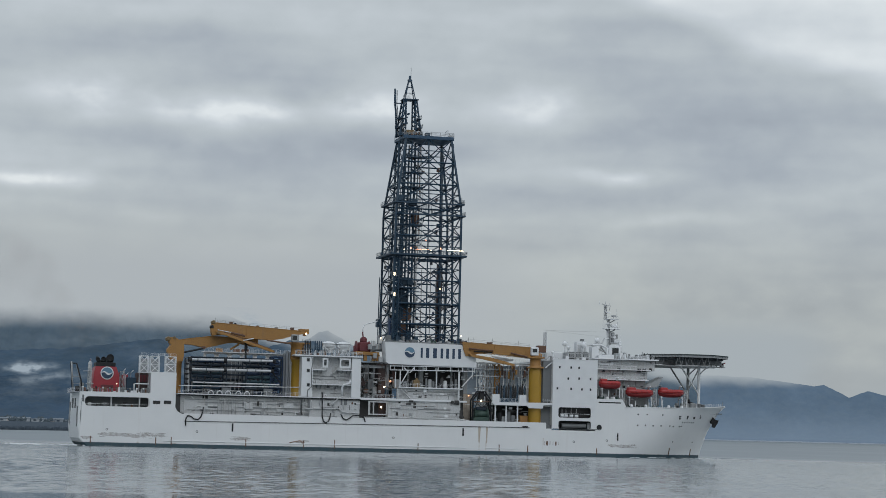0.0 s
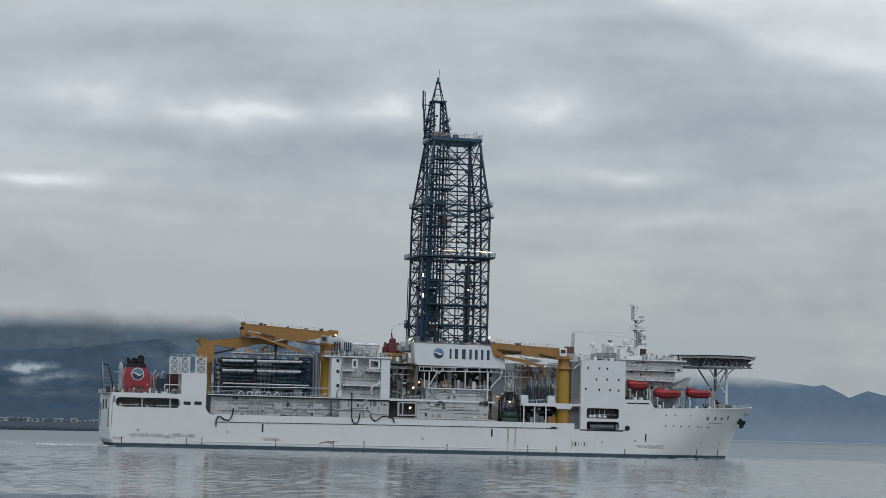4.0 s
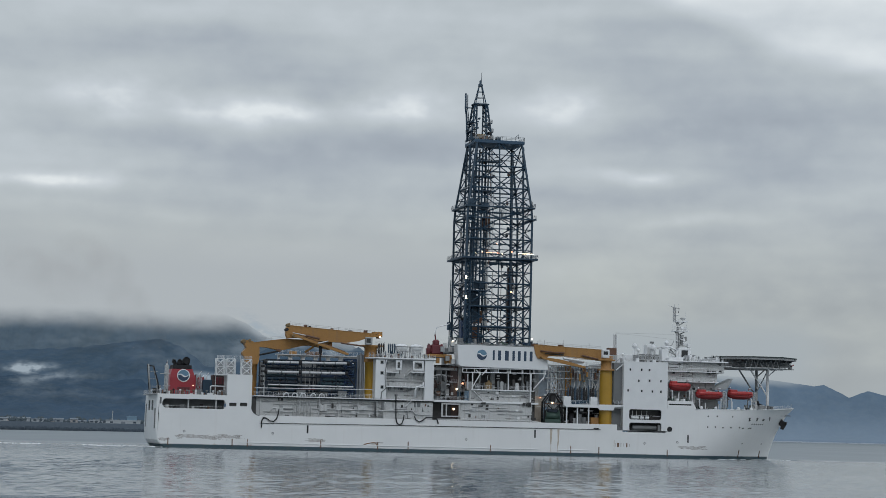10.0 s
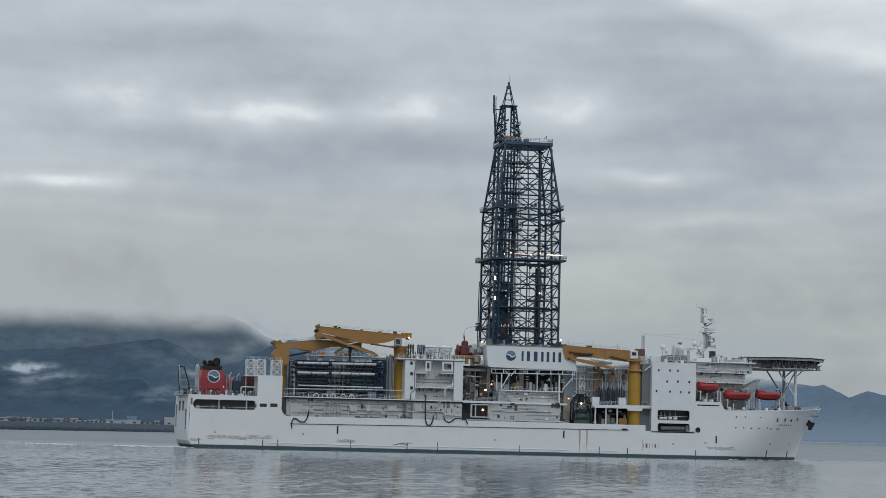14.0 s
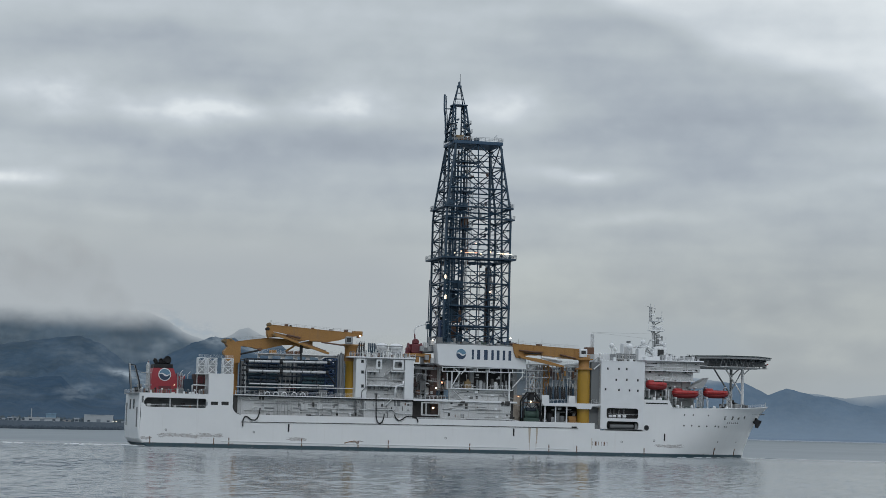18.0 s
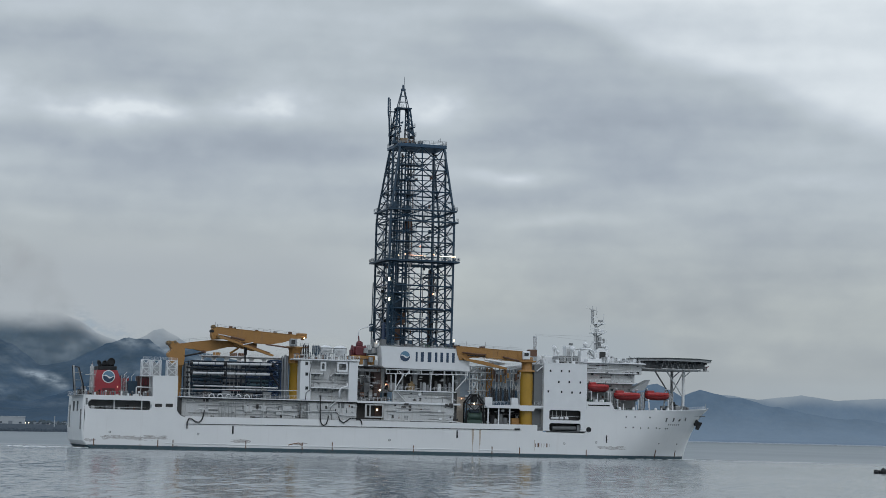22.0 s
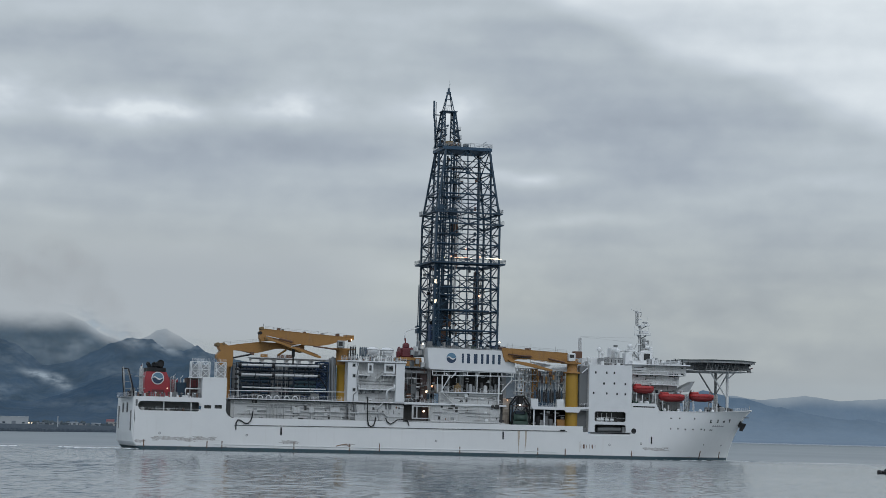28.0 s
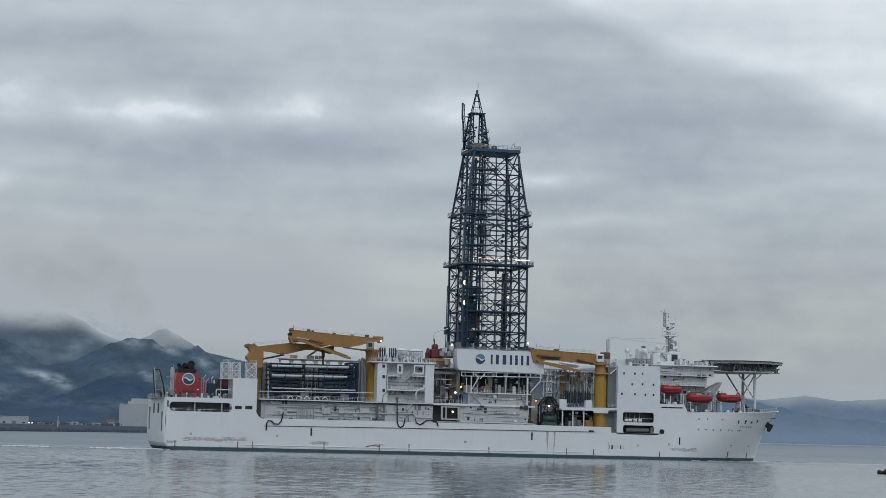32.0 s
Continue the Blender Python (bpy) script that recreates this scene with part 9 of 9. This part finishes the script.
# ---- harbour shore, breakwater, rocks ----
def shore_dist(az):
    return float(np.interp(az, [-30, -12, -7.35, -3.5, 0, 4, 6], [1300, 1450, 1620, 2000, 2600, 3600, 4300]))


def shore():
    # blue of distance haze is mixed into the concrete colour
    m_conc = paint("breakwater_concrete", (0.032, 0.045, 0.058), 0.85, 0.4, (0.04, 0.05, 0.06))
    m_land = paint("harbour_ground", (0.09, 0.095, 0.085), 0.9, 0.4, (0.04, 0.05, 0.03))
    az = [-30 + 0.25 * i for i in range(int(34 / 0.25) + 1)]
    s = Shape()
    for a in az:
        r = shore_dist(a)
        j = noise.noise(Vector((a * 7, 1, 0))) * 0.35
        for dr, z in ((0, -0.5), (3, 1.5 + j), (8, 5.2 + j * 0.5), (9, 5.9), (12, 5.9), (12.5, 4.6), (20, 4.6)):
            s.v.append(polar(a, r + dr, z))
    for i in range(len(az) - 1):
        for k in range(6):
            s.f.append((i * 7 + k, i * 7 + k + 1, (i + 1) * 7 + k + 1, (i + 1) * 7 + k))
    blocks = Shape()
    rb = random.Random(8)
    for i in range(2600):
        a = -16.0 + 12.5 * rb.random()
        r = shore_dist(a) - rb.uniform(-1.5, 4.0)
        c = Vector(polar(a, r, rb.uniform(-0.2, 1.7)))
        k = rb.uniform(0.5, 1.2)
        v = [c + Vector((rb.uniform(0.6, 1.3) * k * x, rb.uniform(0.6, 1.3) * k * y, rb.uniform(0.6, 1.3) * k * z)) for x in (-1, 1) for y in (-1, 1) for z in (-1, 1)]
        blocks.add(v, [(0, 1, 3, 2), (4, 6, 7, 5), (0, 4, 5, 1), (2, 3, 7, 6), (0, 2, 6, 4), (1, 5, 7, 3)])
    tagged(part("armour_rocks", blocks, m_conc), "dark armour rocks along the foot of the breakwater", "rocks", kind="stuff")
    tagged(part("breakwater", s, m_conc), "long dark concrete breakwater along the harbour", "breakwater", kind="structure")
    s = Shape()
    for a in az:
        r = shore_dist(a)
        s.v += [polar(a, r + 20, 4.6), polar(a, max(r + 60, 3050), 6.5)]
    for i in range(len(az) - 1):
        s.f.append((2 * i, 2 * i + 1, 2 * i + 3, 2 * i + 2))
    tagged(part("ground", s, m_land), "flat harbour land behind the breakwater", "land", kind="structure")
    walls = [paint("shed_pale", (0.42, 0.44, 0.45), 0.7, 0.2), paint("shed_grey", (0.24, 0.26, 0.28), 0.7, 0.2), paint("shed_tan", (0.33, 0.30, 0.27), 0.7, 0.2)]
    m_roof = paint("shed_roof", (0.16, 0.18, 0.20), 0.6, 0.2)
    m_blue = paint("shed_blue", (0.14, 0.25, 0.34), 0.6, 0.2)
    m_red = paint("red_trim", (0.33, 0.09, 0.08), 0.6, 0.2)

    def building(a, w, h, d, wall, roof, label, back=60, flat=False):
        """A shed or block facing the water: walls, pitched roof, doors and windows."""
        r = shore_dist(a) + back
        e = new("harbour_building")
        e.matrix_world = pose(*polar(a, r, 4.6), 0, 0, -a)
        tagged(e, label, "building", "harbour buildings")
        part("wall", Shape().box(-w / 2, w / 2, 0, d, -0.2, h, 0.05), wall, e)
        if flat:
            part("roof", Shape().box(-w / 2 - 0.3, w / 2 + 0.3, -0.3, d + 0.3, h, h + 0.6, 0.1), roof, e)
        else:
            s = Shape()
            s.add([(-w / 2 - 0.4, -0.4, h), (w / 2 + 0.4, -0.4, h), (w / 2 + 0.4, d + 0.4, h), (-w / 2 - 0.4, d + 0.4, h), (-w / 2 - 0.4, d / 2, h * 1.28), (w / 2 + 0.4, d / 2, h * 1.28)],
                  [(0, 1, 5, 4), (2, 3, 4, 5), (0, 4, 3), (1, 2, 5), (0, 3, 2, 1)])
            part("roof", s, roof, e)
        n = max(1, int(w / 7))
        for i in range(n):
            x = -w / 2 + w * (i + 0.5) / n
            if h > 12:
                break
            if i % 3 == 1:
                part("door", Shape().box(x - 1.6, x + 1.6, -0.12, 0.1, 0, min(h - 0.6, 3.6), 0.03), m_roof, e)
            else:
                for q in range(max(1, int(h / 4.5))):
                    part("window", Shape().box(x - 1.1, x + 1.1, -0.1, 0.1, 1.6 + q * 4, 2.9 + q * 4, 0.03), M_GLASS, e)
        return e

    rnd = random.Random(12)
    a = -29.0
    while a < -4.7:
        w = rnd.uniform(3.5, 9) if a > -13 else rnd.uniform(8, 22)
        h = rnd.uniform(1.6, 3.6)
        if abs(a + 8.3) > 0.4 and abs(a + 7.05) > 0.55:
            building(a, w, h, rnd.uniform(8, 14), walls[rnd.randrange(3)], m_roof if rnd.random() < 0.7 else walls[1], "small pale harbour shed behind the breakwater", rnd.uniform(40, 160), rnd.random() < 0.4)
        a += (w / 1600) * 57.3 * 0.8 + rnd.uniform(0.0, 0.10)
    building(-8.32, 7.6, 6.6, 9, m_blue, m_blue, "light blue flat-roofed harbour building", 60, True)
    building(-7.06, 23, 6.6, 14, walls[0], walls[0], "long pale grey warehouse", 50, True)
    building(-6.95, 10, 6.0, 10, walls[1], walls[1], "low grey flat-roofed warehouse annexe", 40, True)
    building(-8.55, 26, 3.4, 8, walls[0], walls[0], "long low pale shed before the light blue building", 30, True)
    big = building(-3.55, 52, 22.0, 30, walls[0], walls[0], "large pale factory block by the shore", 40, True)
    part("penthouse", Shape().box(-18, 8, 6, 18, 22.6, 25.4, 0.1).box(-15, 4, 7, 16, 25.4, 28.0, 0.1), walls[0], big)
    part("red_frame", Shape().box(-38, -30, -1.2, -0.9, 5.2, 7.4, 0.05), m_red, big)
    part("plinth", Shape().box(-38, -26.5, -1, 8, 0, 5.2, 0.1), walls[2], big)
    for az_, r_, h_ in ((-8.84, 1650, 11), (-7.0 + 1.1, 1700, 8)):
        t = new("chimney")
        t.matrix_world = pose(*polar(az_, r_, 4.6))
        tagged(t, "slim pale chimney among the harbour sheds", "chimney")
        part("shaft", Shape().lathe((0, 0, 0), [(0.55, -0.2), (0.36, h_ * 0.9), (0.44, h_ * 0.92), (0.4, h_)], 12), walls[0], t)
    for az_ in (-6.66, -6.58):
        lt = new("harbour_lamp")
        lt.matrix_world = pose(*polar(az_, shore_dist(az_) + 14, 4.6))
        tagged(lt, "bright lit harbour floodlight on the breakwater", "lamp", "harbour lamps")
        part("pole", Shape().rod((0, 0, -0.1), (0, 0, 2.1), 0.12, 6), walls[1], lt)
        part("head", Shape().lathe((0, -0.1, 2.2), [(0.3, -0.3), (0.5, 0), (0.3, 0.3)], 10), M_LAMP, lt)
    # scrubby trees along the land
    # foliage colour carries a bluish tint for distance haze
    m_leaf = paint("shore_foliage", (0.030, 0.042, 0.040), 0.9, 0.3, (0.02, 0.028, 0.025))
    s = Shape()
    rnd = random.Random(77)
    for i in range(900):
        a = rnd.uniform(-29, -1)
        r = shore_dist(a) + rnd.uniform(60, 420)
        c = Vector(polar(a, r, 4.6))
        k = rnd.uniform(1.2, 3.4)
        for q in range(5):
            o = c + Vector((rnd.uniform(-k, k), rnd.uniform(-k, k), rnd.uniform(0.2, 1.3) * k))
            b = k * rnd.uniform(0.35, 0.7)
            v = [o + Vector((b * rnd.uniform(0.7, 1.2) * x, b * rnd.uniform(0.7, 1.2) * y, b * rnd.uniform(0.7, 1.2) * z)) for x, y, z in ((1, 0, 0), (-1, 0, 0), (0, 1, 0), (0, -1, 0), (0, 0, 1), (0, 0, -1))]
            s.add(v, [(0, 2, 4), (2, 1, 4), (1, 3, 4), (3, 0, 4), (2, 0, 5), (1, 2, 5), (3, 1, 5), (0, 3, 5)])
    tagged(part("shore_bushes", s, m_leaf), "dark scrub and trees along the harbour land", "bushes", kind="stuff")


shore()


def rocks():
    m_rock = paint("wet_black_rock", (0.006, 0.006, 0.007), 0.6, 0.3, (0.015, 0.015, 0.015))
    rnd = random.Random(4)
    for az_, r_, w, h in ((16.27, 503, 0.7, 0.9), (16.36, 504, 0.5, 0.8), (16.45, 503, 0.8, 1.4), (16.58, 504, 1.0, 1.6), (16.75, 505, 1.0, 1.6), (16.9, 507, 0.8, 1.2)):
        s = Shape()
        n, m = 10, 7
        sd = rnd.uniform(0, 50)
        for j in range(m + 1):
            t = math.pi * j / m
            for i in range(n):
                a = 2 * math.pi * i / n
                k = 1 + 0.45 * noise.noise(Vector((math.cos(a) * 1.3, math.sin(a) * 1.3, t + sd)))
                s.v.append((w * k * math.sin(t) * math.cos(a), w * k * math.sin(t) * math.sin(a), h * 0.75 * k * math.cos(t) + h * 0.2))
        for j in range(m):
            for i in range(n):
                s.f.append((j * n + i, j * n + (i + 1) % n, (j + 1) * n + (i + 1) % n, (j + 1) * n + i))
        ob = part("rock", s, m_rock)
        ob.matrix_world = pose(*polar(az_, r_, 0.0))
        tagged(ob, "black wet rock standing out of the water", "rock", "rocks off the shore")


rocks()


def far_bright_line():
    """Low pale wall added as the bright water line on the bay's far side."""
    s = Shape()
    m_far = paint("pale_bright_line", (0.66, 0.67, 0.68), 0.8, 0.2)
    az = [4.0 + 0.25 * i for i in range(101)]
    for a in az:
        s.v += [polar(a, 4180, -0.5), polar(a, 4180, 2.0 + 0.7 * noise.noise(Vector((a * 3, 0, 0)))), polar(a, 4186, 1.8), polar(a, 4186, -0.5)]
    for i in range(100):
        for k in range(3):
            s.f.append((i * 4 + k, i * 4 + k + 1, i * 4 + k + 5, i * 4 + k + 4))
    tagged(part("bright_line_wall", s, m_far), "thin pale wall drawn for the bright water line at the far shore", "sea wall", kind="structure")


far_bright_line()


def funnel_smoke():
    """Thin brown exhaust drifting aft of the funnel: soft lumps that go along with the ship."""
    m, n, l, b = nodes_of("exhaust_smoke")
    n.remove(b)
    tc = n.new("ShaderNodeTexCoord").outputs["Object"]
    sp = n.new("ShaderNodeSeparateXYZ")
    l.new(tc, sp.inputs[0])
    q = math_node(n, l, "ADD", math_node(n, l, "MULTIPLY", sp.outputs["X"], sp.outputs["X"]), math_node(n, l, "MULTIPLY", sp.outputs["Z"], sp.outputs["Z"]))
    fall = smooth(n, l, math_node(n, l, "SUBTRACT", 1.0, q), 0.0, 1.0)
    frag = ramp_node(n, l, noise_node(n, l, tc, 1.4, 5, 0.6), 0.3, 0.7, (0.2, 0.2, 0.2), (1, 1, 1))
    dif, tr, mx = n.new("ShaderNodeBsdfDiffuse"), n.new("ShaderNodeBsdfTransparent"), n.new("ShaderNodeMixShader")
    dif.inputs["Color"].default_value = (0.20, 0.145, 0.115, 1)
    l.new(math_node(n, l, "MULTIPLY", math_node(n, l, "MULTIPLY", fall, frag), 0.05), mx.inputs[0])
    l.new(tr.outputs[0], mx.inputs[1])
    l.new(dif.outputs[0], mx.inputs[2])
    l.new(mx.outputs[0], n["Material Output"].inputs["Surface"])
    e = assembly("exhaust_smoke", "faint brown exhaust haze drifting aft of the funnel")
    ball = Shape().lathe((0, 0, 0), [(0.01, -1)] + [(math.cos(t), math.sin(t)) for t in [(-5 + i) * math.pi / 12 for i in range(11)]] + [(0.01, 1)], 20)
    me = mesh_of("puff", ball, m)
    for x, z, sx, sz, tilt in ((-106, 34, 7, 7, 10), (-113, 44, 9, 8, 25), (-119, 53, 10, 10, 40), (-127, 58, 11, 9, 30), (-134, 50, 12, 8, 15), (-143, 54, 13, 8, 10)):
        o = new("puff", me)
        o.parent = e
        o.matrix_basis = Matrix.LocRotScale((x, 2, z), Euler((0, radians(tilt), 0)), (sx, 3, sz))


funnel_smoke()


# ---- wake: foam and ruffled water that go along with the ship ----
def wake():
    m, n, l, b = nodes_of("wake_foam")
    tc = n.new("ShaderNodeTexCoord").outputs["Object"]
    f = noise_node(n, l, tc, 0.55, 7, 0.65, (0.35, 1.6, 1))
    b.inputs["Base Color"].default_value, b.inputs["Roughness"].default_value = (0.78, 0.80, 0.80, 1), 0.8
    sep = n.new("ShaderNodeSeparateXYZ")
    l.new(n.new("ShaderNodeTexCoord").outputs["Generated"], sep.inputs[0])
    edge = math_node(n, l, "MULTIPLY", math_node(n, l, "SUBTRACT", 1.0, math_node(n, l, "ABSOLUTE", math_node(n, l, "MULTIPLY", math_node(n, l, "SUBTRACT", sep.outputs["Y"], 0.5), 2.0))), 0.16)
    a = ramp_node(n, l, math_node(n, l, "ADD", f, edge), 0.58, 0.68, (0, 0, 0), (1, 1, 1))
    l.new(a, b.inputs["Alpha"])
    bow, stern = assembly("bow_wave", "small white foam and ripples at the bow"), assembly("wake", "thin white foam trail astern")

    def strip(parent, name, pts, w0, w1, z, label=""):
        s = Shape()
        k = len(pts)
        for i, (x, y) in enumerate(pts):
            w = w0 + (w1 - w0) * i / (k - 1)
            s.v += [(x, y - w, z), (x, y + w, z)]
        s.f = [(2 * i, 2 * i + 1, 2 * i + 3, 2 * i + 2) for i in range(k - 1)]
        return part(name, s, m, parent, label)

    strip(stern, "foam", [(-103, -6), (-112, -6), (-122, -5), (-130, -4)], 4, 2, 0.16)
    strip(stern, "foam", [(-136, -3), (-146, -2), (-156, -1)], 2.0, 1.2, 0.14)
    strip(stern, "foam", [(-101, -19.6), (-108, -20.5), (-116, -21.5)], 0.8, 1.2, 0.17)
    strip(bow, "foam", [(96.3, 0), (94, -3.0), (90, -6.6), (84, -10.6), (76, -14.6)], 0.7, 1.3, 0.2)
    strip(bow, "foam", [(97, -0.5), (99.5, -4.5), (102, -9), (104.5, -14)], 0.5, 1.0, 0.18)
    def flecks(parent, name, line, count, spread, size, seed):
        """Broken foam: small flat lumps scattered in clusters along a line."""
        r2 = random.Random(seed)
        s = Shape()
        xs, ys = [p[0] for p in line], [p[1] for p in line]
        for i in range(count):
            u = r2.random()
            x = xs[0] + (xs[-1] - xs[0]) * u
            if noise.noise(Vector((x * 0.09, seed, 0))) + 0.5 * noise.noise(Vector((x * 0.4, seed, 3))) < r2.uniform(-0.5, 0.55):
                continue
            y = float(np.interp(x, xs if xs[0] < xs[-1] else xs[::-1], ys if xs[0] < xs[-1] else ys[::-1])) + r2.gauss(0, spread)
            a, b, c = size * r2.uniform(0.4, 1.6), size * r2.uniform(0.3, 1.0), size * r2.uniform(0.08, 0.24)
            k = len(s.v)
            for q in range(6):
                t = q * math.pi / 3
                s.v.append((x + a * math.cos(t) * r2.uniform(0.7, 1.2), y + b * math.sin(t) * r2.uniform(0.7, 1.2), -0.05))
            for q in range(6):
                t = q * math.pi / 3
                s.v.append((x + 0.6 * a * math.cos(t), y + 0.6 * b * math.sin(t), 0.1 + c * r2.uniform(0.6, 1.1)))
            s.f += [(k + q, k + (q + 1) % 6, k + 6 + (q + 1) % 6, k + 6 + q) for q in range(6)] + [tuple(k + 6 + q for q in range(6))]
        return tagged(part(name, s, m_lump, parent), "broken white foam", kind="stuff")

    m_lump, _n2, _l2, b2 = nodes_of("foam_lumps")
    b2.inputs["Base Color"].default_value, b2.inputs["Roughness"].default_value = (0.70, 0.73, 0.74, 1), 0.7
    flecks(stern, "foam_fleck", [(-103, -14), (-112, -12), (-127, -9)], 190, 1.6, 0.55, 3)
    flecks(stern, "foam_fleck", [(-138, -8), (-146, -7), (-152, -6)], 46, 1.2, 0.5, 7)
    flecks(stern, "foam_fleck", [(-103, -19.5), (-112, -20.5), (-122, -22)], 50, 0.9, 0.45, 4)
    flecks(bow, "foam_fleck", [(98.5, -1.5), (95.5, -2.0), (92, -5.4), (86, -9.6), (78, -14.2), (66, -19.0)], 210, 0.5, 0.4, 5)
    flecks(bow, "foam_fleck", [(95, -2), (98, -5), (101, -9)], 60, 0.6, 0.35, 6)
    for i, (x, y, w, h, ln) in enumerate(((96, -3, 1.5, 0.34, 14), (101, -9, 1.8, 0.28, 16), (107, -13, 1.8, 0.24, 20), (118, -14, 2.0, 0.22, 24), (111, -24, 2.0, 0.20, 18))):
        s = Shape()
        for a in range(17):
            f = a / 16
            for c in range(-4, 5):
                s.v.append((x + ln * f, y - 5 * f * f + 0.8 * math.sin(5 * f + i) + c / 4 * w, -0.03 + h * math.sin(math.pi * f) ** 0.7 * (math.cos(math.pi * c / 4) * 0.5 + 0.5)))
        s.f = [(9 * a + c, 9 * a + c + 9, 9 * a + c + 10, 9 * a + c + 1) for a in range(16) for c in range(8)]
        s.smooth = set(range(len(s.f)))
        part("ripple", s, M_SEA, bow, "smooth low bow ripple")
    strip(bow, "foam", [(70, -19.5), (40, -20.3), (0, -20.6), (-60, -20.4), (-100, -20.2)], 0.35, 0.5, 0.12)


wake()


# ---- a small insect that crosses the view once ----
def flying_insect():
    e = tagged(new("flying_insect"), "tiny dark insect flying across in the air", "insect")
    part("body", Shape().lathe((0, 0, 0), [(0.0003, -0.004), (0.0012, -0.003), (0.0016, 0.0), (0.0012, 0.003), (0.0003, 0.004)], 8, "X"), M_BLACK, e)
    for k in (-1, 1):
        part("wing", Shape().prism([(-0.002, 0.001), (0.001, 0.001), (0.0015, 0.003), (-0.0025, 0.0032)], k * 0.0004, k * 0.0008), M_SLOTGREY, e)
    return e


insect = flying_insect()


def motions():
    """The ship goes slowly ahead and turns a little; the cloud layer drifts; the ripples run ashore."""
    rows = []
    for t in range(0, 33, 2):
        a = radians(14.12 - 0.1031 * t)
        run, am = 2.317 * t + 0.00145 * t * t, radians(14.12 - 0.05155 * t + 0.56)
        rows.append((float(t), pose(-8.53 + run * math.cos(am), 659.84 + run * math.sin(am), 0, 0, 0, math.degrees(a))))
    walk(ship, rows)
    walk(water, [(0.0, pose(0, 16, 0)), (32.0, pose(6, -16, 0))])
    flight = [(0.0, 38.0, 11.0), (6.2, 21.5, 9.6), (6.4, 15.2, 9.2), (6.6, 9.12, 8.76), (6.7, 6.44, 8.6), (6.8, 3.68, 7.75), (6.9, 0.3, 7.6), (7.0, -3.09, 7.54), (7.1, -6.18, 7.7), (7.3, -12.0, 8.2), (7.6, -20.5, 9.0), (32.0, -40.0, 12.0)]
    walk(insect, [(t, pose(6 * math.sin(radians(a)), 6 * math.cos(radians(a)), CAM_H + 6 * math.tan(radians(e)))) for t, a, e in flight])
    walk(clouds, [(0.0, pose(0, 0, 0)), (16.0, pose(0, 0, 0, 0, 0, -1.1)), (32.0, pose(0, 0, 0, 0, 0, -2.2))])


motions()
